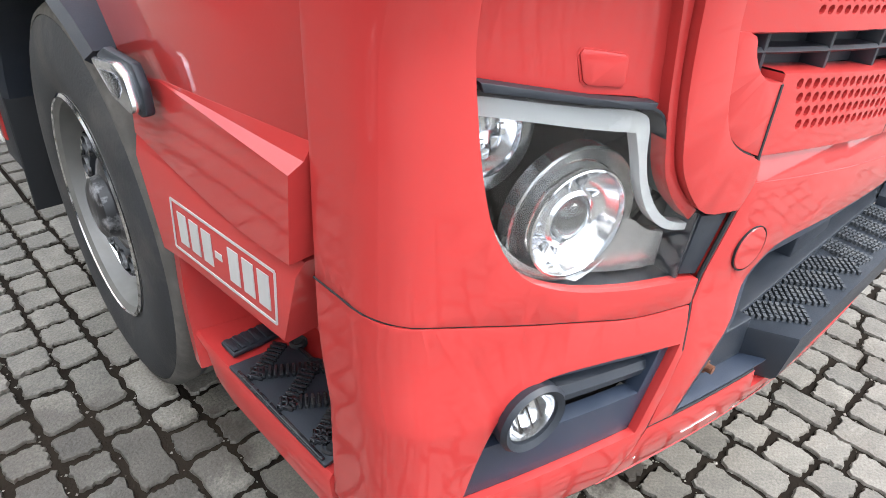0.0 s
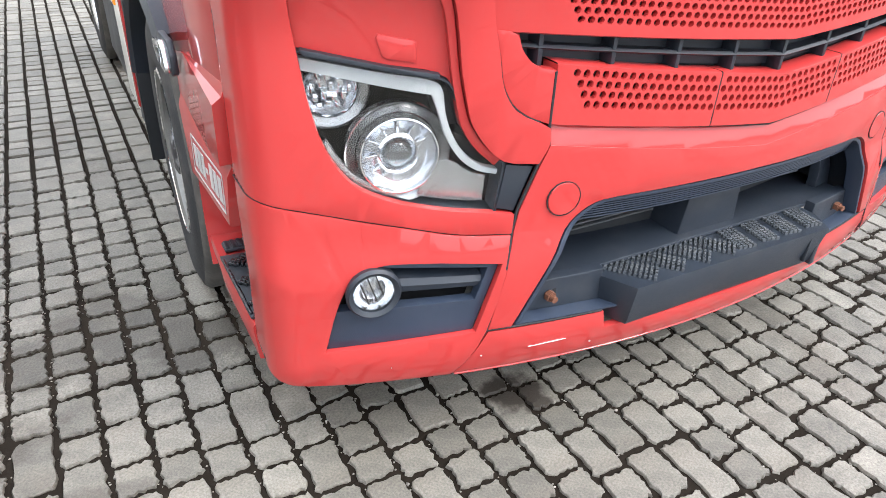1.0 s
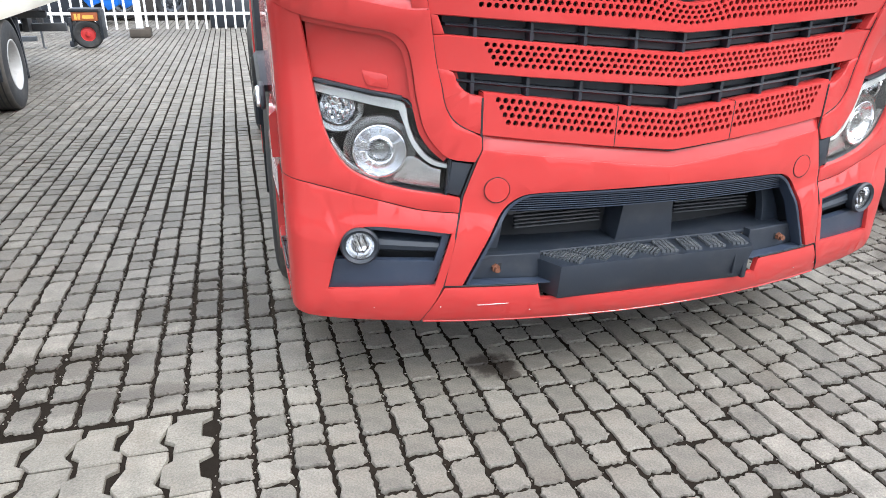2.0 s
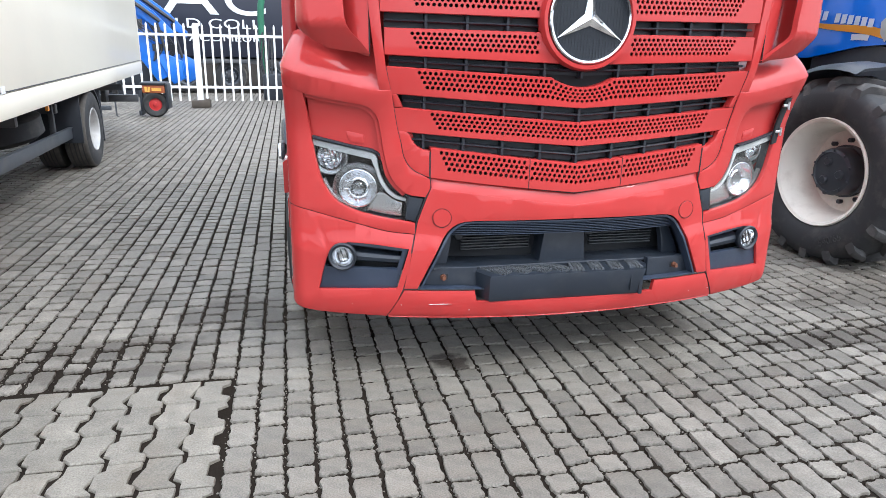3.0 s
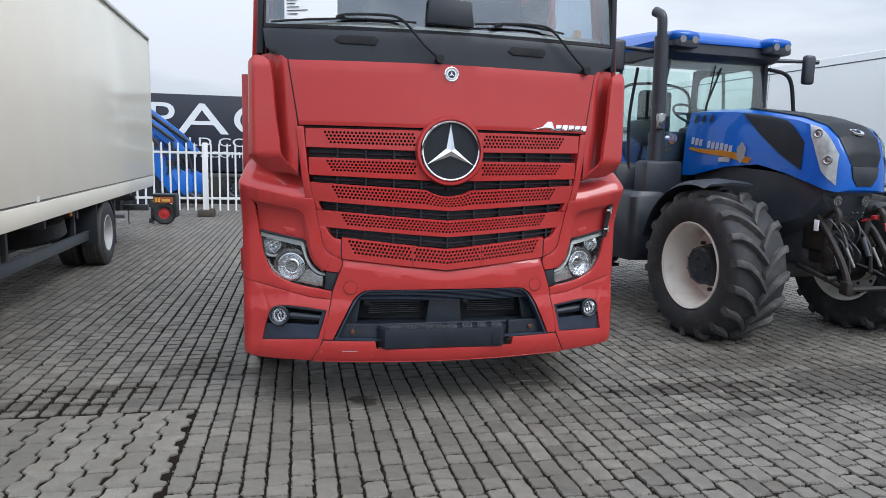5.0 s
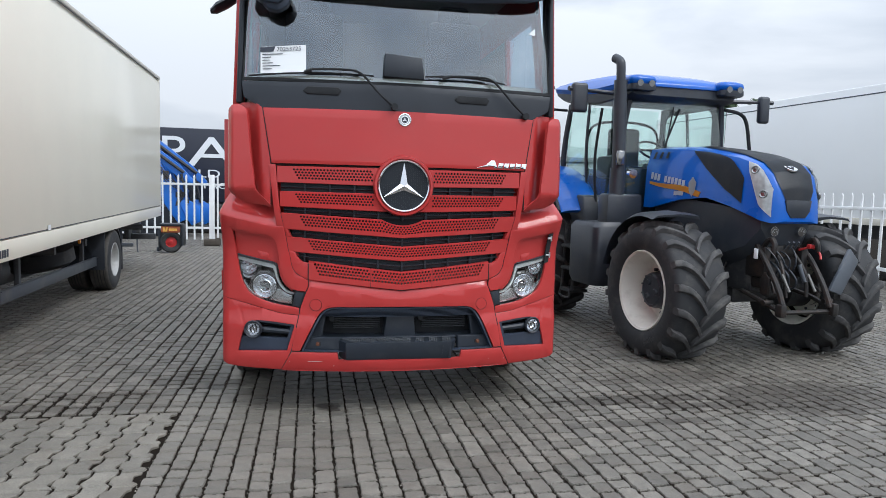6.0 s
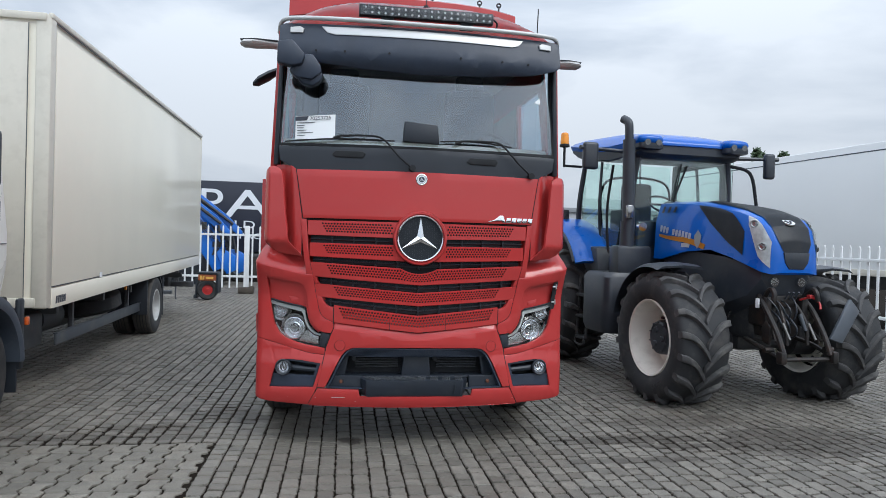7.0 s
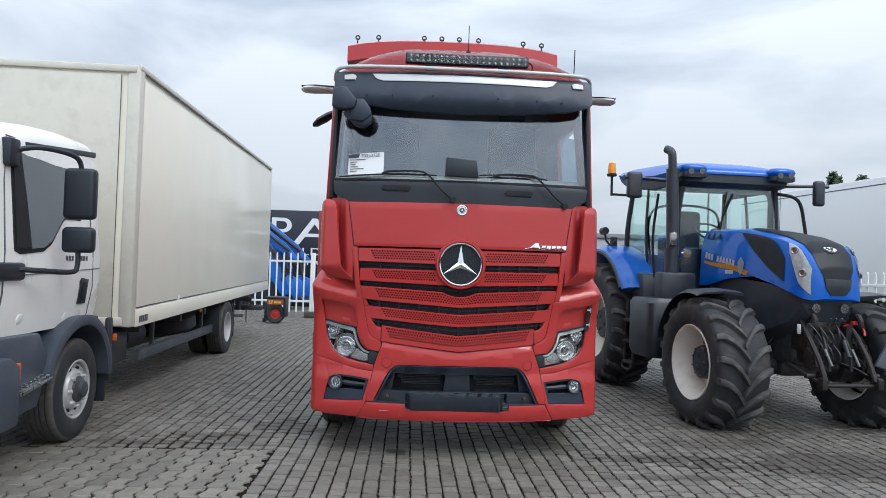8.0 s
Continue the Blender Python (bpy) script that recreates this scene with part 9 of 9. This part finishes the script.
for i in range(52):
    ph = 0.1 * ZL if i % 2 else 0.0
    k0 = -52
    for k in range(k0, 2):
        ya, yb = k * ZL + ph, (k + 1) * ZL + ph
        if (ya + yb) / 2 > 0.24:
            continue
        g = 0.0082
        edge = 0.011 if i == 0 else 0.0
        right = [(zig(i, ya + (yb - ya) * t) - g - edge * rng.uniform(0.2, 1.2), ya + (yb - ya) * t) for t in (0.03, 0.20, 0.30, 0.70, 0.80, 0.97)]
        left = [(zig(i + 1, ya + (yb - ya) * t) + g, ya + (yb - ya) * t) for t in (0.97, 0.80, 0.70, 0.30, 0.20, 0.03)]
        cx, cy = sum(p[0] for p in right + left) / 12, (ya + yb) / 2
        out = [(x - cx + rng.uniform(-0.003, 0.003), y - cy + rng.uniform(-0.0025, 0.0025)) for x, y in right + left]
        block_mesh(out, zig_v, zig_f, cx, cy, rng.uniform(-0.003, 0.002), (rng.uniform(-0.012, 0.012), rng.uniform(-0.012, 0.012)))

zf = new("interlocking_blocks", data_mesh(zig_v, zig_f, PAVER_ZIG))
zf.parent = g_ob
tagged(zf, "worn buff-grey interlocking paving blocks", kind="stuff")
nf = new("paving_blocks_near", data_mesh(near_v, near_f, PAVER_FAR))
nf.parent = g_ob
tagged(nf, "worn grey concrete paving blocks", kind="stuff")
ff = new("paving_blocks_far", data_mesh(far_v, far_f, PAVER_FAR))
ff.parent = g_ob
tagged(ff, "grey concrete paving blocks across the yard", kind="stuff")

# grit and small stones in the joints
gv, gf = [], []
for k in range(3600):
    x = -1.545 + PITCH * rng.randint(-10, 30) + rng.gauss(0, 0.006)
    y = rng.uniform(-1.8, 1.6)
    if zig_zone(x, y):
        continue
    r = rng.uniform(0.0015, 0.0042) * (1.8 if rng.random() < 0.04 else 1)
    i = len(gv)
    z = -0.0105 + r * 0.3
    for dx, dy, dz in ((1, 0, 0), (-1, 0, 0), (0, 1, 0), (0, -1, 0), (0, 0, 0.8), (0, 0, -0.8)):
        j = rng.uniform(0.7, 1.3)
        gv.append((x + dx * r * j, y + dy * r * j, z + dz * r * j))
    for a, b, c in ((0, 2, 4), (2, 1, 4), (1, 3, 4), (3, 0, 4), (2, 0, 5), (1, 2, 5), (3, 1, 5), (0, 3, 5)):
        gf.append((i + a, i + b, i + c))
gr = new("grit", data_mesh(gv, gf, surf_mat("grit_stone", (0.22, 0.20, 0.175), 0.85, var=0.3, scale=20, rand=0.4, island=True)))
gr.parent = g_ob
tagged(gr, "pale grit in the paving joints", kind="stuff")
